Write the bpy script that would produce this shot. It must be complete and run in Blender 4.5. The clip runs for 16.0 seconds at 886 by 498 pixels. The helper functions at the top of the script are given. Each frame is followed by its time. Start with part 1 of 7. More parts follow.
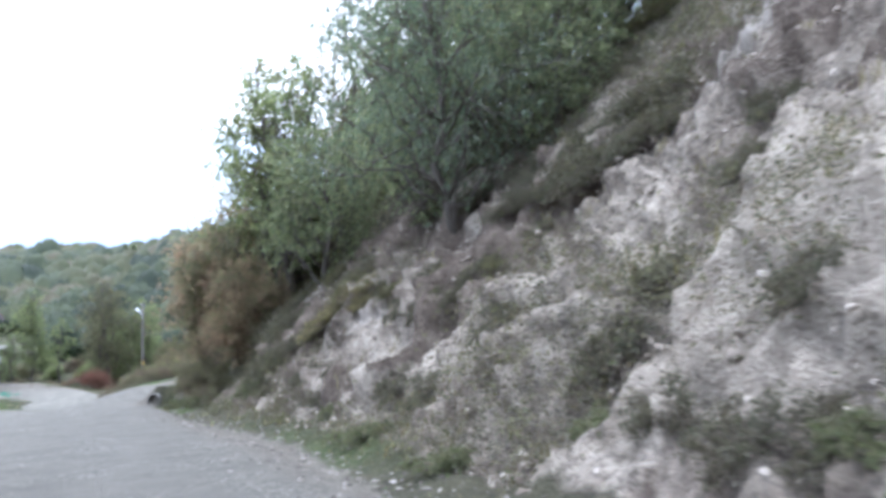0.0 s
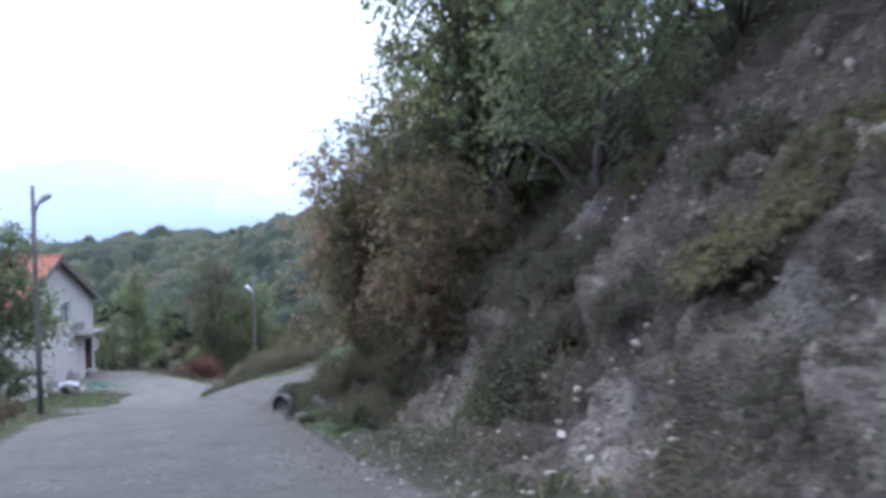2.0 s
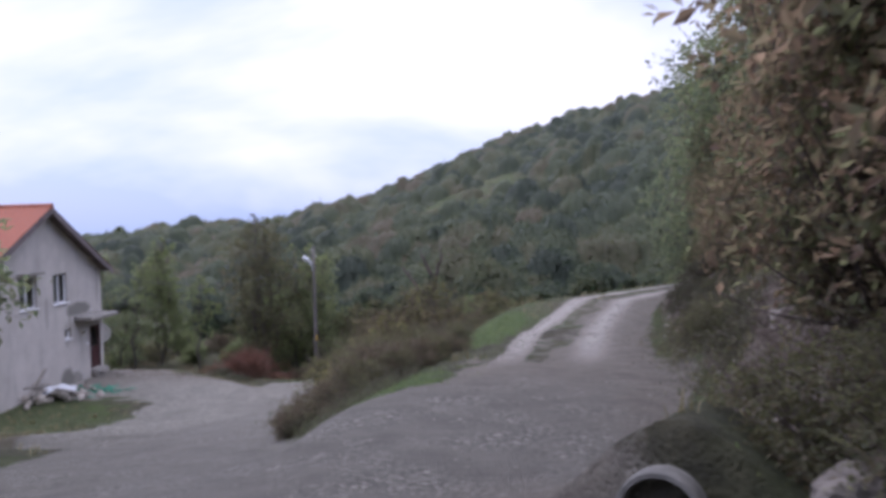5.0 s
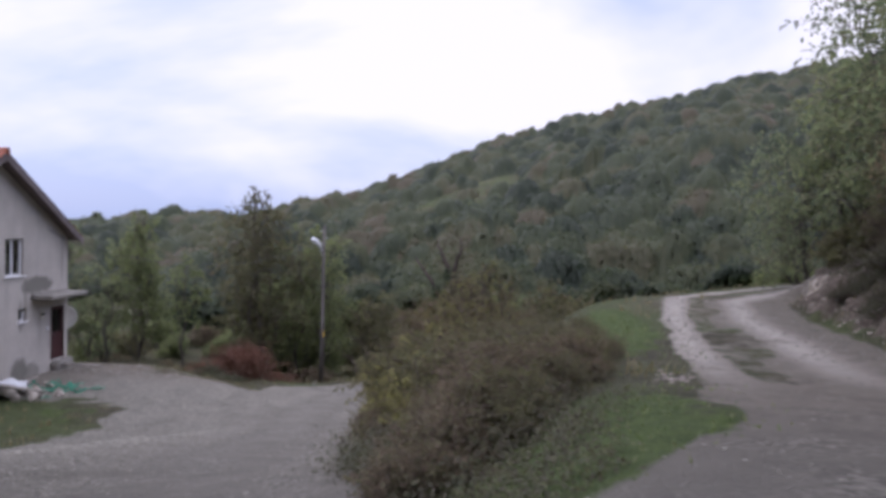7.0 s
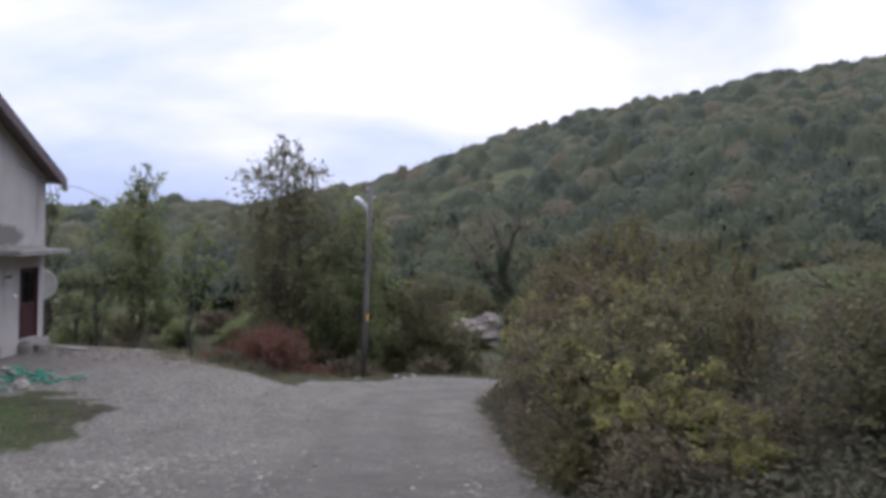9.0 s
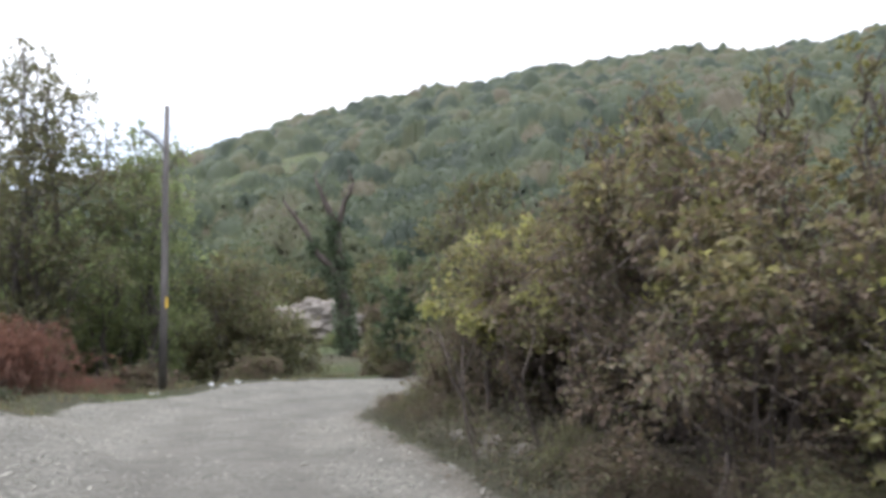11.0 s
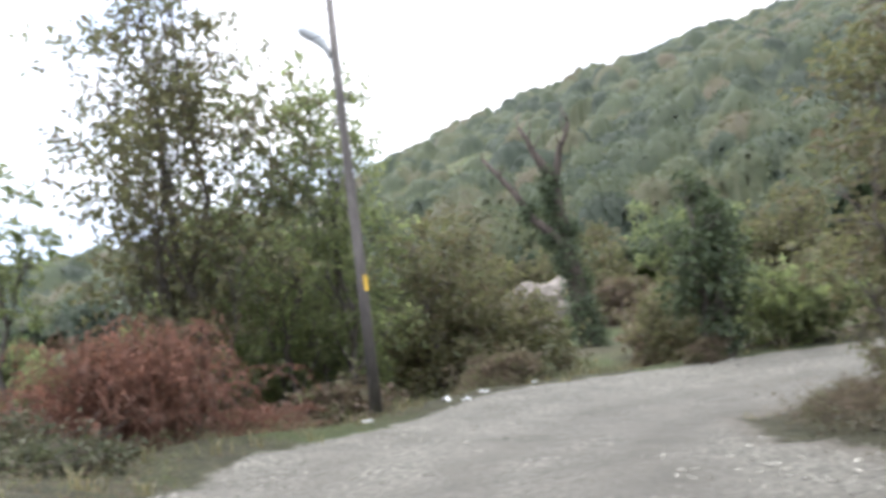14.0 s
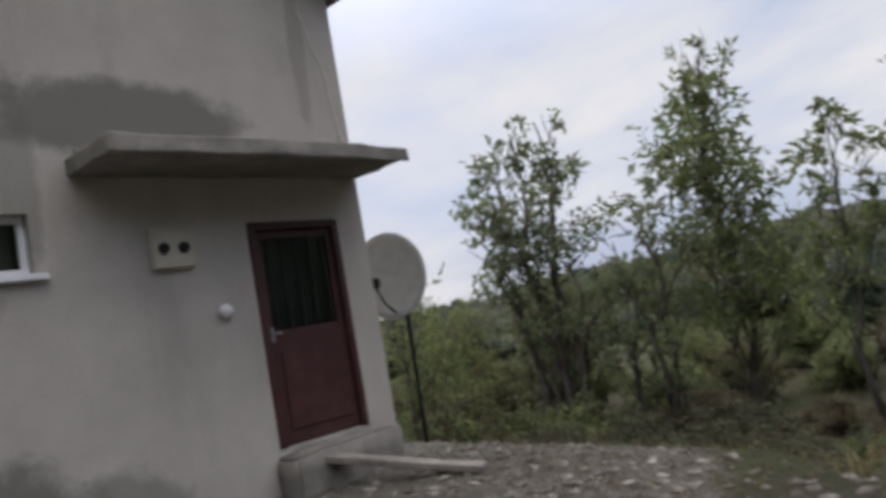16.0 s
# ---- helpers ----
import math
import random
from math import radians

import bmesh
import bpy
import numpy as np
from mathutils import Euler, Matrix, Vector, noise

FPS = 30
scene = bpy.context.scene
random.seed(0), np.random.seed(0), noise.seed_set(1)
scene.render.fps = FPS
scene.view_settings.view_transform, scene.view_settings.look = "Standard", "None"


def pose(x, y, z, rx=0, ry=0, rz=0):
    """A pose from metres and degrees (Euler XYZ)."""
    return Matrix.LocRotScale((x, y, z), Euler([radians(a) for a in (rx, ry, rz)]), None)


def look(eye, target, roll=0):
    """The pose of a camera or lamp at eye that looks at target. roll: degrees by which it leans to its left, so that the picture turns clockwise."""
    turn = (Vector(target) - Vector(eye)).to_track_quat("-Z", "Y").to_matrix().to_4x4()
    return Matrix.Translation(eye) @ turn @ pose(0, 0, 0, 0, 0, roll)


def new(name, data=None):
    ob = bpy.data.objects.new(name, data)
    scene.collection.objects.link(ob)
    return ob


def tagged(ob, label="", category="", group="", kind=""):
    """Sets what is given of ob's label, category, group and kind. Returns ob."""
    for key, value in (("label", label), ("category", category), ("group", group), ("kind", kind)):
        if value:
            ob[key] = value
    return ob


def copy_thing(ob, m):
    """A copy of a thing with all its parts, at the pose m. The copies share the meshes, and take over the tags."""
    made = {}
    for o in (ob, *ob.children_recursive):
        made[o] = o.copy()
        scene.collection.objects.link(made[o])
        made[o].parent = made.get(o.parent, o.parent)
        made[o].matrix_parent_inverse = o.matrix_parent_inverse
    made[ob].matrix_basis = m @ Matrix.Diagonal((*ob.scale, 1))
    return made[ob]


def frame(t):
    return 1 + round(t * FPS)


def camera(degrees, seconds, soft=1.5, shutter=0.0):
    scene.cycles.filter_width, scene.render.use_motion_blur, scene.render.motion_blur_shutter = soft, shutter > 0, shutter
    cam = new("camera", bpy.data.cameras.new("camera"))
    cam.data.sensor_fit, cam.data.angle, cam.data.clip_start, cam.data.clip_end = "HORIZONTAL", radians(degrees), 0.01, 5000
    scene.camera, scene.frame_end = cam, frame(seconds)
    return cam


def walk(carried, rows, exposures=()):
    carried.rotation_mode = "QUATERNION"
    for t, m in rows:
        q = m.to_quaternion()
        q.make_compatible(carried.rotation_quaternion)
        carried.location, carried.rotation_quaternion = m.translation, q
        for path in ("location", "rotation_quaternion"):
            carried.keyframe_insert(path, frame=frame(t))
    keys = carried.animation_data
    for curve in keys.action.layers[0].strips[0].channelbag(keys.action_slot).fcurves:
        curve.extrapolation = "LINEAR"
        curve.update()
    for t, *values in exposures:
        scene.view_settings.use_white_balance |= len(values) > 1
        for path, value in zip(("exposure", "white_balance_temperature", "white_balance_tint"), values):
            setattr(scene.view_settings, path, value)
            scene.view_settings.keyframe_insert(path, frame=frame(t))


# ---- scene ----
cam = camera(58.97, 16.0, soft=3.8, shutter=0.24)
PATH = [
    (0.0, pose(-0.12, 0.00, 0.03, 89.68, -0.11, 0.02)),
    (0.5, pose(-1.23, 2.92, -0.35, 89.18, 0.12, 2.48)),
    (1.0, pose(-2.42, 5.97, -0.84, 88.97, -0.43, 4.29)),
    (1.5, pose(-3.57, 8.67, -1.28, 88.97, 0.25, 5.52)),
    (2.0, pose(-4.85, 11.46, -1.70, 88.59, 1.12, 7.03)),
    (2.5, pose(-6.19, 14.04, -2.22, 88.82, 1.19, 8.31)),
    (3.0, pose(-7.50, 16.66, -2.58, 88.44, 1.60, 9.42)),
    (3.5, pose(-8.81, 19.14, -3.13, 88.52, 1.96, 10.18)),
    (4.0, pose(-10.09, 21.65, -3.61, 88.61, 1.95, 10.12)),
    (4.2, pose(-10.54, 22.61, -3.77, 88.46, 2.03, 10.04)),
    (6.5, pose(-14.89, 30.66, -5.06, 88.35, -0.10, 7.30)),
    (7.0, pose(-15.95, 32.30, -5.39, 88.71, -0.94, 7.80)),
    (7.5, pose(-17.01, 34.00, -5.78, 88.83, -1.99, 8.54)),
    (8.0, pose(-18.12, 35.79, -6.24, 88.85, -2.26, 9.09)),
    (8.5, pose(-19.07, 37.67, -6.65, 88.79, -1.99, 9.24)),
    (9.0, pose(-20.07, 39.68, -7.11, 88.71, -2.00, 7.75)),
    (9.5, pose(-20.91, 41.69, -7.53, 88.73, -1.95, 4.30)),
    (10.0, pose(-21.66, 43.83, -7.86, 88.46, -1.67, 0.23)),
    (10.2, pose(-21.95, 44.68, -7.97, 88.55, -1.75, -1.30)),
    (12.3, pose(-23.28, 52.75, -9.56, 88.44, 1.56, -15.34)),
    (12.5, pose(-23.35, 53.22, -9.64, 88.51, 2.15, -14.94)),
    (13.0, pose(-23.57, 54.31, -9.87, 88.37, 3.49, -11.81)),
    (13.5, pose(-24.06, 55.46, -10.06, 88.69, 4.62, -6.04)),
    (14.0, pose(-24.77, 56.48, -10.18, 89.61, 7.10, 4.04)),
    (14.5, pose(-25.62, 56.96, -10.23, 90.80, 8.72, 15.90)),
    (15.0, pose(-26.60, 57.27, -10.06, 92.20, 9.45, 29.53)),
    (15.5, pose(-27.74, 57.63, -9.88, 93.56, 9.79, 41.60)),
    (15.8, pose(-28.35, 57.66, -9.86, 94.42, 10.01, 48.33)),
    (16.0, pose(-28.61, 57.74, -9.77, 94.65, 9.96, 53.01)),
]
walk(cam, PATH, exposures=[(0.0, 1.34, 5250, 13), (0.6, 0.95, 5150, 13), (1.2, 0.69, 5000, 15), (2.0, 0.62, 5000, 17), (4.2, 0.22, 5250, 28), (6.3, -0.06, 5720, 26), (9.0, 0.0, 5720, 22), (10.2, 0.42, 5850, 14), (12.3, 1.40, 5950, 12), (14.2, 1.20, 5980, 12), (14.9, 0.28, 6250, 11), (15.4, -0.2, 6150, 12), (16.0, -0.38, 6250, 14)])

# ---------------------------------------------------------------- sky and sun
world = bpy.data.worlds.new("overcast_sky")
scene.world = world
world.use_nodes = True
wn, wl = world.node_tree.nodes, world.node_tree.links
wn.clear()


def wnode(kind, **kw):
    n = wn.new(kind)
    for k, v in kw.items():
        n.inputs[k].default_value = v
    return n


w_out, w_bg = wn.new("ShaderNodeOutputWorld"), wn.new("ShaderNodeBackground")
sky = wn.new("ShaderNodeTexSky")
sky.sky_type, sky.sun_disc = "NISHITA", False
SUN_ELEV, SUN_TURN = radians(38), radians(-60)
sky.sun_elevation, sky.sun_rotation, sky.air_density, sky.dust_density = SUN_ELEV, SUN_TURN, 1.2, 2.5
w_co = wn.new("ShaderNodeTexCoord")
w_map = wn.new("ShaderNodeMapping")
w_map.inputs["Scale"].default_value = (1.0, 1.0, 2.6)
w_no = wnode("ShaderNodeTexNoise", Scale=1.7, Detail=5.0, Roughness=0.5, Distortion=0.3)
w_ramp = wn.new("ShaderNodeValToRGB")
w_ramp.color_ramp.elements[0].position, w_ramp.color_ramp.elements[1].position = 0.44, 0.62
w_sky = wn.new("ShaderNodeVectorMath")
w_sky.operation = "SCALE"
w_sky.inputs["Scale"].default_value = 0.12
w_haze = wn.new("ShaderNodeMix")
w_haze.data_type = "RGBA"
w_haze.inputs["Factor"].default_value = 0.8
w_haze.inputs["B"].default_value = (0.54, 0.69, 0.96, 1)
w_cloud = wn.new("ShaderNodeMix")
w_cloud.data_type = "RGBA"
w_cloud.inputs["B"].default_value = (1.10, 1.085, 1.06, 1)
wl.new(w_co.outputs["Generated"], w_map.inputs["Vector"])
wl.new(w_map.outputs["Vector"], w_no.inputs["Vector"])
wl.new(w_no.outputs["Fac"], w_ramp.inputs["Fac"])
wl.new(sky.outputs["Color"], w_sky.inputs[0])
wl.new(w_sky.outputs["Vector"], w_haze.inputs["A"])
wl.new(w_haze.outputs["Result"], w_cloud.inputs["A"])
w_sep = wn.new("ShaderNodeSeparateXYZ")
w_up = wn.new("ShaderNodeMapRange")
w_up.inputs["From Min"].default_value, w_up.inputs["From Max"].default_value = 0.30, 1.0
w_up.inputs["To Min"].default_value, w_up.inputs["To Max"].default_value = 0.96, 2.8
wl.new(w_co.outputs["Generated"], w_sep.inputs[0])
wl.new(w_sep.outputs["Z"], w_up.inputs["Value"])
# the cloud closes towards the zenith
w_lid = wn.new("ShaderNodeMapRange")
w_lid.inputs["From Min"].default_value, w_lid.inputs["From Max"].default_value = 0.35, 0.75
w_most = wn.new("ShaderNodeMath")
w_most.operation = "MAXIMUM"
wl.new(w_sep.outputs["Z"], w_lid.inputs["Value"])
wl.new(w_lid.outputs["Result"], w_most.inputs[0])
wl.new(w_ramp.outputs["Color"], w_most.inputs[1])
wl.new(w_most.outputs["Value"], w_cloud.inputs["Factor"])
wl.new(w_cloud.outputs["Result"], w_bg.inputs["Color"])
wl.new(w_up.outputs["Result"], w_bg.inputs["Strength"])
wl.new(w_bg.outputs["Background"], w_out.inputs["Surface"])

sun = new("sun", bpy.data.lights.new("sun", "SUN"))
sun.data.energy, sun.data.angle, sun.data.color = 0.9, radians(40), (1.0, 0.95, 0.88)
sun.matrix_world = look((0, 0, 0), (math.sin(SUN_TURN) * -math.cos(SUN_ELEV), -math.cos(SUN_TURN) * math.cos(SUN_ELEV), -math.sin(SUN_ELEV)))

# ---------------------------------------------------------------- materials


class Mat:
    """A small node builder round one Principled material."""

    def __init__(self, name, rough=0.9, metal=0.0, spec=0.3):
        self.m = bpy.data.materials.new(name)
        self.m.use_nodes = True
        self.n, self.l = self.m.node_tree.nodes, self.m.node_tree.links
        self.b = self.n["Principled BSDF"]
        self.b.inputs["Roughness"].default_value = rough
        self.b.inputs["Metallic"].default_value = metal
        self.b.inputs["Specular IOR Level"].default_value = spec
        self.co = self.n.new("ShaderNodeTexCoord").outputs["Object"]
        self.geo = self.n.new("ShaderNodeNewGeometry")

    def noise(self, scale, detail=4.0, rough=0.55, dist=0.0, stretch=None, turn=0.0):
        n = self.n.new("ShaderNodeTexNoise")
        n.inputs["Scale"].default_value, n.inputs["Detail"].default_value = scale, detail
        n.inputs["Roughness"].default_value, n.inputs["Distortion"].default_value = rough, dist
        src = self.co
        if stretch:
            m = self.n.new("ShaderNodeMapping")
            m.inputs["Scale"].default_value = stretch
            if turn:
                m.vector_type = "TEXTURE"
                m.inputs["Rotation"].default_value = (0, 0, radians(turn))
            self.l.new(self.co, m.inputs["Vector"])
            src = m.outputs["Vector"]
        self.l.new(src, n.inputs["Vector"])
        return n.outputs["Fac"]

    def cells(self, scale, feature="F1", rand=1.0, out="Distance"):
        n = self.n.new("ShaderNodeTexVoronoi")
        n.feature = feature
        n.inputs["Scale"].default_value, n.inputs["Randomness"].default_value = scale, rand
        self.l.new(self.co, n.inputs["Vector"])
        return n.outputs[out]

    def ramp(self, src, *stops):
        r = self.n.new("ShaderNodeValToRGB")
        e = r.color_ramp.elements
        while len(e) < len(stops):
            e.new(0.5)
        for k, (p, c) in zip(e, stops):
            k.position, k.color = p, (*c, 1) if len(c) == 3 else c
        self.l.new(src, r.inputs["Fac"])
        return r.outputs["Color"]

    def step(self, src, lo, hi):
        r = self.n.new("ShaderNodeMapRange")
        r.interpolation_type = "SMOOTHSTEP"
        r.inputs["From Min"].default_value, r.inputs["From Max"].default_value = lo, hi
        self.l.new(src, r.inputs["Value"])
        return r.outputs["Result"]

    def math(self, op, a, b):
        n = self.n.new("ShaderNodeMath")
        n.operation = op
        for i, v in enumerate((a, b)):
            if isinstance(v, (int, float)):
                n.inputs[i].default_value = v
            else:
                self.l.new(v, n.inputs[i])
        return n.outputs[0]

    def mix(self, fac, a, b, blend="MIX"):
        n = self.n.new("ShaderNodeMix")
        n.data_type, n.blend_type = "RGBA", blend
        for key, v in (("Factor", fac), ("A", a), ("B", b)):
            sock = n.inputs[key] if key == "Factor" else n.inputs[6 if key == "A" else 7]
            if isinstance(v, (int, float)):
                sock.default_value = v
            elif isinstance(v, tuple):
                sock.default_value = (*v, 1)
            else:
                self.l.new(v, sock)
        return n.outputs[2]

    def attr(self, name):
        n = self.n.new("ShaderNodeAttribute")
        n.attribute_name = name
        return n.outputs["Fac"]

    def bump(self, src, strength=0.5, dist=0.05):
        n = self.n.new("ShaderNodeBump")
        n.inputs["Strength"].default_value, n.inputs["Distance"].default_value = strength, dist
        self.l.new(src, n.inputs["Height"])
        self.l.new(n.outputs["Normal"], self.b.inputs["Normal"])
        return n

    def color(self, src):
        if isinstance(src, tuple):
            self.b.inputs["Base Color"].default_value = (*src, 1)
        else:
            self.l.new(src, self.b.inputs["Base Color"])
        return self.m


def plain(name, c, rough=0.7, metal=0.0, vary=0.25, scale=6.0, spec=0.3, bump=0.15):
    """A paint or solid with grain and soft stains."""
    q = Mat(name, rough, metal, spec)
    d = tuple(v * (1 - vary) for v in c)
    e = tuple(min(1, v * (1 + vary * 0.6)) for v in c)
    col = q.ramp(q.noise(scale, 6, 0.65), (0.3, d), (0.7, e))
    col = q.mix(q.step(q.noise(scale * 0.23, 3), 0.5, 0.75), col, tuple(v * (1 - vary * 0.8) for v in c))
    q.bump(q.noise(scale * 12, 4), bump, 0.01)
    return q.color(col)


def leafy(name, *cols, glow=0.25, tint="", among=()):
    """Leaves: one colour for each leaf from a small palette, with light passing through."""
    q = Mat(name, 0.65, 0.0, 0.25)
    rnd = q.attr(tint) if tint else q.geo.outputs["Random Per Island"]
    stops = [((i + 0.5) / len(cols), c) for i, c in enumerate(cols)]
    col = q.ramp(rnd, *stops)
    if among:
        other = q.ramp(rnd, *[((i + 0.5) / len(among), c) for i, c in enumerate(among)])
        col = q.mix(q.step(q.noise(1.15, 4, 0.6), 0.46, 0.56), col, other)
    col = q.mix(q.step(q.noise(0.55, 3), 0.35, 0.7), col, q.mix(0.28, col, (0.06, 0.065, 0.045)))
    q.color(col)
    tr = q.n.new("ShaderNodeBsdfTranslucent")
    mixer = q.n.new("ShaderNodeMixShader")
    mixer.inputs[0].default_value = glow
    q.l.new(q.mix(1.0, col, (1.6, 1.7, 1.4), "MULTIPLY"), tr.inputs["Color"])
    q.l.new(q.b.outputs[0], mixer.inputs[1])
    q.l.new(tr.outputs[0], mixer.inputs[2])
    q.l.new(mixer.outputs[0], q.n["Material Output"].inputs["Surface"])
    return q.m


def ground_material():
    q = Mat("ground_cover", 0.95, 0.0, 0.2)
    # gravel: pale grey limestone chips in grey-brown dust
    chips = q.cells(21, out="Color")
    sep = q.n.new("ShaderNodeSeparateColor")
    q.l.new(chips, sep.inputs[0])
    stone = q.ramp(sep.outputs[0], (0.0, (0.097, 0.091, 0.077)), (0.55, (0.168, 0.158, 0.134)), (0.9, (0.260, 0.245, 0.208)), (1.0, (0.367, 0.346, 0.296)))
    dust = q.ramp(q.noise(1.3, 6, 0.6), (0.3, (0.126, 0.118, 0.100)), (0.7, (0.194, 0.180, 0.152)))
    gravel = q.mix(q.step(q.noise(0.9, 5, 0.6), 0.4, 0.65), dust, stone)
    gravel = q.mix(q.step(q.noise(0.22, 3, 0.5, 0.6), 0.5, 0.75), gravel, q.mix(0.5, gravel, (0.148, 0.139, 0.117)))
    # marl rock: pale limestone breaking out of grey-brown earth
    fall = (1.9, 0.75, 1.6)
    rocky = q.ramp(q.noise(1.25, 10, 0.7, 0.5, fall, 24), (0.28, (0.105, 0.082, 0.063)), (0.40, (0.21, 0.174, 0.138)), (0.50, (0.345, 0.296, 0.241)), (0.68, (0.52, 0.456, 0.378)))
    crumb = q.noise(6.5, 8, 0.75)
    rocky = q.mix(q.step(crumb, 0.36, 0.56), q.mix(0.72, rocky, (0.075, 0.062, 0.053)), rocky)
    clay = q.ramp(q.noise(4.2, 8, 0.72), (0.32, (0.075, 0.058, 0.046)), (0.55, (0.150, 0.120, 0.096)), (0.75, (0.28, 0.238, 0.198)))
    bare = q.math("MULTIPLY", q.math("SUBTRACT", q.attr("bare"), 0.35), -0.30)
    rock = q.mix(q.step(q.math("ADD", q.noise(0.34, 7, 0.66, 0.5, fall, 24), bare), 0.47, 0.55), rocky, clay)
    scree = q.ramp(q.noise(7, 5), (0.3, (0.29, 0.255, 0.22)), (0.7, (0.42, 0.376, 0.33)))
    rock = q.mix(q.step(q.noise(0.26, 3, 0.5, 0.3, fall, 24), 0.62, 0.68), rock, scree)
    pale = q.ramp(q.noise(3.5, 8, 0.72), (0.30, (0.26, 0.215, 0.172)), (0.46, (0.44, 0.380, 0.310)), (0.66, (0.56, 0.492, 0.410)))
    rock = q.mix(q.step(q.math("ADD", q.attr("chalk"), q.math("MULTIPLY", q.math("SUBTRACT", q.noise(1.1, 6, 0.65), 0.5), 1.6)), 0.4, 0.7), rock, pale)
    # earth with dry grass
    dry = q.ramp(q.noise(3.2, 7, 0.7), (0.3, (0.045, 0.042, 0.030)), (0.55, (0.078, 0.073, 0.045)), (0.75, (0.12, 0.11, 0.07)))
    lush = q.ramp(q.noise(4.5, 7, 0.7), (0.3, (0.044, 0.066, 0.020)), (0.7, (0.092, 0.128, 0.036)))
    edge = q.math("MULTIPLY", q.math("SUBTRACT", q.noise(1.6, 6, 0.7), 0.5), 0.9)
    a_grass = q.step(q.math("ADD", q.attr("grass"), edge), 0.4, 0.62)
    a_rock = q.step(q.math("ADD", q.attr("rock"), edge), 0.36, 0.62)
    a_grav = q.step(q.math("ADD", q.attr("gravel"), edge), 0.36, 0.62)
    dry = q.mix(q.step(q.noise(0.16, 5, 0.6, 0.4), 0.42, 0.6), dry, q.mix(0.55, dry, lush))
    dry = q.mix(q.step(q.noise(0.07, 6, 0.65, 0.5), 0.52, 0.66), dry, q.mix(0.5, dry, (0.12, 0.098, 0.066)))
    col = q.mix(a_grass, dry, lush)
    col = q.mix(a_rock, col, rock)
    soil = q.ramp(q.noise(2.2, 7, 0.7), (0.3, (0.107, 0.091, 0.071)), (0.7, (0.214, 0.187, 0.151)))
    fresh = q.ramp(sep.outputs[1], (0.0, (0.173, 0.162, 0.136)), (0.5, (0.296, 0.279, 0.236)), (1.0, (0.459, 0.434, 0.372)))
    gravel = q.mix(q.math("MULTIPLY", q.attr("fresh"), q.step(q.noise(0.7, 5, 0.65), 0.25, 0.6)), gravel, fresh)
    gravel = q.mix(q.math("MULTIPLY", q.attr("worn"), 0.6), gravel, q.mix(0.35, dust, (0.143, 0.134, 0.113)))
    gravel = q.mix(q.math("MULTIPLY", q.attr("soil"), 0.8), gravel, soil)
    chalk = q.ramp(q.noise(5.5, 7, 0.7), (0.3, (0.31, 0.280, 0.243)), (0.7, (0.46, 0.420, 0.372)))
    gravel = q.mix(q.math("MULTIPLY", q.attr("rut"), q.step(q.noise(0.8, 5, 0.6), 0.2, 0.45)), gravel, chalk)
    col = q.mix(a_grav, col, gravel)
    h = q.math("ADD", q.math("MULTIPLY", q.cells(21), -0.8), q.noise(9, 8, 0.75))
    q.bump(q.math("ADD", h, q.math("MULTIPLY", q.noise(2.6, 9, 0.8), 1.6)), 1.0, 0.09)
    return q.color(col)


def stone_material(name, lo, mid, hi):
    q = Mat(name, 0.92, 0.0, 0.2)
    rnd = q.geo.outputs["Random Per Island"]
    col = q.ramp(rnd, (0.0, lo), (0.5, mid), (1.0, hi))
    col = q.mix(q.step(q.noise(6, 6, 0.7), 0.42, 0.62), col, q.mix(0.5, col, lo))
    q.bump(q.noise(18, 6, 0.7), 0.6, 0.03)
    return q.color(col)


def bark_material(name, a, b):
    q = Mat(name, 0.95, 0.0, 0.15)
    col = q.ramp(q.noise(7, 7, 0.7, 0.5, (1, 1, 0.25)), (0.35, a), (0.65, b))
    q.bump(q.noise(16, 5, 0.7, 0.3, (1, 1, 0.2)), 0.8, 0.03)
    return q.color(col)


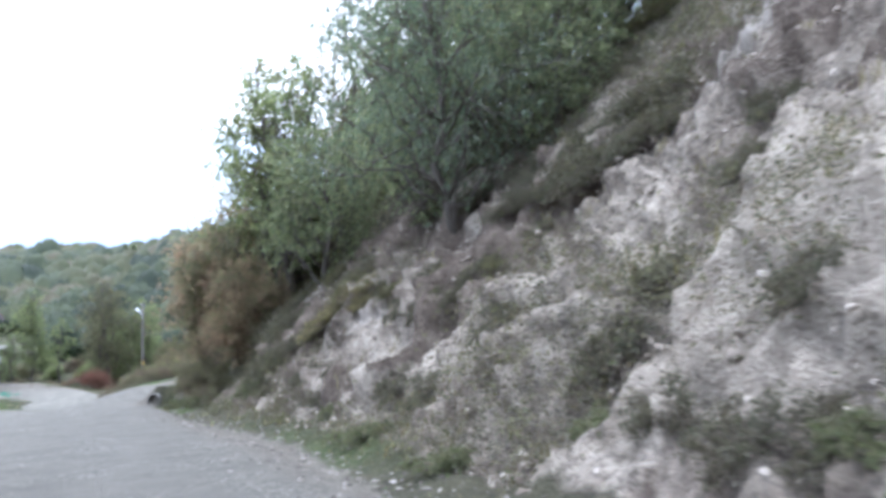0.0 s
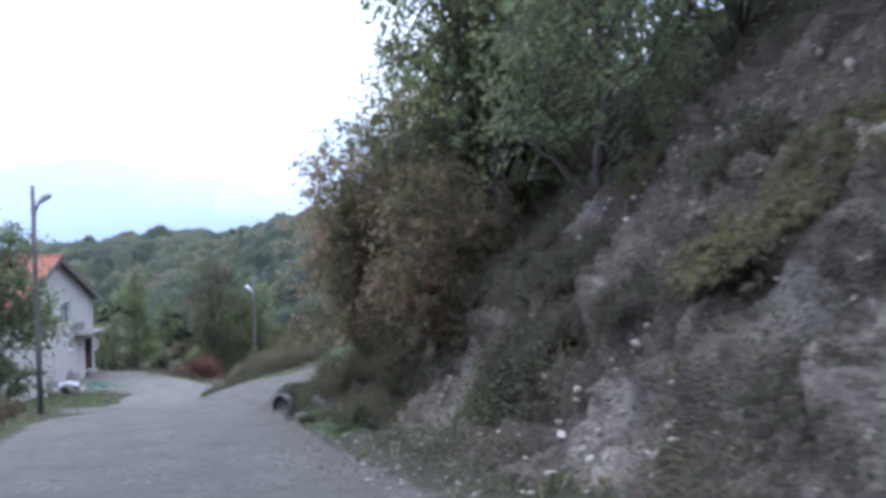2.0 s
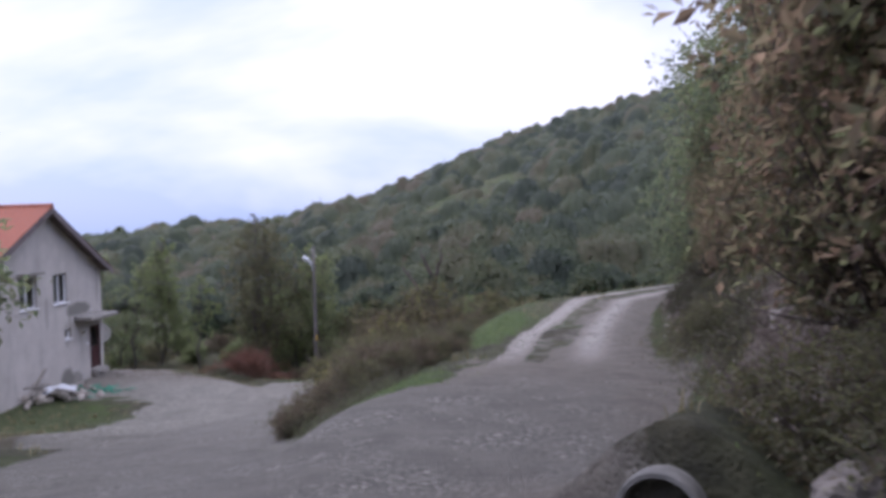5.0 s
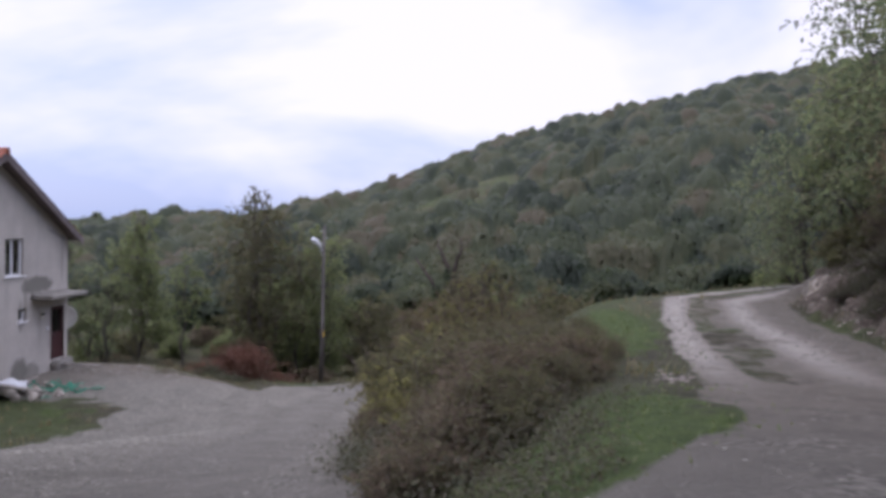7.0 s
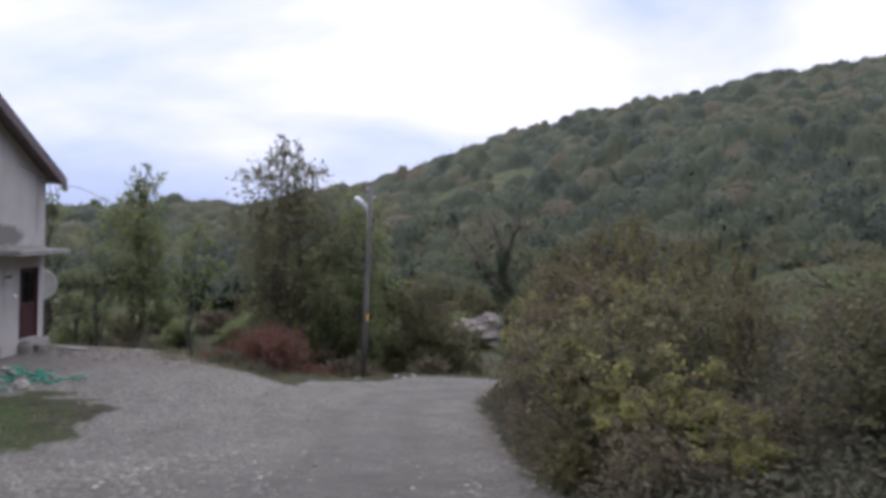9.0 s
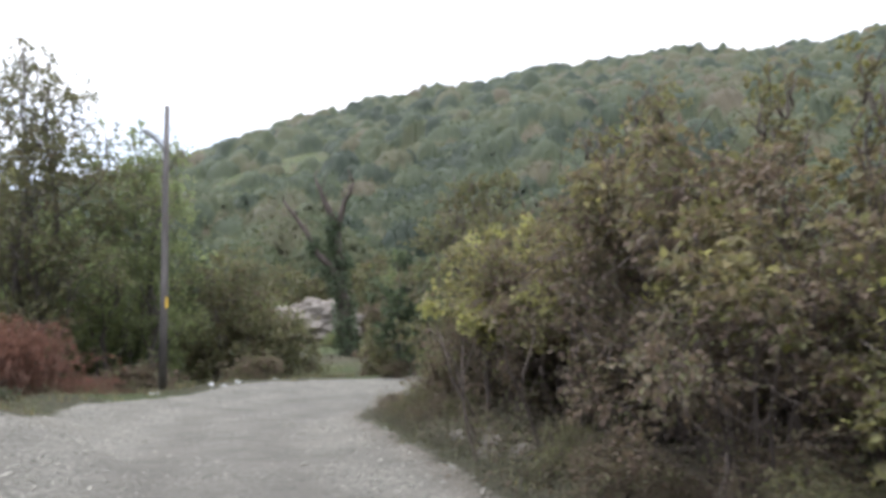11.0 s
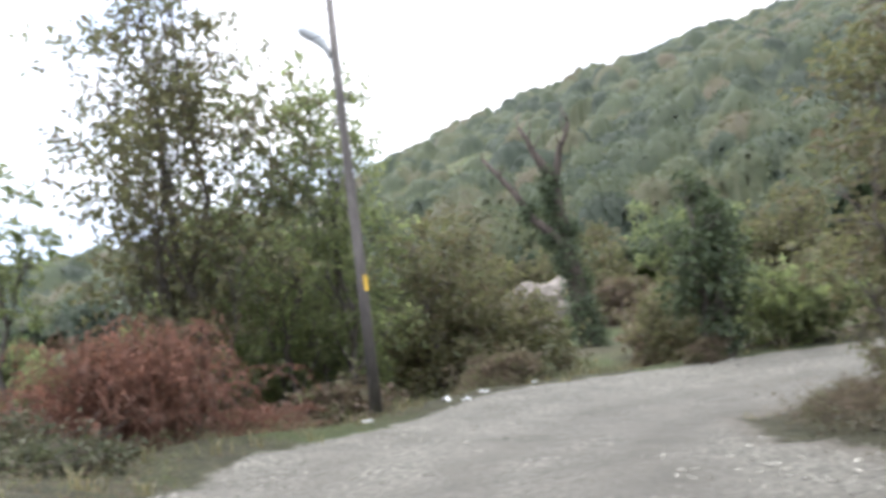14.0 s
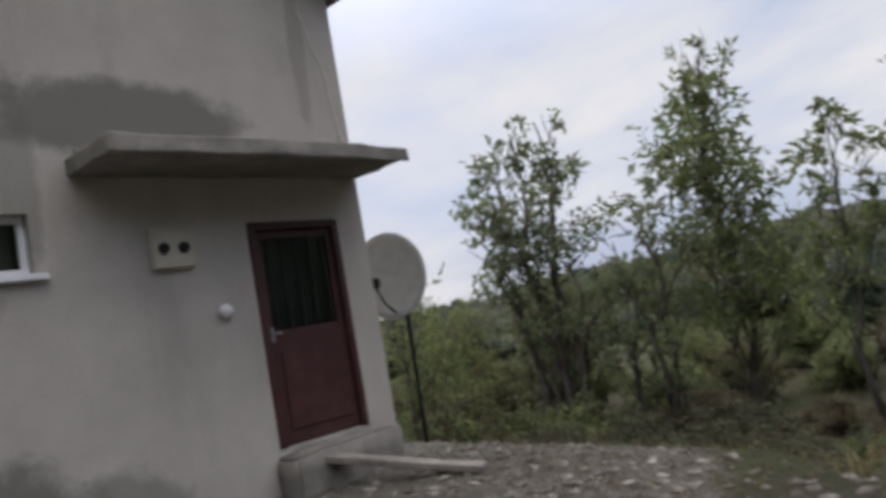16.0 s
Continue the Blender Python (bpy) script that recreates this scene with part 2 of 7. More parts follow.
def plaster_material():
    q = Mat("grey_render", 0.95, 0.0, 0.15)
    base = q.ramp(q.noise(1.1, 6, 0.65), (0.3, (0.42, 0.386, 0.346)), (0.7, (0.53, 0.492, 0.446)))
    streak = q.step(q.noise(1.4, 5, 0.6, 0.2, (1, 1, 0.22)), 0.50, 0.72)
    base = q.mix(q.math("MULTIPLY", streak, 0.45), base, (0.31, 0.288, 0.258))
    sep = q.n.new("ShaderNodeSeparateXYZ")
    q.l.new(q.co, sep.inputs[0])
    ragged = q.math("MULTIPLY", q.math("SUBTRACT", q.noise(2.6, 7, 0.65), 0.5), 2.6)
    # damp blots on the gable: along, up, half width, half height, strength
    for x, z, rx, rz, deep in ((2.45, 3.42, 1.15, 0.32, 0.85), (3.35, 2.9, 0.16, 0.75, 0.5), (3.7, 2.35, 0.2, 0.6, 0.4), (3.75, 0.3, 0.65, 0.5, 0.85), (2.9, 0.15, 0.55, 0.38, 0.6), (6.3, 0.0, 1.2, 0.5, 0.6), (5.4, 3.5, 0.2, 0.7, 0.35), (0.5, 4.4, 0.10, 0.9, 0.35)):
        u = q.math("POWER", q.math("DIVIDE", q.math("SUBTRACT", sep.outputs["X"], x), rx), 2)
        w = q.math("POWER", q.math("DIVIDE", q.math("SUBTRACT", sep.outputs["Z"], z), rz), 2)
        blot = q.step(q.math("ADD", q.math("ADD", u, w), ragged), 1.5, 0.5)
        base = q.mix(q.math("MULTIPLY", blot, deep), base, (0.165, 0.158, 0.135))
    grain = q.noise(60, 4, 0.7)
    base = q.mix(q.step(grain, 0.35, 0.65), q.mix(0.12, base, (0.1, 0.1, 0.1)), base)
    q.bump(q.math("ADD", grain, q.noise(5, 5, 0.6)), 0.4, 0.012)
    return q.color(base)


M_GROUND = ground_material()
M_PEBBLE = stone_material("gravel_stone", (0.122, 0.115, 0.097), (0.204, 0.192, 0.162), (0.306, 0.288, 0.246))
M_RUBBLE = stone_material("rubble_stone", (0.08, 0.069, 0.058), (0.16, 0.141, 0.121), (0.34, 0.310, 0.275))
M_SCRAP = plain("dull_white_plastic", (0.46, 0.46, 0.45), 0.6, vary=0.25, scale=9.0)
M_ROCK = stone_material("limestone", (0.12, 0.105, 0.090), (0.25, 0.220, 0.190), (0.40, 0.360, 0.315))
M_CHALK = stone_material("pale_marl", (0.16, 0.132, 0.106), (0.29, 0.249, 0.207), (0.44, 0.390, 0.333))
M_BARK = bark_material("bark", (0.060, 0.052, 0.045), (0.150, 0.132, 0.114))
M_TWIG = bark_material("twig_bark", (0.05, 0.040, 0.034), (0.13, 0.105, 0.09))
M_TWIG_RED = bark_material("red_brown_twig", (0.085, 0.046, 0.036), (0.20, 0.100, 0.072))
M_POLE = bark_material("weathered_pole_wood", (0.095, 0.085, 0.080), (0.19, 0.172, 0.16))
M_LEAF_GREEN = leafy("green_leaves", (0.112, 0.130, 0.067), (0.147, 0.166, 0.080), (0.197, 0.210, 0.095), (0.143, 0.147, 0.086), glow=0.6)
M_LEAF_DARK = leafy("dark_green_leaves", (0.117, 0.136, 0.086), (0.151, 0.173, 0.102), (0.188, 0.203, 0.114), (0.162, 0.153, 0.104), glow=0.6)
M_LEAF_WEED = leafy("weed_leaves", (0.070, 0.084, 0.040), (0.098, 0.112, 0.050), (0.130, 0.132, 0.064), (0.100, 0.086, 0.054), glow=0.35)
M_LEAF_OLIVE = leafy("olive_leaves", (0.092, 0.090, 0.048), (0.124, 0.120, 0.060), (0.160, 0.152, 0.070), (0.110, 0.092, 0.060), glow=0.38, among=((0.124, 0.092, 0.056), (0.102, 0.088, 0.052), (0.088, 0.094, 0.048)))
M_LEAF_BROWN = leafy("brownish_leaves", (0.112, 0.080, 0.060), (0.140, 0.100, 0.074), (0.108, 0.096, 0.058), (0.164, 0.122, 0.090), glow=0.36, among=((0.100, 0.070, 0.056), (0.128, 0.088, 0.068), (0.110, 0.104, 0.058), (0.150, 0.146, 0.070)))
M_LEAF_HAZEL = leafy("hazel_leaves", (0.177, 0.116, 0.088), (0.213, 0.138, 0.105), (0.163, 0.128, 0.085), (0.231, 0.151, 0.116), (0.177, 0.148, 0.093), glow=0.65, among=((0.130, 0.132, 0.076), (0.159, 0.153, 0.087), (0.159, 0.116, 0.085)))
M_LEAF_BRAMBLE = leafy("bramble_leaves", (0.048, 0.054, 0.030), (0.066, 0.072, 0.038), (0.078, 0.064, 0.042), (0.090, 0.092, 0.048), glow=0.25)
M_LEAF_RED = leafy("withered_red_leaves", (0.14, 0.060, 0.044), (0.20, 0.088, 0.060), (0.10, 0.058, 0.044), (0.24, 0.112, 0.078), glow=0.3, among=((0.085, 0.054, 0.043), (0.12, 0.066, 0.050), (0.16, 0.076, 0.056)))
M_LEAF_YELLOW = leafy("yellowing_leaves", (0.100, 0.088, 0.046), (0.136, 0.128, 0.050), (0.200, 0.182, 0.064), (0.116, 0.096, 0.050), (0.160, 0.150, 0.056), glow=0.38, among=((0.120, 0.088, 0.060), (0.150, 0.110, 0.072), (0.124, 0.118, 0.060)))
M_LEAF_GOLD = leafy("yellow_climber_leaves", (0.130, 0.112, 0.058), (0.160, 0.140, 0.066), (0.210, 0.182, 0.080), (0.140, 0.100, 0.064), (0.112, 0.104, 0.058), glow=0.40, among=((0.120, 0.088, 0.062), (0.110, 0.076, 0.058), (0.146, 0.110, 0.072), (0.128, 0.120, 0.060)))
M_LEAF_FAR = leafy("far_wood_leaves", (0.034, 0.046, 0.030), (0.046, 0.060, 0.036), (0.058, 0.072, 0.040), (0.068, 0.082, 0.043), (0.078, 0.088, 0.045), (0.092, 0.095, 0.049), (0.100, 0.093, 0.053), (0.108, 0.090, 0.057), glow=0.4, tint="tint")
M_LEAF_LIME = leafy("lime_climber_leaves", (0.190, 0.180, 0.076), (0.240, 0.225, 0.082), (0.310, 0.280, 0.100), (0.160, 0.154, 0.066), glow=0.45, among=((0.130, 0.100, 0.060), (0.140, 0.128, 0.060)))
M_LEAF_PINE = leafy("pine_needles", (0.090, 0.114, 0.084), (0.114, 0.140, 0.098), (0.138, 0.162, 0.108), glow=0.4)
M_LEAF_SCRUB = leafy("dark_scrub_leaves", (0.062, 0.052, 0.037), (0.080, 0.066, 0.046), (0.070, 0.074, 0.041), (0.096, 0.080, 0.054), glow=0.3, among=((0.060, 0.062, 0.036), (0.076, 0.060, 0.045), (0.090, 0.088, 0.050)))
M_LEAF_IVY = leafy("ivy_leaves", (0.046, 0.062, 0.036), (0.068, 0.088, 0.046), (0.092, 0.112, 0.058))
M_GRASS = leafy("grass_blades", (0.072, 0.109, 0.035), (0.123, 0.160, 0.052), (0.140, 0.168, 0.070), (0.170, 0.176, 0.086))
M_STRAW = leafy("dry_grass_blades", (0.174, 0.145, 0.080), (0.246, 0.210, 0.116), (0.131, 0.116, 0.061))
M_PLASTER = plaster_material()
M_PATCH = plain("damp_render_patch", (0.20, 0.195, 0.17), 0.95, vary=0.3, scale=3.0)
M_PIPE = plain("damp_dark_concrete", (0.15, 0.142, 0.128), 0.95, vary=0.4, scale=5.0, bump=0.4)
M_CONCRETE = plain("raw_concrete", (0.235, 0.218, 0.195), 0.95, vary=0.35, scale=4.0, bump=0.4)
M_TILE = plain("red_roof_tile", (0.31, 0.118, 0.078), 0.85, vary=0.45, scale=1.6)
M_FASCIA = plain("grey_brown_roof_board", (0.17, 0.14, 0.135), 0.85, vary=0.35, scale=4.0)
M_WHITE = plain("white_window_plastic", (0.78, 0.78, 0.80), 0.45, vary=0.06, bump=0.02)
M_DOOR = plain("red_brown_door_paint", (0.068, 0.028, 0.028), 0.5, vary=0.3, scale=5.0)
M_IRON = plain("dark_iron", (0.035, 0.035, 0.038), 0.55, 0.6, vary=0.3)
M_LAMP = plain("pale_lamp_housing", (0.62, 0.64, 0.66), 0.45, vary=0.15)
M_LAMP_GREY = plain("grey_lamp_housing", (0.30, 0.30, 0.31), 0.5, vary=0.2)
M_DISH = plain("dish_grey_paint", (0.50, 0.50, 0.48), 0.5, vary=0.18)
M_METER = plain("cream_meter_box", (0.50, 0.46, 0.38), 0.55, vary=0.15)
# near-black for dark fittings, and for shade painted inside the door and pipe
M_DARK = plain("black_shade_and_dark_parts", (0.02, 0.02, 0.02), 0.9, vary=0.3)
M_WOOD = plain("grey_plank_wood", (0.24, 0.215, 0.19), 0.9, vary=0.4, scale=5.0)
M_NET = plain("green_netting", (0.05, 0.26, 0.17), 0.7, vary=0.35)
M_SACK = plain("white_sacking", (0.44, 0.45, 0.47), 0.7, vary=0.2)
M_YELLOW = plain("yellow_paint_mark", (0.75, 0.48, 0.07), 0.7, vary=0.2)
M_CRACK = plain("crack_filler", (0.62, 0.59, 0.54), 0.9, vary=0.2)
M_WIRE = plain("grey_cable", (0.10, 0.10, 0.105), 0.6)
q = Mat("window_glass", 0.04, 0.0, 0.5)
q.b.inputs["Transmission Weight"].default_value = 1.0
M_GLASS = q.color((0.75, 0.8, 0.82))

# ---------------------------------------------------------------- terrain
# Road, side track, yard and low ground are described by centre lines (x, y, z).
ROAD = [(9, -22, 2.2), (0, 0, -1.36), (-4.8, 11.4, -3.08), (-10.0, 21.6, -4.95), (-14.9, 30.7, -6.42), (-18.1, 35.8, -7.6), (-21.4, 43.8, -9.2),
        (-22.9, 52.8, -10.95), (-24.2, 59.0, -11.75), (-24.5, 64, -12.4), (-23.0, 68, -13.03), (-19.0, 70.4, -13.4), (-12, 73, -13.8), (0, 77, -14.2)]
TRACK = [(-15.0, 32.4, -6.65), (-13.4, 37.5, -6.85), (-12.85, 40, -7.0), (-12.65, 44, -7.25), (-12.5, 47, -7.38), (-11.85, 53, -7.46), (-10.9, 59, -7.52), (-6, 64.5, -7.38), (3, 67, -7.1)]
YARD = [(-25.2, 56.8, -11.5), (-29, 57.8, -11.15), (-33, 58.2, -11.02), (-34.4, 60.8, -11.15)]
LOW = [(-40, 18, -9.0), (-47, 40, -11.5), (-50, 58, -13.0), (-43, 69, -13.4), (-36, 74, -13.7), (-29, 79, -14.4), (-22, 85, -14.5), (-12, 92, -15.4), (0, 100, -16.5)]
TOE = [(14, -26), (5.6, -6), (2.8, 1.1), (0.3, 7.1), (-2.3, 12.7), (-4.9, 18.1), (-7.3, 23.3), (-8.9, 27.3), (-10.6, 30.6), (-10.5, 33.0), (-10.6, 37), (-10.5, 43.6), (-10.2, 47), (-9.8, 53), (-8.5, 60.5), (-3.5, 69.8), (9, 82), (60, 100)]


def along(line, x, y):
    """Distance to a broken line, the height at its nearest place, the side (left positive) and the run along it."""
    P = np.array([(*p, 0)[:3] for p in line], float)
    best, h, side, run = np.full(x.shape, 1e9), np.zeros(x.shape), np.zeros(x.shape), np.zeros(x.shape)
    total = 0.0
    for a, b in zip(P[:-1], P[1:]):
        d = b - a
        size = math.hypot(d[0], d[1])
        u = np.clip(((x - a[0]) * d[0] + (y - a[1]) * d[1]) / size ** 2, 0, 1)
        px, py = x - a[0] - u * d[0], y - a[1] - u * d[1]
        r = np.hypot(px, py)
        m = r < best
        best = np.where(m, r, best)
        h = np.where(m, a[2] + u * d[2], h)
        side = np.where(m, np.sign(d[0] * py - d[1] * px), side)
        run = np.where(m, total + u * size, run)
        total += size
    return best, h, side, run


def smooth(v, lo, hi):
    u = np.clip((v - lo) / (hi - lo), 0, 1)
    return u * u * (3 - 2 * u)


# Far hills: azimuth (degrees, left of the y axis positive), distance and height of the crest.
CREST = [(-180, 130, 60), (-120, 150, 66), (-90, 200, 72), (-60, 290, 68), (-41, 315, 60), (-25, 315, 56), (-11, 308, 47), (-1.6, 290, 34.5), (6.6, 275, 21.5),
         (15, 262, 4.0), (21, 262, -5.5), (29, 262, -8.5), (36, 258, -10), (54, 250, -12), (75, 260, -9), (110, 240, 0), (150, 160, 20), (180, 130, 60)]
HUB = (-18.0, 45.0)
# rim where the yard and the verge fall away towards the valley
RIM = [(-39.0, 62.8), (-35.0, 62.6), (-31.8, 62.9), (-29.7, 62.0), (-28.7, 63.6), (-28.5, 66.0), (-27.9, 68.6)]


def far_height(x, y):
    r = np.hypot(x - HUB[0], y - HUB[1])
    az = np.degrees(np.arctan2(-(x - HUB[0]), y - HUB[1]))
    A = np.array(CREST, float)
    rc, hc = np.interp(az, A[:, 0], A[:, 1]), np.interp(az, A[:, 0], A[:, 2])
    foot = np.interp(az, [-180, -90, -30, 0, 20, 60, 120, 180], [0, -8, -14, -17, -19, -18, -10, 0])
    start = np.interp(az, [-180, -90, -20, 10, 30, 60, 180], [60, 60, 80, 95, 110, 100, 60])
    u = (r - start) / (rc - start)
    z = foot + (hc - foot) * np.clip(u, 0, 1) ** 0.85
    return z + np.where(u > 1, -(u - 1) * 14 + 0 * z, 0)


def wave(x, y, s, k=0.0):
    return np.sin(x * s + 1.3 * k + 1.7 * np.sin(y * s * 0.7 + k)) * np.cos(y * s * 1.1 - k + 1.1 * np.sin(x * s * 0.6))


def height(x, y):
    """Ground height without fine relief."""
    x, y = np.asarray(x, float), np.asarray(y, float)
    top = low = 0
    for line, power, near in ((ROAD, 3, 1.2), (TRACK, 3, 0.9), (YARD, 3, 1.6), (LOW, 3, 2.0)):
        d, h, side, run = along(line, x, y)
        w = 1 / (np.maximum(d - near, 0) + 0.35) ** power
        top, low = top + w * h, low + w
    z = top / low
    d, h, side, run = along(TOE, x, y)
    d = -d * side
    rise = np.where(d > 0, 1.05 * d * smooth(d, -0.6, 2.2), 0)
    rise = np.where(d > 9, rise * 0 + 9.4 + (d - 9) * 0.62, rise)
    track_side = smooth(run, 66, 78)
    rise = rise * (1 - 0.35 * track_side)
    z = z + np.where(d > 0, rise, -0.16 * np.exp(-((d + 0.5) / 0.5) ** 2) * (run > 14) * (run < 62))
    d_rim, _, s_rim, _ = along(RIM, x, y)
    z = z - 0.5 * (s_rim > 0) * smooth(d_rim, 0.0, 1.8) * (1 - smooth(d_rim, 14, 24))
    s, t = (x + 11.6) * 0.342 + (y - 31.0) * 0.94, (x + 11.6) * 0.94 - (y - 31.0) * 0.342
    z = z + 0.75 * np.exp(-(t / 0.75) ** 2) * smooth(s, 0.05, 0.4) * (1 - smooth(s, 1.6, 2.8))
    r = np.hypot(x - HUB[0], y - HUB[1])
    m = smooth(r, 46, 84)
    z = z * (1 - m) + np.where(d > 6, np.maximum(far_height(x, y), np.minimum(z, 30)), far_height(x, y)) * m
    return z + 0.10 * wave(x, y, 0.35, 1) * smooth(np.minimum(along(ROAD, x, y)[0], along(YARD, x, y)[0]), 2.5, 6)


def cover(x, y):
    """How far a place is gravel, rock or lush grass."""
    d, h, side, run = along(ROAD, x, y)
    wide = np.where(side > 0, np.interp(run, [0, 24, 60, 72, 84, 92, 97, 104, 112], [3.4, 3.3, 3.1, 2.4, 2.9, 3.4, 3.7, 3.7, 2.8]), np.interp(run, [0, 24, 50, 56, 66, 80, 88, 93, 95.5, 98, 101, 106, 112], [2.6, 2.5, 2.7, 3.2, 2.3, 2.2, 2.7, 2.35, 1.65, 1.15, 0.8, 1.2, 2.2]))
    g = 1 - smooth(d, wide - 0.7, wide + 0.7)
    g_road = g
    dt, ht, st, rt = along(TRACK, x, y)
    ruts = np.exp(-((dt - 0.85) / 0.42) ** 2) + np.exp(-(dt / 0.3) ** 2) * 0.25
    g = np.maximum(g, np.maximum(np.minimum(ruts * 1.15, 0.95), (1 - smooth(dt, 2.4, 3.4)) * np.where(st > 0, 1 - smooth(rt, 3.8, 5.4), 1 - smooth(rt, 8, 15))))
    g = np.maximum(g, 0.9 * (1 - smooth(dt, 1.9, 2.9)) * (st < 0))
    g = np.maximum(g, (1 - smooth(dt, 1.5, 2.2)) * (1 - smooth(rt, 9.5, 12)))
    g = g - 0.8 * np.exp(-(dt / 0.5) ** 2) * smooth(rt, 10.5, 13) * smooth(wave(x, y, 0.55, 8), -0.3, 0.4)
    g = np.maximum(g, 0.45 * (1 - smooth(dt, 1.2, 2.4)))
    edge = np.interp(y, [37, 38.5, 40, 44, 47, 52, 59], [-14.6, -14.3, -14.15, -13.95, -13.75, -13.2, -12.4])
    lawn = smooth(edge + 0.25 * wave(x, y, 1.1, 3) - x, -0.2, 0.4) * smooth(y - 0.8 * (x + 14.2) + 0.3 * wave(x, y, 1.3, 5), 38.6, 39.5) * (1 - smooth(y, 60, 64))
    g = np.maximum(g_road, g * (1 - lawn))
    dy, hy, sy, ry = along(YARD, x, y)
    g = np.maximum(g, 1 - smooth(dy, 2.2, 3.6))
    dw = along([(-23.2, 44.0), (-26.3, 49.5), (-28, 55)], x, y)[0]
    g = np.maximum(g, 1 - smooth(dw, 2.0, 3.2))
    patch = np.exp(-(((x + 30.6) / 1.7) ** 2 + ((y - 53.6) / 2.6) ** 2) * 1.2)
    patch = np.clip(patch * (0.9 + 0.5 * wave(x, y, 1.5, 2) + 0.35 * wave(x, y, 3.3, 6)), 0, 1)
    g = g - 1.5 * patch
    dh, hh, sh, rh = along(TOE, x, y)
    dh = -dh * sh
    k = smooth(dh, -0.1, 0.9) * (1 - smooth(dh, 8, 20)) * (1 - 0.4 * smooth(rh, 62, 72)) * (1 - 0.55 * smooth(dh, 3.0, 6.5) * smooth(y, 9, 17))
    grass = np.maximum(0.5 * patch, 0.5 * np.exp(-((x + 16.0) / 2.2) ** 2 - ((y - 38.5) / 4.5) ** 2) * 2.0)
    grass = np.maximum(grass, 0.9 * np.exp(-((x + 14.6) / 1.3) ** 2 - ((y - 51) / 7) ** 2))
    grass = np.maximum(grass, 0.8 * np.exp(-((dh + 0.2) / 0.8) ** 2) * (0.12 + 0.88 * smooth(wave(x, y, 0.6, 2), 0.1, 0.7) * smooth(y, 17, 24) * (1 - smooth(y, 31, 35))))
    grass = np.maximum(grass, 0.42 * smooth(np.hypot(x - HUB[0], y - HUB[1]), 55, 80))
    return g, k, grass


def axis(marks, grow=1.16, reach=1500.0, step=0.112):
    """Grid lines: even between the two marks, then wider and wider to the horizon."""
    a, b = marks
    mid = list(np.arange(a, b, step))
    out, s, v = [], step, b
    while v < b + reach:
        out.append(v)
        s *= grow
        v += min(s, 60)
    back, s, v = [], step, a
    while v > a - reach:
        s *= grow
        v -= min(s, 60)
        back.append(v)
    return np.array(back[::-1] + mid + out)


def fill(name, verts, faces, mat, smooth_shade=False, parent=None, label=""):
    """One mesh object from arrays of vertices and of equal-sized faces."""
    me = bpy.data.meshes.new(name)
    verts, faces = np.asarray(verts, np.float32), np.asarray(faces, np.int32)
    n = faces.shape[1]
    me.vertices.add(len(verts))
    me.vertices.foreach_set("co", verts.ravel())
    me.loops.add(faces.size)
    me.loops.foreach_set("vertex_index", faces.ravel())
    me.polygons.add(len(faces))
    me.polygons.foreach_set("loop_start", np.arange(0, faces.size, n, dtype=np.int32))
    me.polygons.foreach_set("use_smooth", np.full(len(faces), smooth_shade))
    me.materials.append(mat)
    me.update(calc_edges=True)
    me.validate()
    ob = new(name, me)
    if parent:
        ob.parent = parent
    if label:
        tagged(ob, label)
    return ob


gx, gy = axis((-39, 11)), axis((-5, 76))
X, Y = np.meshgrid(gx, gy)
Z = height(X, Y)
V = np.stack([X, Y, Z], -1)
NRM = np.cross(np.gradient(V, axis=1), np.gradient(V, axis=0))
NRM /= np.linalg.norm(NRM, axis=-1, keepdims=True)
C_GRAVEL, C_ROCK, C_GRASS = cover(X, Y)
C_SOIL = np.maximum((1 - smooth(along(TRACK, X, Y)[0], 2.0, 4.0)) * smooth(along(TRACK, X, Y)[3], 3, 10), 0.8 * (1 - smooth(along([(-35, 58), (-33, 61.2), (-29, 61.5)], X, Y)[0], 1.0, 2.6)))
C_RUT = np.exp(-((along(TRACK, X, Y)[0] - 0.9) / 0.42) ** 2) * smooth(along(TRACK, X, Y)[3], 8, 15)
C_SOIL = np.maximum(C_SOIL, 0.9 * np.exp(-((along(TOE, X, Y)[0] - 0.3) / 0.8) ** 2))
D_TOE = along(TOE, X, Y)[0]
d_in, _, s_in, r_in = along(ROAD, X, Y)
C_SOIL = np.maximum(C_SOIL, (s_in < 0) * np.exp(-((d_in - np.interp(r_in, [72, 84, 88, 93, 95.5, 98, 101], [2.2, 2.4, 2.7, 2.4, 1.75, 1.2, 0.8])) / 0.34) ** 2) * smooth(r_in, 68, 76) * (1 - smooth(r_in, 101, 104)))
d_mid, h_mid, s_mid, r_mid = along(ROAD, X, Y)
C_WORN = np.exp(-((d_mid * s_mid - 0.85) / 0.36) ** 2) + np.exp(-((d_mid * s_mid + 0.75) / 0.36) ** 2) + np.exp(-((d_mid * s_mid - 2.4) / 0.3) ** 2) * 0.5
C_BARE = 0.2 * np.exp(-((X + 6.1) / 1.0) ** 2 - ((Y - 23.8) / 1.3) ** 2) + np.exp(-((Y + 0.45 * X - 9.4) / 5.6) ** 2 - ((D_TOE - 3.0) / 3.2) ** 2)
C_BARE -= 1.3 * np.exp(-((X - 0.9) / 1.1) ** 2 - ((Y - 13.1) / 1.6) ** 2)
C_BARE += 0.32 * np.exp(-((X + 2.9) / 1.8) ** 2 - ((Y - 18.2) / 3.2) ** 2)
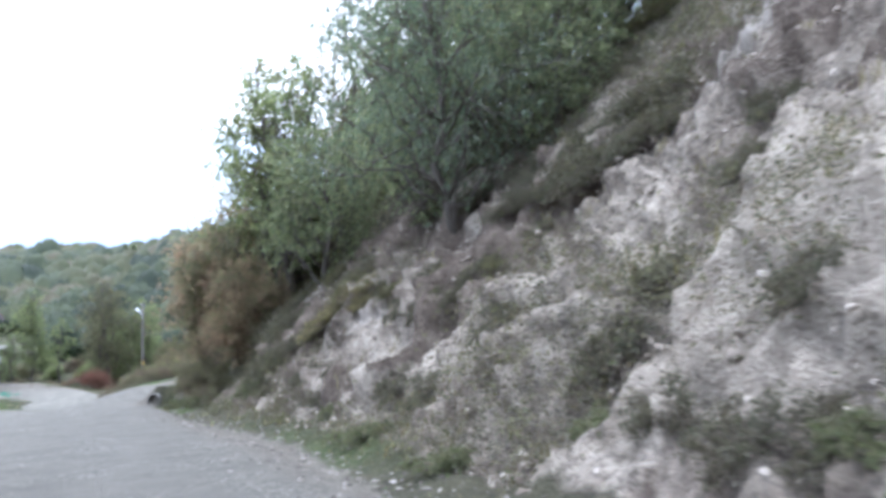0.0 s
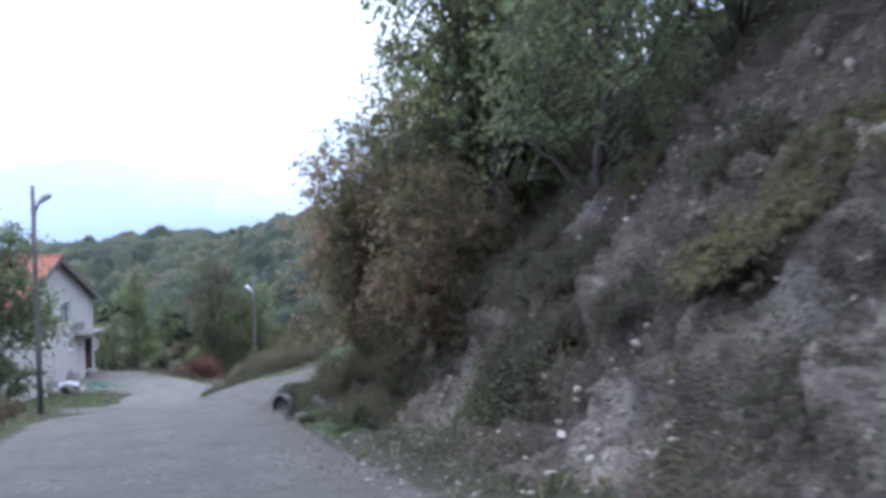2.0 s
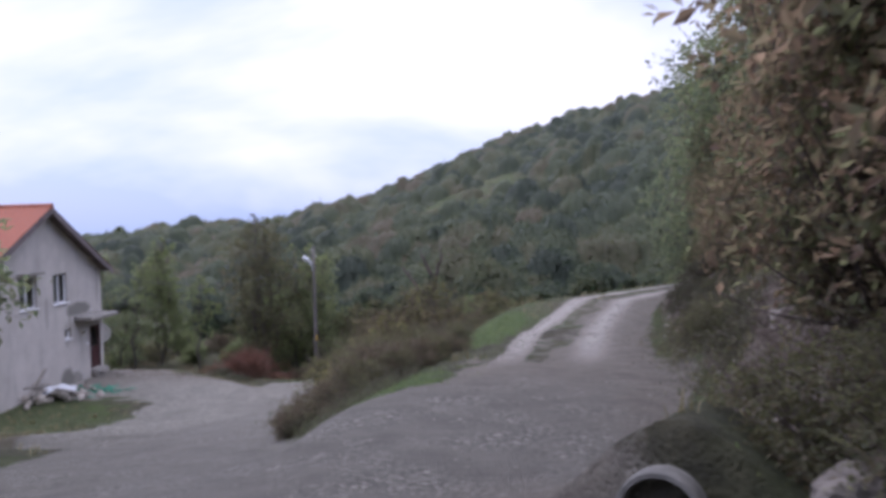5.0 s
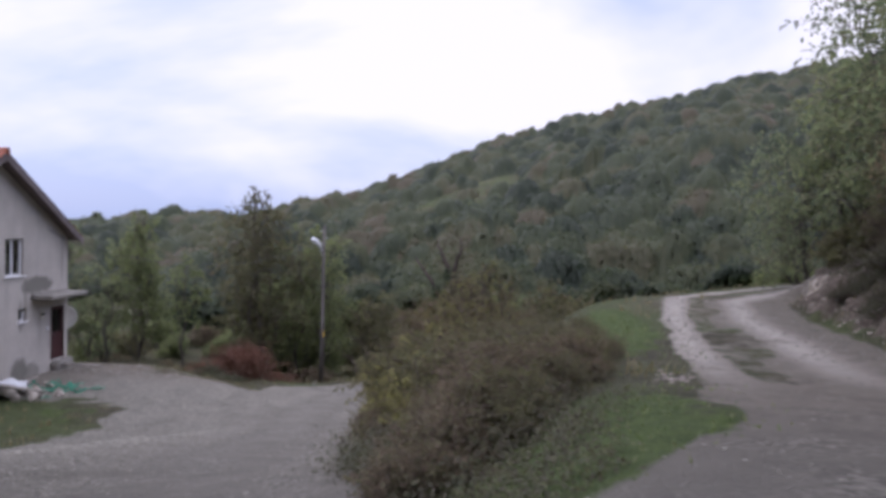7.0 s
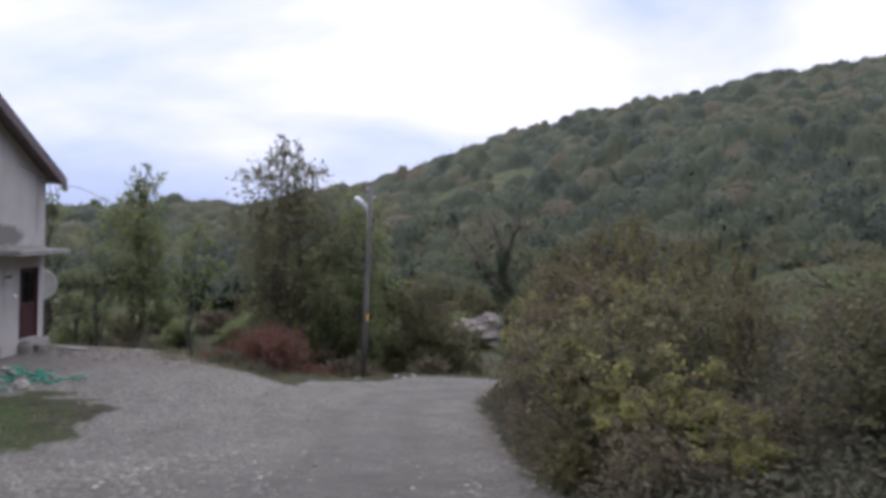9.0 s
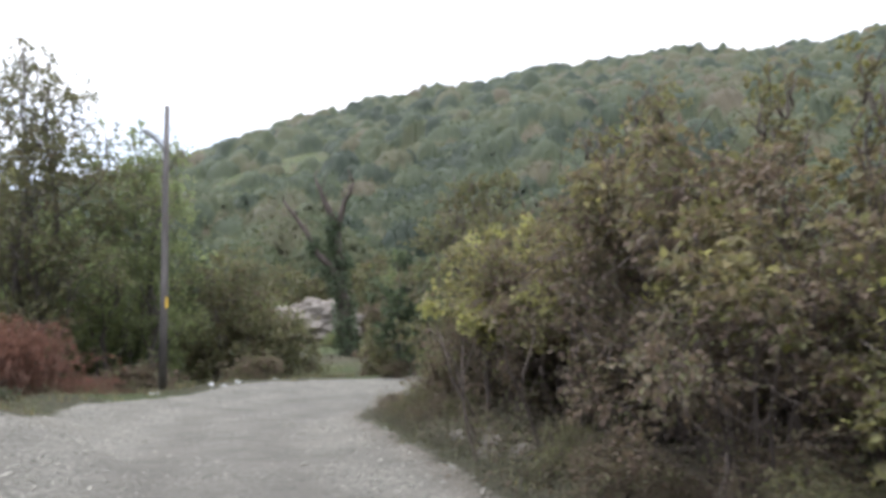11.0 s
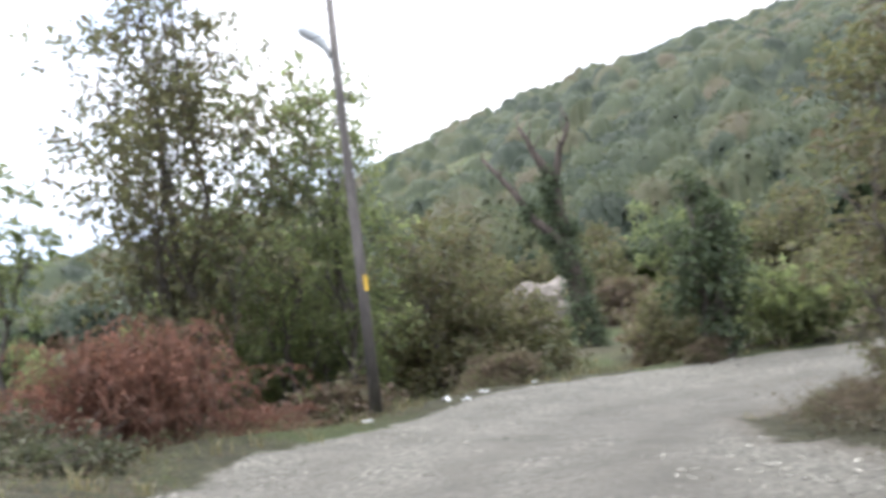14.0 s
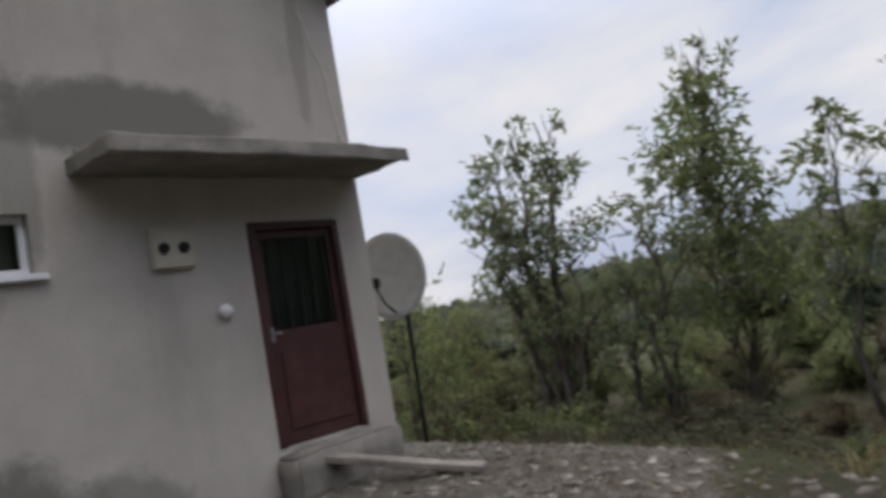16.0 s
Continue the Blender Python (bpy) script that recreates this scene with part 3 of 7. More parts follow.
C_CHALK = np.exp(-((X - 3.0) / 1.4) ** 2 - ((Y - 7.0) / 2.0) ** 2) + 0.55 * np.exp(-((X + 0.6) / 0.5) ** 2 - ((Y - 12.0) / 0.8) ** 2) + 0.7 * np.exp(-((X - 0.4) / 0.4) ** 2 - ((Y - 16.4) / 1.2) ** 2) + 0.35 * np.exp(-((X + 6.2) / 0.6) ** 2 - ((Y - 23.8) / 0.8) ** 2) + 0.5 * np.exp(-((X + 2.8) / 0.6) ** 2 - ((Y - 18.4) / 1.5) ** 2) + 0.45 * np.exp(-((X + 4.2) / 0.5) ** 2 - ((Y - 20.8) / 1.3) ** 2) + 0.8 * np.exp(-((X + 7.7) / 0.5) ** 2 - ((Y - 59.0) / 1.6) ** 2) + 0.4 * np.exp(-((X + 1.55) / 0.75) ** 2 - ((Y - 14.6) / 0.8) ** 2)
near = (X > -42) & (X < 16) & (Y > -9) & (Y < 84)
for i, j in zip(*np.nonzero(near)):
    p = Vector(V[i, j])
    k = C_ROCK[i, j]
    lift = 0.0
    if k > 0.05:
        q1 = noise.fractal(p * 0.55, 0.9, 2.1, 4)
        run, down = 0.91 * p.y - 0.41 * p.x, 0.91 * p.x + 0.41 * p.y
        q2 = noise.ridged_multi_fractal(Vector((run * 0.8 + 0.5 * q1, down * 0.24, p.z * 0.3)), 0.9, 2.2, 5, 0.9, 2.0)
        lift += k * (0.26 * q1 + 0.30 * (q2 - 0.9) + 0.12 * noise.turbulence(p * 2.2, 4, True) - 0.16 * noise.noise(p * 4.1) * noise.noise(p * 1.3))
        w = p + 0.25 * noise.noise_vector(p * 1.4)
        for size, deep in ((0.8, 0.17), (1.7, 0.17), (3.3, 0.11), (4.6, 0.05)):
            vd, vp = noise.voronoi(Vector((w.x + w.z * 0.4, w.y, w.z * 1.3)) * size)
            lift += k * deep * (noise.cell(vp[0] * 9.7) - 0.5 + 0.8 * min(0.35, vd[1] - vd[0]))
    rough = 0.035 * (1 - C_GRAVEL[i, j]) + 0.010
    lift += rough * noise.fractal(p * 1.7, 0.8, 2.1, 4)
    V[i, j] += NRM[i, j] * lift
ny, nx = X.shape
idx = np.arange(nx * ny).reshape(ny, nx)
quads = np.stack([idx[:-1, :-1], idx[:-1, 1:], idx[1:, 1:], idx[1:, :-1]], -1).reshape(-1, 4)
ground = fill("ground", V.reshape(-1, 3), quads, M_GROUND, True)
C_FRESH = 0.4 * smooth(Y, 45, 55) * (1 - 0.5 * np.exp(-(d_mid / 1.2) ** 2))
C_SOIL = np.maximum(C_SOIL, np.exp(-((X + 12.3) / 1.1) ** 2 - ((Y - 31.9) / 1.1) ** 2))
for key, arr in (("fresh", C_FRESH), ("worn", C_WORN), ("rut", C_RUT), ("chalk", C_CHALK), ("bare", C_BARE), ("soil", C_SOIL), ("gravel", C_GRAVEL), ("rock", C_ROCK), ("grass", C_GRASS)):
    ground.data.attributes.new(key, "FLOAT", "POINT").data.foreach_set("value", np.clip(arr, 0, 1).astype(np.float32).ravel())
tagged(ground, "grey gravel road, pale rocky bank and dry grass", "ground", kind="structure")


def surf(x, y):
    """The height of the finished ground at one place, from its grid."""
    j = int(np.clip(np.searchsorted(gx, x) - 1, 0, nx - 2))
    i = int(np.clip(np.searchsorted(gy, y) - 1, 0, ny - 2))
    u = (x - gx[j]) / (gx[j + 1] - gx[j])
    v = (y - gy[i]) / (gy[i + 1] - gy[i])
    z = V[i:i + 2, j:j + 2, 2]
    return float((z[0, 0] * (1 - u) + z[0, 1] * u) * (1 - v) + (z[1, 0] * (1 - u) + z[1, 1] * u) * v)


# ---------------------------------------------------------------- mesh builders


def boxes(bm, lo, hi, bevel=0.0):
    """A box from corner to corner, its edges broken where bevel is given."""
    m = Matrix.LocRotScale([(a + b) / 2 for a, b in zip(lo, hi)], None, [abs(b - a) for a, b in zip(lo, hi)])
    out = bmesh.ops.create_cube(bm, size=1, matrix=m)
    if bevel:
        edges = list({e for v in out["verts"] for e in v.link_edges})
        bmesh.ops.bevel(bm, geom=edges, offset=bevel, segments=2, affect="EDGES", clamp_overlap=True)


def part(name, bm, mat, parent=None, label="", shade=False):
    """Links a bmesh as one mesh object under its thing."""
    me = bpy.data.meshes.new(name)
    bmesh.ops.recalc_face_normals(bm, faces=bm.faces)
    for f in bm.faces:
        f.smooth = shade
    bm.to_mesh(me)
    bm.free()
    me.materials.append(mat)
    ob = new(name, me)
    if parent:
        ob.parent = parent
    if label:
        ob["label"] = label
    return ob


def tube_arrays(points, radii, sides=7):
    """Vertices and quads of a tapered tube along points."""
    P = np.array(points, float)
    vs, fs = [], []
    for i, p in enumerate(P):
        d = P[min(i + 1, len(P) - 1)] - P[max(i - 1, 0)]
        d /= np.linalg.norm(d) + 1e-9
        a = np.cross(d, (0.31, 0.95, 0.1) if abs(d[2]) > 0.8 else (0, 0, 1.0))
        a /= np.linalg.norm(a)
        b = np.cross(d, a)
        t = np.linspace(0, 2 * np.pi, sides, endpoint=False)
        vs.append(p + radii[i] * (np.cos(t)[:, None] * a + np.sin(t)[:, None] * b))
    for i in range(len(P) - 1):
        for k in range(sides):
            a, b = i * sides + k, i * sides + (k + 1) % sides
            fs.append((a, b, b + sides, a + sides))
    n = len(P) * sides
    vs = np.concatenate(vs + [P[-1:] + 0])
    vs = np.concatenate([vs, P[:1]])
    for k in range(sides):
        fs.append(((len(P) - 1) * sides + k, (len(P) - 1) * sides + (k + 1) % sides, n, n))
        fs.append(((k + 1) % sides, k, n + 1, n + 1))
    return vs, fs


def tubes(name, runs, mat, parent=None, sides=6, label=""):
    """Many tapered tubes as one mesh: each run is (points, radii)."""
    vs, tri, quad, base = [], [], [], 0
    me = bpy.data.meshes.new(name)
    faces = []
    for pts, rad in runs:
        v, f = tube_arrays(pts, rad, sides)
        vs.append(v)
        for q in f:
            q = [base + k for k in q]
            faces.append(q[:3] if q[2] == q[3] else q)
        base += len(v)
    me.from_pydata(np.concatenate(vs).tolist(), [], faces)
    for p in me.polygons:
        p.use_smooth = True
    me.materials.append(mat)
    ob = new(name, me)
    if parent:
        ob.parent = parent
    if label:
        ob["label"] = label
    return ob


def leaf_arrays(rng, centres, outward, size, spread=0.35, slim=0.5):
    """One bent four-cornered leaf at each centre."""
    n = len(centres)
    nrm = outward + rng.normal(0, 0.75, (n, 3)) + np.array([0, 0, 0.35])
    nrm /= np.linalg.norm(nrm, axis=1, keepdims=True) + 1e-9
    t = np.cross(nrm, rng.normal(0, 1, (n, 3)))
    t /= np.linalg.norm(t, axis=1, keepdims=True) + 1e-9
    b = np.cross(nrm, t)
    s = size * rng.uniform(1 - spread, 1 + spread, (n, 1))
    v = np.stack([centres - t * s, centres + b * s * slim + nrm * s * 0.15, centres + t * s, centres - b * s * slim + nrm * s * 0.15], 1)
    return v.reshape(-1, 3), np.arange(4 * n).reshape(-1, 4)


def clump_points(rng, clumps, n):
    """Points and outward directions through clumps (centre, radii), thicker towards the skin."""
    w = np.array([r[0] * r[1] + r[1] * r[2] + r[0] * r[2] for c, r in clumps])
    pick = rng.choice(len(clumps), n, p=w / w.sum())
    d = rng.normal(0, 1, (n, 3))
    d /= np.linalg.norm(d, axis=1, keepdims=True)
    rad = np.minimum(np.abs(rng.normal(0, 0.62, (n, 1))) + rng.uniform(0.1, 0.5, (n, 1)), 1.22)
    C, R = np.array([c for c, r in clumps]), np.array([r for c, r in clumps])
    return C[pick] + d * R[pick] * rad, d


def leaves_on(rng, base, way, size, slim=0.5, droop=0.2, spread=0.35):
    """A bent leaf from each base along its way: stalk end, two flanks and a tip."""
    n = len(base)
    t = way + rng.normal(0, 0.45, (n, 3)) - np.array([0, 0, droop])
    t /= np.linalg.norm(t, axis=1, keepdims=True) + 1e-9
    nrm = np.array([0, 0, 1.0]) + rng.normal(0, 0.6, (n, 3))
    b = np.cross(nrm, t)
    b /= np.linalg.norm(b, axis=1, keepdims=True) + 1e-9
    nrm = np.cross(t, b)
    s = 2 * size * rng.uniform(1 - spread, 1 + spread, (n, 1))
    v = np.stack([base, base + t * s * 0.5 + b * s * slim * 0.5 + nrm * s * 0.08, base + t * s - nrm * s * 0.10, base + t * s * 0.5 - b * s * slim * 0.5 + nrm * s * 0.08], 1)
    return v.reshape(-1, 3), np.arange(4 * n).reshape(-1, 4)


def shoots(rng, clumps, n_leaf, leaf, per=9, slim=0.5, droop=0.2, rise=0.25):
    """Leafy shoots that spread from the heart of each clump to its rim: leaf mesh and bare twig lines."""
    C, R = np.array([c for c, r in clumps]), np.array([r for c, r in clumps])
    w = R[:, 0] * R[:, 1] + R[:, 1] * R[:, 2] + R[:, 0] * R[:, 2]
    k = max(4, n_leaf // per)
    pick = rng.choice(len(C), k, p=w / w.sum())
    d = rng.normal(0, 1, (k, 3)) + np.array([0, 0, rise])
    d /= np.linalg.norm(d, axis=1, keepdims=True)
    a = C[pick] + d * R[pick] * rng.uniform(0.05, 0.5, (k, 1))
    b = C[pick] + d * R[pick] * rng.uniform(0.75, 1.25, (k, 1))
    u = np.sort(rng.uniform(0.1, 1.0, (k, per, 1)), axis=1)
    bow = np.array([0, 0, -0.10]) * R[pick].mean(1)[:, None] * 1.0
    pts = a[:, None] + (b - a)[:, None] * u + bow[:, None] * u * u + rng.normal(0, leaf * 0.35, (k, per, 3))
    side = np.cross(d, rng.normal(0, 1, (k, 3)))
    side /= np.linalg.norm(side, axis=1, keepdims=True) + 1e-9
    flip = np.where(np.arange(per) % 2, 1.0, -1.0)[None, :, None]
    way = d[:, None] * 0.75 + side[:, None] * flip * 0.9 + 0 * u
    v, f = leaves_on(rng, pts.reshape(-1, 3), way.reshape(-1, 3), leaf, slim, droop)
    return v, f, a, b


def limb(rng, a, b, sag=0.12, n=5):
    a, b = np.array(a, float), np.array(b, float)
    t = np.linspace(0, 1, n)[:, None]
    w = rng.normal(0, sag * np.linalg.norm(b - a) * 0.35, (n, 3))
    w[0] = w[-1] = 0
    return a + (b - a) * t + w


def tree(name, seed, tall, wide, trunk_r, leaves, leaf, mat, label, n_clump=16, bare=0.22, lean=(0, 0), slim=0.5, shape="round", stems=1, bark=None, droop=0.25):
    """A tapered trunk with limbs, and a crown of many single leaves in uneven clumps. Stands on its origin."""
    rng = np.random.default_rng(seed)
    root = new(name)
    tagged(root, label, "bush" if "bush" in name or "shrub" in name else "tree")
    runs, clumps = [], []
    for s in range(stems):
        off = np.array([0, 0, 0.0]) if stems == 1 else np.array([rng.normal(0, wide * 0.12), rng.normal(0, wide * 0.12), 0])
        far = 1.4 if shape == "spire" else 2.2
        tip = np.array([lean[0] + off[0] * far, lean[1] + off[1] * far, tall * (0.93 if s == 0 else rng.uniform(0.7, 0.92))])
        tr = limb(rng, off + (0, 0, -0.3), tip, 0.06, 8)
        runs.append((tr, list(np.linspace(trunk_r, trunk_r * 0.15, 8))))
        k_n = max(3, n_clump // stems)
        for k in range(k_n):
            h = bare + (1 - bare) * ((k + rng.uniform(0.1, 0.9)) / k_n)
            if shape == "tall":
                reach = wide * 0.5 * (0.16 + 0.84 * (1 - h) ** 0.75)
            elif shape == "spire":
                reach = wide * 0.5 * (0.14 + 0.86 * math.sin(math.pi * (1 - h) ** 0.8))
            elif shape == "cone":
                reach = wide * 0.5 * (1.08 - h)
            else:
                reach = wide * 0.5 * math.sqrt(max(0.05, 1 - ((h - 0.55) / 0.62) ** 2))
            ang = k * 2.4 + rng.uniform(-0.5, 0.5)
            out = reach * rng.uniform(0.35, 0.85) / (1.0 if stems == 1 else 1.35)
            i = int(np.clip(h * 7, 0, 7))
            at = tr[i] * 1.0
            c = at + np.array([math.cos(ang) * out, math.sin(ang) * out, rng.uniform(0.0, 0.12) * tall * 0.6])
            c[2] = h * tall * 0.96
            s3 = rng.uniform(0.75, 1.25, 3) * np.array([1, 1, 0.85])
            rr = max(0.42 if shape == "tall" else 0.30, reach * 0.48)
            clumps.append((c, rr * s3))
            j = max(0, i - 1)
            runs.append((limb(rng, tr[j], c, 0.15, 5), list(np.linspace(trunk_r * (1 - h * 0.75) * 0.5, 0.012, 5))))
            for _ in range(3):
                e = c + np.clip(rng.normal(0, 1, 3), -1.3, 1.3) * rr * 0.7
                runs.append((limb(rng, tr[j] * 0.3 + c * 0.7, e, 0.2, 4), list(np.linspace(trunk_r * 0.12 + 0.006, 0.005, 4))))
    v, f, a, b = shoots(rng, clumps, leaves, leaf, 8, slim, droop)
    for i in range(0, len(a), 5):
        runs.append(([a[i], (a[i] + b[i]) / 2, b[i]], [0.008, 0.006, 0.003]))
    tubes("trunk", runs, bark or M_BARK, root, 5)
    fill("crown", v, f, mat, parent=root)
    return root


def shrub(name, seed, wide, deep, tall, leaves, leaf, mat, label, n_clump=14, twigs=26, slim=0.5, twig_mat=None, sprigs=44):
    """Many stems from one root, under a low uneven dome of leaves that reaches the ground."""
    rng = np.random.default_rng(seed)
    root = new(name)
    tagged(root, label, "bush")
    clumps = []
    for k in range(n_clump):
        a, r = rng.uniform(0, 6.283), math.sqrt(rng.uniform(0, 1)) * 0.75
        z = tall * rng.uniform(0.12, 0.78) * (1 - 0.45 * r * r)
        rr = rng.uniform(0.7, 1.3, 3) * np.array([wide, deep, tall * 0.95]) * 0.19
        clumps.append((np.array([math.cos(a) * r * wide * 0.5, math.sin(a) * r * deep * 0.5, z]), rr))
    runs = []
    for k in range(twigs):
        c, r = clumps[k % n_clump]
        e = c + rng.normal(0, 1, 3) * r * 0.9
        e[2] = max(e[2], 0.1)
        reach = math.hypot(e[0] / wide, e[1] / deep) / 0.42
        if reach > 1:
            e[:2] /= reach
        base = np.array([c[0] * 0.45 + rng.normal(0, 0.1), c[1] * 0.45 + rng.normal(0, 0.1), -0.2])
        runs.append((limb(rng, base, e, 0.09, 6), list(np.linspace(rng.uniform(0.012, 0.03), 0.004, 6))))
    far, out = [], []
    for k in range(sprigs):
        c, r = clumps[rng.integers(0, n_clump)]
        way = np.array([c[0] / wide, c[1] / deep, 0.25 + c[2] / tall * 0.5]) + rng.normal(0, 0.35, 3)
        way /= np.linalg.norm(way)
        a = c + way * r * 0.7
        b = a + way * np.array([wide, deep, tall]).mean() * rng.uniform(0.06, 0.15)
        line = limb(rng, c, b, 0.1, 5)
        runs.append((line, list(np.linspace(0.010, 0.003, 5))))
        n = 16
        u = rng.uniform(0.35, 1.02, (n, 1))
        far.append(c + (b - c) * u + rng.normal(0, 0.055, (n, 3)))
        out.append(rng.normal(0, 1, (n, 3)))
    v, f, a, b = shoots(rng, clumps, leaves, leaf, 9, slim, 0.15)
    for i in range(0, len(a), 6):
        runs.append(([a[i], (a[i] + b[i]) / 2, b[i]], [0.007, 0.005, 0.003]))
    tubes("stem_tangle", runs, twig_mat or M_TWIG, root, 4)["kind"] = "stuff"
    pts, d = np.concatenate(far), np.concatenate(out)
    v2, f2 = leaves_on(rng, pts, d, leaf * 0.85, slim, 0.1)
    v, f = np.concatenate([v, v2]), np.concatenate([f, f2 + len(v)])
    v[:, 2] = np.abs(v[:, 2])
    fill("foliage", v, f, mat, parent=root)
    return root


def plant(ob, x, y, turn=0.0, scale=1.0, sink=0.05, z=None):
    spin = Euler((0, 0, radians(turn))).to_quaternion()
    if ob.name.startswith("slope_bush"):
        up = Vector((surf(x - 0.5, y) - surf(x + 0.5, y), surf(x, y - 0.5) - surf(x, y + 0.5), 1.0))
        spin = Euler().to_quaternion().slerp(Vector((0, 0, 1)).rotation_difference(up), 0.8) @ spin
    ob.matrix_basis = Matrix.LocRotScale((x, y, (surf(x, y) if z is None else z) - sink), spin, (scale,) * 3)
    return ob


def again(ob, x, y, turn=0.0, scale=1.0, sink=0.05):
    c = copy_thing(ob, Matrix())
    return plant(c, x, y, turn, scale, sink)

# ---------------------------------------------------------------- house
# Local axes: x runs along the gable wall from its far corner, y into the house, z up from the wall's foot.
WALL_TURN = 98.6
HOUSE = Matrix.Translation((-35.63, 62.18, -11.1)) @ Matrix.Rotation(radians(WALL_TURN - 180), 4, "Z") @ Matrix.Diagonal((1, -1, 1, 1))
GABLE, DEEP, EAVE, APEX_X, APEX = 10.9, 9.0, 5.24, 5.45, 8.0
HZ = Matrix.Translation((-35.63, 62.18, -11.1)) @ Matrix.Rotation(radians(WALL_TURN - 180), 4, "Z")


def hbox(bm, x0, x1, y0, y1, z0, z1, bevel=0.0):
    """A box in the house's axes; y is counted into the house."""
    boxes(bm, (x0, -y1, z0), (x1, -y0, z1), bevel)


def slope_box(bm, ax, az, bx, bz, y0, y1, thick):
    """A slab between two lines that run along y."""
    vs = [bm.verts.new(p) for y in (-y0, -y1) for p in ((ax, y, az), (bx, y, bz), (bx, y, bz + thick), (ax, y, az + thick))]
    for f in ((0, 1, 2, 3), (7, 6, 5, 4), (0, 4, 5, 1), (1, 5, 6, 2), (2, 6, 7, 3), (3, 7, 4, 0)):
        bm.faces.new([vs[k] for k in f])


def wall_with_holes(bm, x0, x1, z0, top, holes, y0, y1):
    """An upright wall whose top is given by top(x), cut by oblong holes (x0, x1, z0, z1)."""
    xs = sorted({x0, x1, APEX_X, *[h[0] for h in holes], *[h[1] for h in holes]})
    xs = [x for x in xs if x0 <= x <= x1]
    for a, b in zip(xs[:-1], xs[1:]):
        cuts = sorted((h[2], h[3]) for h in holes if h[0] <= a + 1e-6 and h[1] >= b - 1e-6)
        low = z0
        spans = []
        for c, d in cuts:
            spans.append((low, low, c, c))
            low = d
        spans.append((low, low, top(a), top(b)))
        for la, lb, ta, tb in spans:
            if ta - la < 1e-4:
                continue
            vs = [bm.verts.new(p) for y in (-y0, -y1) for p in ((a, y, la), (b, y, lb), (b, y, tb), (a, y, ta))]
            for f in ((0, 1, 2, 3), (7, 6, 5, 4), (0, 4, 5, 1), (1, 5, 6, 2), (2, 6, 7, 3), (3, 7, 4, 0)):
                bm.faces.new([vs[k] for k in f])


house = new("house")
house.matrix_world = HZ
tagged(house, "small two-storey house with grey rendered gable and red tiled roof", "house")


def gable_top(x):
    return APEX - (abs(x - APEX_X)) * (APEX - EAVE) / (APEX_X if x < APEX_X else GABLE - APEX_X)


DOOR = (0.36, 1.42, 0.36, 2.47)
WINDOWS = [(3.5, 4.75, 3.85, 5.2), (6.15, 7.5, 3.85, 5.2), (3.3, 3.85, 2.15, 2.62)]
bm = bmesh.new()
wall_with_holes(bm, 0, GABLE, -1.5, gable_top, [DOOR, *WINDOWS], 0.0, 0.28)
bmesh.ops.remove_doubles(bm, verts=bm.verts[:], dist=1e-4)
part("wall", bm, M_PLASTER, house, "grey cement-rendered gable wall, stained and cracked")
bm = bmesh.new()
hbox(bm, 0, 0.28, 0.283, DEEP, -1.5, EAVE - 0.08)
part("wall", bm, M_PLASTER, house)
bm = bmesh.new()
hbox(bm, GABLE - 0.28, GABLE, 0.283, DEEP, -1.5, EAVE - 0.08)
part("wall", bm, M_PLASTER, house)
bm = bmesh.new()
wall_with_holes(bm, 0.283, GABLE - 0.283, -1.5, gable_top, [], DEEP - 0.28, DEEP)
part("wall", bm, M_PLASTER, house)
bm = bmesh.new()
hbox(bm, 0.283, GABLE - 0.283, 0.283, DEEP - 0.283, 2.95, 3.1)
part("floor_slab", bm, M_CONCRETE, house)
# roof: two boarded slabs, then rows of tiles on them
tan_r = (APEX - EAVE) / APEX_X
OVER, FRONT = 0.42, 0.42
for side in (-1, 1):
    ex = APEX_X + side * (APEX_X + OVER)
    ez = APEX - tan_r * (APEX_X + OVER)
    bm = bmesh.new()
    slope_box(bm, APEX_X, APEX + 0.03, ex, ez + 0.03, -FRONT, DEEP + 0.3, 0.15)
    part("roof", bm, M_FASCIA, house, "boarded roof slab with grey-brown edge")
    bm = bmesh.new()
    slope_box(bm, APEX_X + side * 0.02, APEX - 0.12, ex + side * 0.02, ez - 0.12, -FRONT - 0.035, -FRONT - 0.003, 0.27)
    part("bargeboard", bm, M_FASCIA, house)
    rows, cols, wide_t = 17, 42, (DEEP + 0.75) / 42
    dx, dz = (ex - APEX_X) / rows, (ez - APEX) / rows
    tile_v = [(u * dx, -wide_t * k / 4, u * dz + 0.055 * math.sin(math.pi * k / 4) + lift) for k in range(5) for u, lift in ((0.0, 0.005), (1.12, 0.035))]
    tile_f = [(k * 2, k * 2 + 1, k * 2 + 3, k * 2 + 2) for k in range(4)]
    rest_v, rest_f, mesh = [], [], None
    for r in range(rows):
        for c in range(cols):
            at = (APEX_X + dx * r, FRONT + 0.05 - wide_t * c, APEX + 0.185 + dz * r)
            if side == 1 and c < 17:
                if mesh is None:
                    first = fill("roof_tile", tile_v, tile_f, M_TILE, False, house)
                    mesh = first.data
                    first.location = at
                else:
                    t = new("roof_tile", mesh)
                    t.parent = house
                    t.location = at
            else:
                rest_f += [tuple(len(rest_v) + i for i in f) for f in tile_f]
                rest_v += [tuple(p + q for p, q in zip(v, at)) for v in tile_v]
    fill("roof_tiles", rest_v, rest_f, M_TILE, False, house, "weathered red clay roof tiles")["kind"] = "stuff"
bm = bmesh.new()
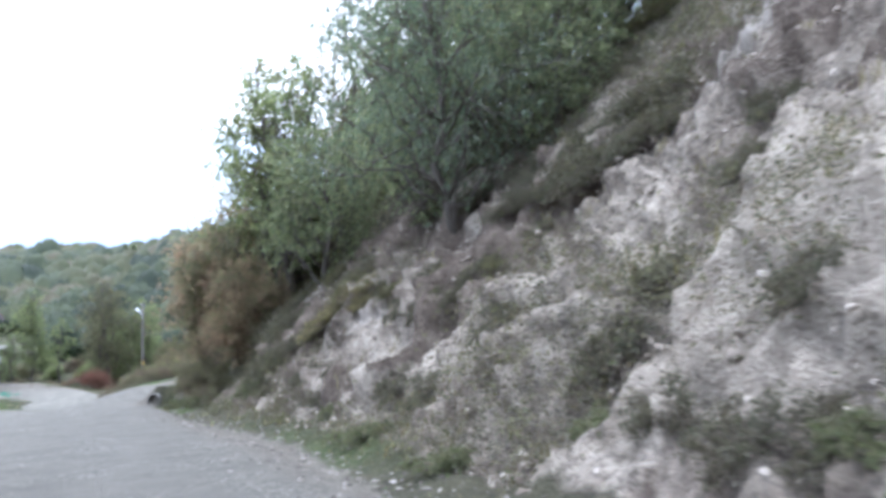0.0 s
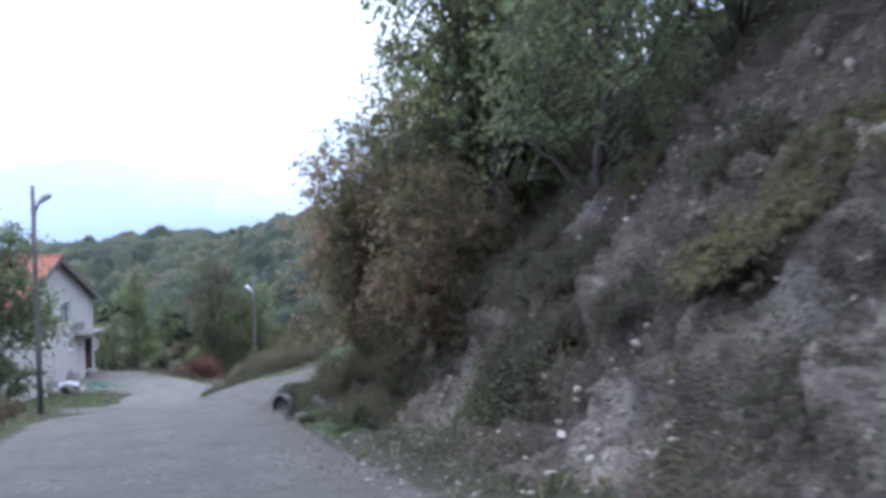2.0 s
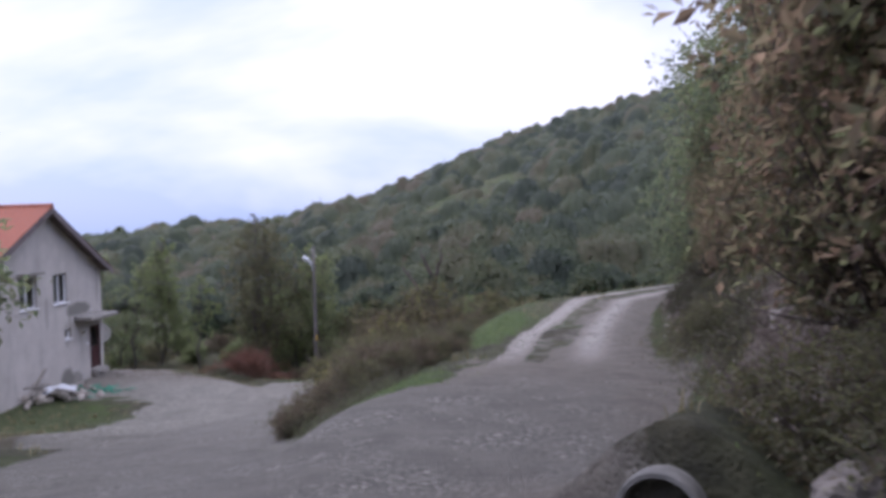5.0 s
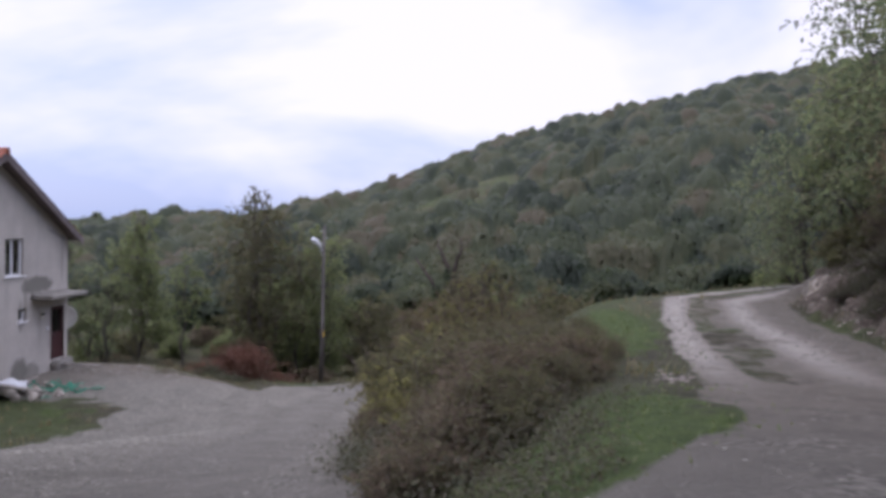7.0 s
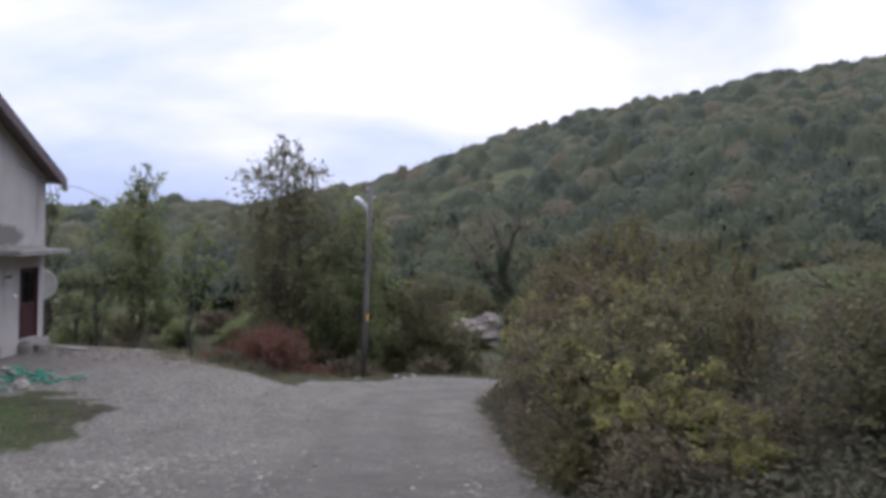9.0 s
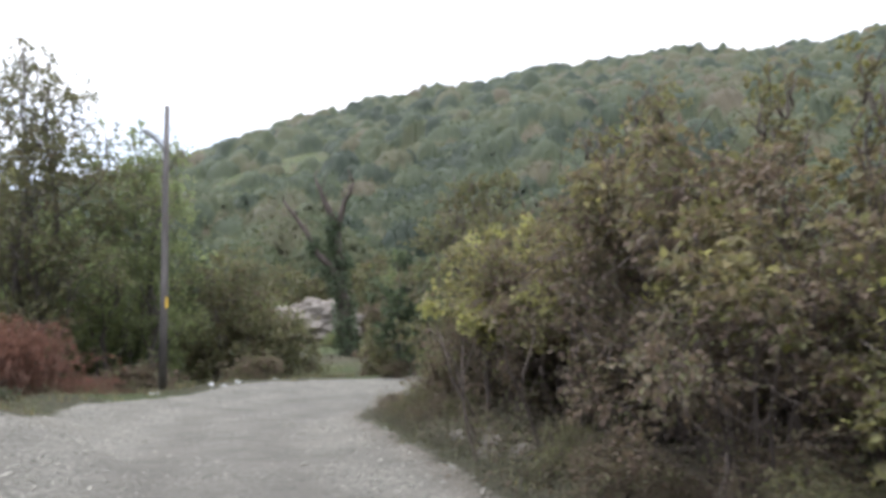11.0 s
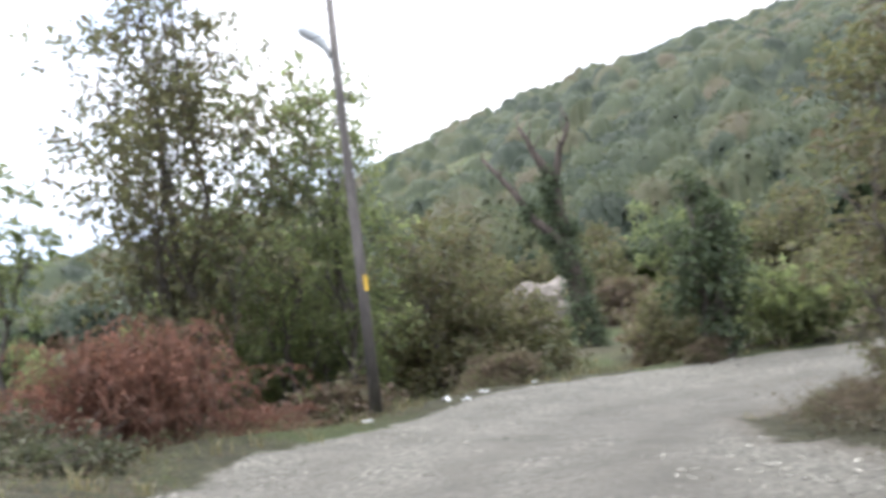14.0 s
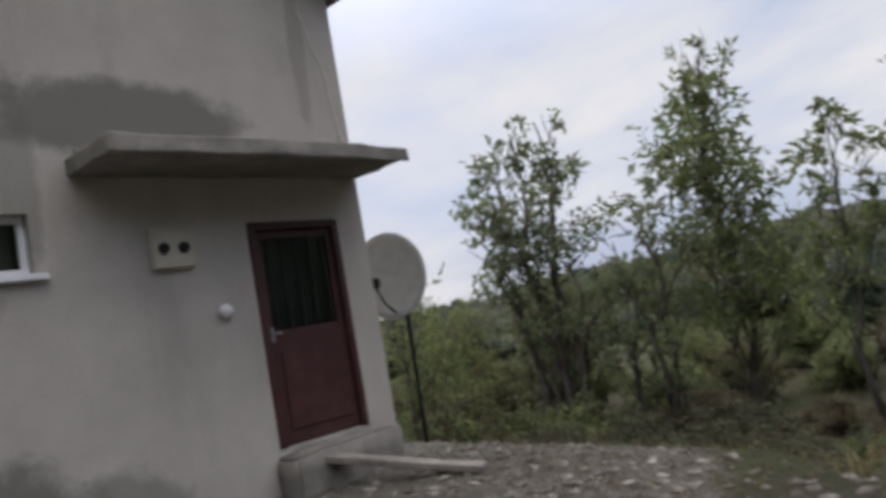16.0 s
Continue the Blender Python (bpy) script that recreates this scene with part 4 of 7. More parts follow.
for k in range(24):
    y0 = -FRONT - 0.05 + k * (DEEP + 0.75) / 24
    m = Matrix.Translation((APEX_X, -(y0 + 0.2), APEX + 0.21)) @ Matrix.Rotation(radians(90), 4, "X")
    bmesh.ops.create_cone(bm, cap_ends=True, segments=10, radius1=0.13, radius2=0.115, depth=0.43, matrix=m)
part("ridge_tiles", bm, M_TILE, house, "red clay ridge tiles")


def window(x0, x1, z0, z1, sill=True, bars=1):
    """A white window set back in its opening: frame, mullion, panes, sill."""
    bm = bmesh.new()
    t = 0.055
    for a in ((x0, x0 + t, z0, z1), (x1 - t, x1, z0, z1), (x0 + t + 0.001, x1 - t - 0.001, z0, z0 + t), (x0 + t + 0.001, x1 - t - 0.001, z1 - t, z1)):
        hbox(bm, a[0], a[1], 0.10, 0.16, a[2], a[3], 0.006)
    w = part("window", bm, M_WHITE, house, "white plastic framed window")
    n = bars + 1
    for k in range(n):
        a = x0 + t + (x1 - x0 - 2 * t) * k / n
        b = x0 + t + (x1 - x0 - 2 * t) * (k + 1) / n
        bm = bmesh.new()
        hbox(bm, a + 0.03, b - 0.03, 0.128, 0.134, z0 + t, z1 - t)
        p = part("pane", bm, M_GLASS, w)
        p.visible_shadow = False
        if k:
            bm = bmesh.new()
            hbox(bm, a - 0.035, a + 0.035, 0.095, 0.165, z0 + t + 0.001, z1 - t - 0.001, 0.006)
            part("mullion", bm, M_WHITE, w)
    if sill:
        bm = bmesh.new()
        hbox(bm, x0 - 0.08, x1 + 0.08, -0.07, 0.12, z0 - 0.055, z0 - 0.002, 0.01)
        part("sill", bm, M_WHITE, w, "white window sill")
    bm = bmesh.new()
    hbox(bm, x0 + 0.02, x1 - 0.02, 0.42, 0.44, z0 - 0.1, z1 + 0.1)
    part("curtain", bm, M_PATCH, w, "dim curtain behind the glass")
    return w


for k, wdw in enumerate(WINDOWS):
    window(*wdw, bars=1 if k < 2 else 0)
bm = bmesh.new()
hbox(bm, 6.0, 7.65, -0.32, -0.002, 5.28, 5.36, 0.015)
part("window_hood", bm, M_CONCRETE, house, "small concrete hood above the window")

# door with glazed iron upper half
bm = bmesh.new()
for a in ((DOOR[0], DOOR[0] + 0.075, DOOR[2], DOOR[3]), (DOOR[1] - 0.075, DOOR[1], DOOR[2], DOOR[3]), (DOOR[0] + 0.076, DOOR[1] - 0.076, DOOR[3] - 0.075, DOOR[3])):
    hbox(bm, a[0], a[1], -0.02, 0.12, a[2], a[3], 0.006)
door = part("door", bm, M_DOOR, house, "closed red-brown metal door with dark glazed top")
dx0, dx1 = DOOR[0] + 0.078, DOOR[1] - 0.078
bm = bmesh.new()
hbox(bm, dx0, dx1, 0.03, 0.07, DOOR[2] + 0.01, 1.36, 0.004)
for a in ((dx0 + 0.1, dx1 - 0.1, 0.5, 1.22),):
    hbox(bm, a[0], a[1], 0.018, 0.03, a[2], a[3], 0.006)
part("lower_panel", bm, M_DOOR, door)
bm = bmesh.new()
for a in ((dx0, dx0 + 0.07, 1.362, 2.38), (dx1 - 0.07, dx1, 1.362, 2.38), (dx0 + 0.071, dx1 - 0.071, 2.31, 2.38), (dx0 + 0.071, dx1 - 0.071, 1.362, 1.43)):
    hbox(bm, a[0], a[1], 0.03, 0.07, a[2], a[3], 0.004)
part("upper_frame", bm, M_DOOR, door)
bm = bmesh.new()
hbox(bm, dx0 + 0.06, dx1 - 0.06, 0.052, 0.058, 1.42, 2.32)
part("pane", bm, M_GLASS, door, "dark door glass").visible_shadow = False
for k in range(5):
    bm = bmesh.new()
    xx = dx0 + 0.13 + (dx1 - dx0 - 0.26) * k / 4
    hbox(bm, xx - 0.008, xx + 0.008, 0.034, 0.048, 1.432, 2.308)
    part("bar", bm, M_IRON, door)
bm = bmesh.new()
hbox(bm, dx1 - 0.055, dx1 - 0.025, 0.008, 0.028, 1.33, 1.47, 0.004)
hbox(bm, dx1 - 0.13, dx1 - 0.03, -0.02, -0.004, 1.40, 1.42, 0.004)
part("handle", bm, M_LAMP_GREY, door, "worn steel handle")
# black sheet behind the pane: its colour stands in for the hall's shade
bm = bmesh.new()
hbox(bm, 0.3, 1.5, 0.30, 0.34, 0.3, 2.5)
part("hall_shade_sheet", bm, M_DARK, door, "black sheet behind the glass, painted as the hall's shade")

# canopy slab, ragged at its front edge
rng = np.random.default_rng(5)
bm = bmesh.new()
hbox(bm, -0.02, 2.97, -0.82, -0.002, 2.90, 3.04, 0.0)
bmesh.ops.subdivide_edges(bm, edges=bm.edges[:], cuts=9, use_grid_fill=True)
for v in bm.verts:
    f = 1.0 if v.co.y > 0.3 else 0.3
    k = noise.noise(v.co * 4.0)
    v.co.z += 0.022 * k * f - (0.03 if v.co.y > 0.75 and v.co.x < 0.3 else 0)
    v.co.y += 0.03 * noise.noise(v.co * 6.0 + Vector((9, 0, 0))) * f
part("canopy", bm, M_CONCRETE, house, "cast concrete slab above the door with crumbling edge", shade=True)
bm = bmesh.new()
hbox(bm, 0.0, 2.9, -0.09, -0.004, 3.05, 3.14)
for v in bm.verts:
    if v.co.z > 3.1:
        v.co.y = 0.02
part("canopy_fillet", bm, M_CONCRETE, house)

# step
bm = bmesh.new()
hbox(bm, 0.22, 1.5, -0.34, -0.003, -0.35, 0.33, 0.03)
bmesh.ops.subdivide_edges(bm, edges=bm.edges[:], cuts=3, use_grid_fill=True)
for v in bm.verts:
    v.co += Vector((0, 0.03 * noise.noise(v.co * 5), 0.025 * noise.noise(v.co * 4 + Vector((3, 3, 3)))))
    if v.co.x > 1.1 and v.co.z > 0.2:
        v.co.z -= 0.10 * (v.co.x - 1.1)
part("door_step", bm, M_CONCRETE, house, "worn concrete door step", shade=True)


crack = []
z = 4.7
x = 0.42
while z > 3.15:
    crack.append((x, 0.004, z))
    z -= 0.09
    x -= 0.018 + 0.05 * noise.noise(Vector((0, 0, z * 3)))
tubes("crack", [(crack, [0.012] * len(crack))], M_CRACK, house, 4, "pale filled crack in the wall")

# meter box and bell lamp belong to the wall
bm = bmesh.new()
hbox(bm, 2.01, 2.39, -0.075, -0.003, 2.1, 2.45, 0.012)
meter = part("meter_box", bm, M_METER, house, "cream electric meter box with two dark dials")
for xx in (2.11, 2.29):
    bm = bmesh.new()
    bmesh.ops.create_cone(bm, cap_ends=True, segments=18, radius1=0.05, radius2=0.045, depth=0.03, matrix=Matrix.Translation((xx, 0.088, 2.27)) @ Matrix.Rotation(radians(-90), 4, "X"))
    part("dial", bm, M_DARK, meter)
bm = bmesh.new()
bmesh.ops.create_uvsphere(bm, u_segments=16, v_segments=10, radius=0.062, matrix=Matrix.Translation((1.78, 0.045, 1.68)))
part("wall_lamp", bm, M_WHITE, house, "small white globe lamp by the door")

# satellite dish on a bent pipe beside the far wall
dish = new("satellite_dish")
tagged(dish, "grey satellite dish on a pipe beside the house wall", "satellite dish")
dish.matrix_world = Matrix.Translation((-36.1, 62.75, -9.25)) @ Matrix.Rotation(radians(28), 4, "Z")
bm = bmesh.new()
rings, seg = 7, 32
grid = []
for i in range(rings + 1):
    r = 0.47 * i / rings
    grid.append([bm.verts.new((r * math.cos(2 * math.pi * k / seg), 0.42 * r * r * -1 + 0.03, r * 1.06 * math.sin(2 * math.pi * k / seg))) for k in range(seg if i else 1)])
for k in range(seg):
    bm.faces.new((grid[0][0], grid[1][k], grid[1][(k + 1) % seg]))
    for i in range(1, rings):
        bm.faces.new((grid[i][k], grid[i + 1][k], grid[i + 1][(k + 1) % seg], grid[i][(k + 1) % seg]))
refl = part("reflector", bm, M_DISH, dish, shade=True)
sol = refl.modifiers.new("thick", "SOLIDIFY")
sol.thickness = 0.012
tubes("feed_arm", [([(0, 0.0, -0.45), (0, -0.25, -0.32), (0, -0.42, -0.12)], [0.014, 0.013, 0.012])], M_DARK, dish)
bm = bmesh.new()
boxes(bm, (-0.05, -0.5, -0.14), (0.05, -0.38, -0.02), 0.012)
part("receiver", bm, M_DARK, dish)
bm = bmesh.new()
boxes(bm, (-0.11, 0.03, -0.26), (0.11, 0.14, 0.02), 0.015)
part("bracket", bm, M_IRON, dish)
tubes("mast", [([(0.05, 0.1, 0.1), (0.05, 0.12, -0.5), (0.02, 0.15, -1.2), (0.0, 0.15, -2.3)], [0.028] * 4)], M_IRON, dish)

# plank that leans on the step, and the strewn boards
plank = new("plank")
tagged(plank, "grey weathered plank lying before the door step", "plank")
bm = bmesh.new()
boxes(bm, (-0.78, -0.09, 0), (0.78, 0.09, 0.06), 0.008)
bmesh.ops.subdivide_edges(bm, edges=bm.edges[:], cuts=3, use_grid_fill=True)
for v in bm.verts:
    v.co.z += 0.012 * noise.noise(v.co * 3)
part("board", bm, M_WOOD, plank)
plank.matrix_world = pose(-34.6, 61.5, -11.03, 0, 9, 33)

# ---------------------------------------------------------------- lamp posts and cables


def lamp_post(x, y, z, tall, joint, turn, lean, lamp_mat, label, mark=False):
    """A wooden pole with a short arm and a lamp head; turn is the arm's heading (left of the y axis)."""
    root = new("street_lamp")
    tagged(root, label, "street lamp")
    root.matrix_world = pose(x, y, z, lean[0], lean[1], 0)
    tubes("pole", [([(0, 0, -0.4), (0.01, 0, tall * 0.35), (-0.01, 0.01, tall * 0.7), (0, 0, tall)], [0.115, 0.100, 0.086, 0.072])], M_POLE, root, 12)
    d = Vector((-math.sin(radians(turn)), math.cos(radians(turn)), 0))
    up = Vector((0, 0, 1))
    tubes("arm", [([up * (joint - 0.3) + d * 0.08, up * (joint - 0.1) + d * 0.09, up * joint + d * 0.11], [0.024, 0.024, 0.026])], lamp_mat, root, 8)
    # a long head that swells from the arm, rises and bends over
    spine = ((0.10, -0.04, 0.034), (0.15, 0.12, 0.060), (0.26, 0.29, 0.098), (0.40, 0.43, 0.130), (0.53, 0.51, 0.135), (0.61, 0.535, 0.105), (0.66, 0.54, 0.04))
    hd = tubes("lamp_head", [([up * (joint + h) + d * o for o, h, w in spine], [w for o, h, w in spine])], lamp_mat, root, 14, "pale curved lamp head")
    bm = bmesh.new()
    m = Matrix.Translation(up * (joint + 0.40) + d * 0.44) @ Vector((0, 1, 0)).rotation_difference(d + up * 0.6).to_matrix().to_4x4() @ Matrix.Diagonal((0.085, 0.15, 0.06, 1))
    bmesh.ops.create_uvsphere(bm, u_segments=14, v_segments=8, radius=1, matrix=m)
    part("lamp_glass", bm, M_WHITE, hd, "milky lamp cover", shade=True)
    for k, zz in enumerate((tall - 0.25, tall - 0.6, tall - 0.9)):
        bm = bmesh.new()
        off = Vector((0.15 if k % 2 else -0.15, 0, zz))
        bmesh.ops.create_cone(bm, cap_ends=True, segments=10, radius1=0.03, radius2=0.02, depth=0.08, matrix=Matrix.Translation(off))
        ins = part("insulator", bm, M_LAMP, root)
        tubes("hook", [([(0, 0, zz - 0.09), off + Vector((0, 0, -0.09)), off], [0.01] * 3)], M_IRON, ins, 5)
    if mark:
        bm = bmesh.new()
        md = Vector((0.75, -0.6, 0)).normalized()
        bmesh.ops.create_cone(bm, cap_ends=True, segments=12, radius1=0.112, radius2=0.109, depth=0.30, matrix=Matrix.Translation((0.005, 0, 2.05)))
        bmesh.ops.delete(bm, geom=[v for v in bm.verts if Vector((v.co.x, v.co.y, 0)).normalized().dot(md) < 0.75], context="VERTS")
        part("paint_mark", bm, M_YELLOW, root, "yellow painted mark")
    return root


post_a = lamp_post(-27.43, 71.06, -12.78, 7.56, 6.34, 105, (0.3, 0.6), M_LAMP, "weathered wooden pole with pale street lamp by the bend", True)
post_b = lamp_post(-24.25, 39.65, surf(-24.25, 39.65), 8.95, 8.04, -62, (0, -0.3), M_LAMP_GREY, "weathered wooden pole with grey street lamp before the house")


def cable(a, b, sag, seed):
    rng = np.random.default_rng(seed)
    pts = [Vector(a).lerp(Vector(b), t) - Vector((0, 0, 4 * sag * t * (1 - t) + 0.09 * math.sin(t * 41 + seed) * math.sin(t * 9))) for t in np.linspace(0, 1, 60)]
    ob = tubes("cable", [(pts, [0.010] * 60)], M_WIRE, None, 5)
    return tagged(ob, "thin grey cable hanging from pole to house", "cable")


cable((-27.45, 71.0, -6.0), (-35.45, 60.6, -5.6), 1.3, 1)

# ---------------------------------------------------------------- trees and shrubs
plant(tree("tall_tree", 11, 11.6, 6.0, 0.12, 11000, 0.085, M_LEAF_OLIVE, "tall airy tree with thin olive foliage by the bend", 48, 0.14, shape="spire", stems=3, slim=0.55), -31.6, 72.6, 20)
plant(tree("tall_tree", 12, 9.8, 5.0, 0.11, 9000, 0.085, M_LEAF_GREEN, "slim green tree behind the withered bush", 36, 0.14, shape="spire", stems=3, slim=0.55), -29.2, 74.4, 70)
plant(tree("slender_tree", 13, 9.4, 3.4, 0.12, 3600, 0.14, M_LEAF_GREEN, "young tree with long drooping green leaves", 30, 0.22, shape="spire", slim=0.32), -39.1, 74.0, 10, z=-13.4)
plant(tree("slender_tree", 14, 8.0, 3.2, 0.13, 4600, 0.095, M_LEAF_DARK, "bushy dark green young tree behind the yard", 34, 0.12, shape="spire", stems=3, slim=0.5), -42.7, 71.7, 50, z=-12.9)
plant(tree("slender_tree", 24, 5.6, 3.4, 0.09, 2600, 0.10, M_LEAF_DARK, "low bushy dark tree behind the yard", 22, 0.1, stems=3), -41.0, 73.0, 80, z=-13.1)
plant(tree("slender_tree", 15, 6.6, 2.6, 0.08, 1000, 0.12, M_LEAF_GREEN, "small thin green tree behind brambles", 14, 0.3, shape="spire", slim=0.4), -35.8, 73.0, 90, z=-13.2)
plant(tree("roadside_tree", 16, 5.6, 3.6, 0.14, 9500, 0.075, M_LEAF_DARK, "leafy green tree beside the lamp post", 20, 0.15, stems=2), -26.2, 40.0, 0, 1.5)
plant(tree("slender_tree", 19, 5.2, 2.6, 0.06, 1500, 0.09, M_LEAF_GREEN, "thin young tree growing behind the house corner", 16, 0.3, shape="spire", slim=0.3), -39.8, 65.2, 30)
mid = plant(tree("valley_tree", 17, 6.4, 4.2, 0.14, 6000, 0.10, M_LEAF_GREEN, "dense green tree behind the roadside bushes", 24, 0.06, stems=2), -33.4, 76.0, 0)
mid2 = plant(tree("valley_tree", 18, 5.6, 4.0, 0.13, 6000, 0.10, M_LEAF_OLIVE, "dense olive tree behind the roadside bushes", 24, 0.06, stems=2), -26.6, 78.4, 0)
for src, x, y, turn, sc in ((mid, -29.4, 77.6, 100, 0.95), (mid2, -31.4, 80.5, 200, 1.0), (mid2, -44.5, 73.8, 60, 0.8), (mid, -17.6, 83.5, 60, 0.8), (mid, -46.5, 70.5, 60, 0.7), (mid2, -15.2, 83.0, 10, 0.9)):
    again(src, x, y, turn, sc)
bm = bmesh.new()
bmesh.ops.create_icosphere(bm, subdivisions=5, radius=1)
for v in bm.verts:
    v.co *= 1 + 0.35 * noise.noise(v.co * 1.7) + 0.22 * noise.noise(v.co * 4.3) + 0.12 * noise.noise(v.co * 11)
    v.co = Vector((v.co.x * 2.5, v.co.y * 1.1, v.co.z * 1.35))
outcrop = part("rock_outcrop", bm, M_ROCK)
tagged(outcrop, "pale limestone outcrop beyond the dead tree", "rock")
outcrop.location = (-23.4, 90.6, surf(-23.4, 90.6) + 0.8)
# ivy-clad dead tree
dead = new("dead_tree")
tagged(dead, "dead forked tree trunk overgrown with ivy", "tree")
rng = np.random.default_rng(21)
trunk = limb(rng, (0, 0, -0.3), (-0.65, 0.2, 6.0), 0.03, 8)
runs = [(trunk, list(np.linspace(0.42, 0.24, 8)))]
for a, b, r in ((trunk[4], (-3.1, 0, 7.3), 0.22), (trunk[7], (-1.65, 0.2, 8.3), 0.21), (trunk[7], (0.1, -0.3, 8.2), 0.18)):
    lb = limb(rng, a, b, 0.06, 6)
    runs.append((lb, list(np.linspace(r, 0.06, 6))))
    for _ in range(4):
        k = rng.integers(3, 6)
        runs.append((limb(rng, lb[k], lb[k] + rng.normal(0, 0.3, 3) + (0, 0, 0.45), 0.15, 4), [0.035, 0.025, 0.016, 0.008]))
tubes("trunk", runs, M_TWIG, dead, 8)
cl = [(trunk[k] + rng.normal(0, 0.08, 3), np.array([0.62 - 0.03 * k] * 2 + [0.66])) for k in range(8)] + [(trunk[4] * 0.55 + np.array([-3.1, 0, 7.3]) * 0.45, np.array([0.34, 0.3, 0.5])), (trunk[4] * 0.8 + np.array([-3.1, 0, 7.3]) * 0.2, np.array([0.36, 0.32, 0.5]))]
pts, dd = clump_points(rng, cl, 13000)
v, f = leaf_arrays(rng, pts, dd, 0.075)
fill("ivy", v, f, M_LEAF_IVY, parent=dead, label="dark green ivy")
plant(dead, -21.9, 85.1, 0, 1.0, z=-14.6, sink=0)


def brush_heap(name, seed, wide, tall, twigs, label):
    """A heap of cut branches: twigs that rise from the heart, arch over and droop, set with withered leaves."""
    rng = np.random.default_rng(seed)
    root = tagged(new(name), label, "bush")
    runs, pts, ways = [], [], []
    for k in range(twigs):
        a = rng.uniform(0, 6.283)
        out = np.array([math.cos(a), math.sin(a), 0])
        base = rng.normal(0, 0.22, 3) * np.array([wide, wide, 0]) + np.array([0, 0, rng.uniform(0, 0.45) * tall])
        far, rise = wide * rng.uniform(0.12, 0.42), tall * rng.uniform(0.25, 0.62)
        t = np.linspace(0, 1, 6)[:, None]
        line = base + out * far * t + np.array([0, 0, 1.0]) * rise * (2.1 * t - 1.75 * t * t) + rng.normal(0, 0.03, (6, 3)) * t
        line[:, 2] = np.maximum(line[:, 2], 0.03)
        runs.append((line, list(np.linspace(rng.uniform(0.006, 0.014), 0.003, 6))))
        u = rng.uniform(1.2, 4.99, 14)
        i = u.astype(int)
        at = line[i] + (line[i + 1] - line[i]) * (u - i)[:, None]
        pts.append(at + rng.normal(0, 0.025, (14, 3)))
        ways.append((line[i + 1] - line[i]) * 4 + rng.normal(0, 0.5, (14, 3)))
    tubes("twig_tangle", runs, M_TWIG_RED, root, 4)["kind"] = "stuff"
    v, f = leaves_on(rng, np.concatenate(pts), np.concatenate(ways), 0.045, 0.28, 0.5)
    fill("foliage", v, f, M_LEAF_RED, parent=root)
    return root


plant(brush_heap("withered_bush", 31, 2.6, 2.5, 560, "withered russet-red heap of cut branches beside the road"), -30.0, 66.7, 0)
low_heap = plant(brush_heap("withered_bush", 34, 2.5, 1.1, 260, "lower heap of withered dark red branches"), -31.3, 66.7, 0)
again(low_heap, -28.9, 68.2, 120, 0.7)
plant(shrub("branch_heap", 32, 3.0, 2.2, 0.8, 6000, 0.03, M_LEAF_BROWN, "low heap of withered brown branches by the red bush", 16, 130, slim=0.25, twig_mat=M_TWIG_RED), -31.2, 66.3, 30)
low_green = plant(shrub("bramble", 33, 4.0, 2.6, 0.9, 7000, 0.042, M_LEAF_BRAMBLE, "low dark green bramble at the gravel edge", 16, 60), -30.2, 64.0, 60)
for x, y, turn, sc in ((-36.6, 64.6, 200, 0.75), (-34.0, 65.0, 20, 0.8), (-33.0, 64.2, 100, 0.6), (-38.6, 64.4, 100, 0.8), (-36.0, 66.6, 10, 0.9)):
    again(low_green, x, y, turn, sc)
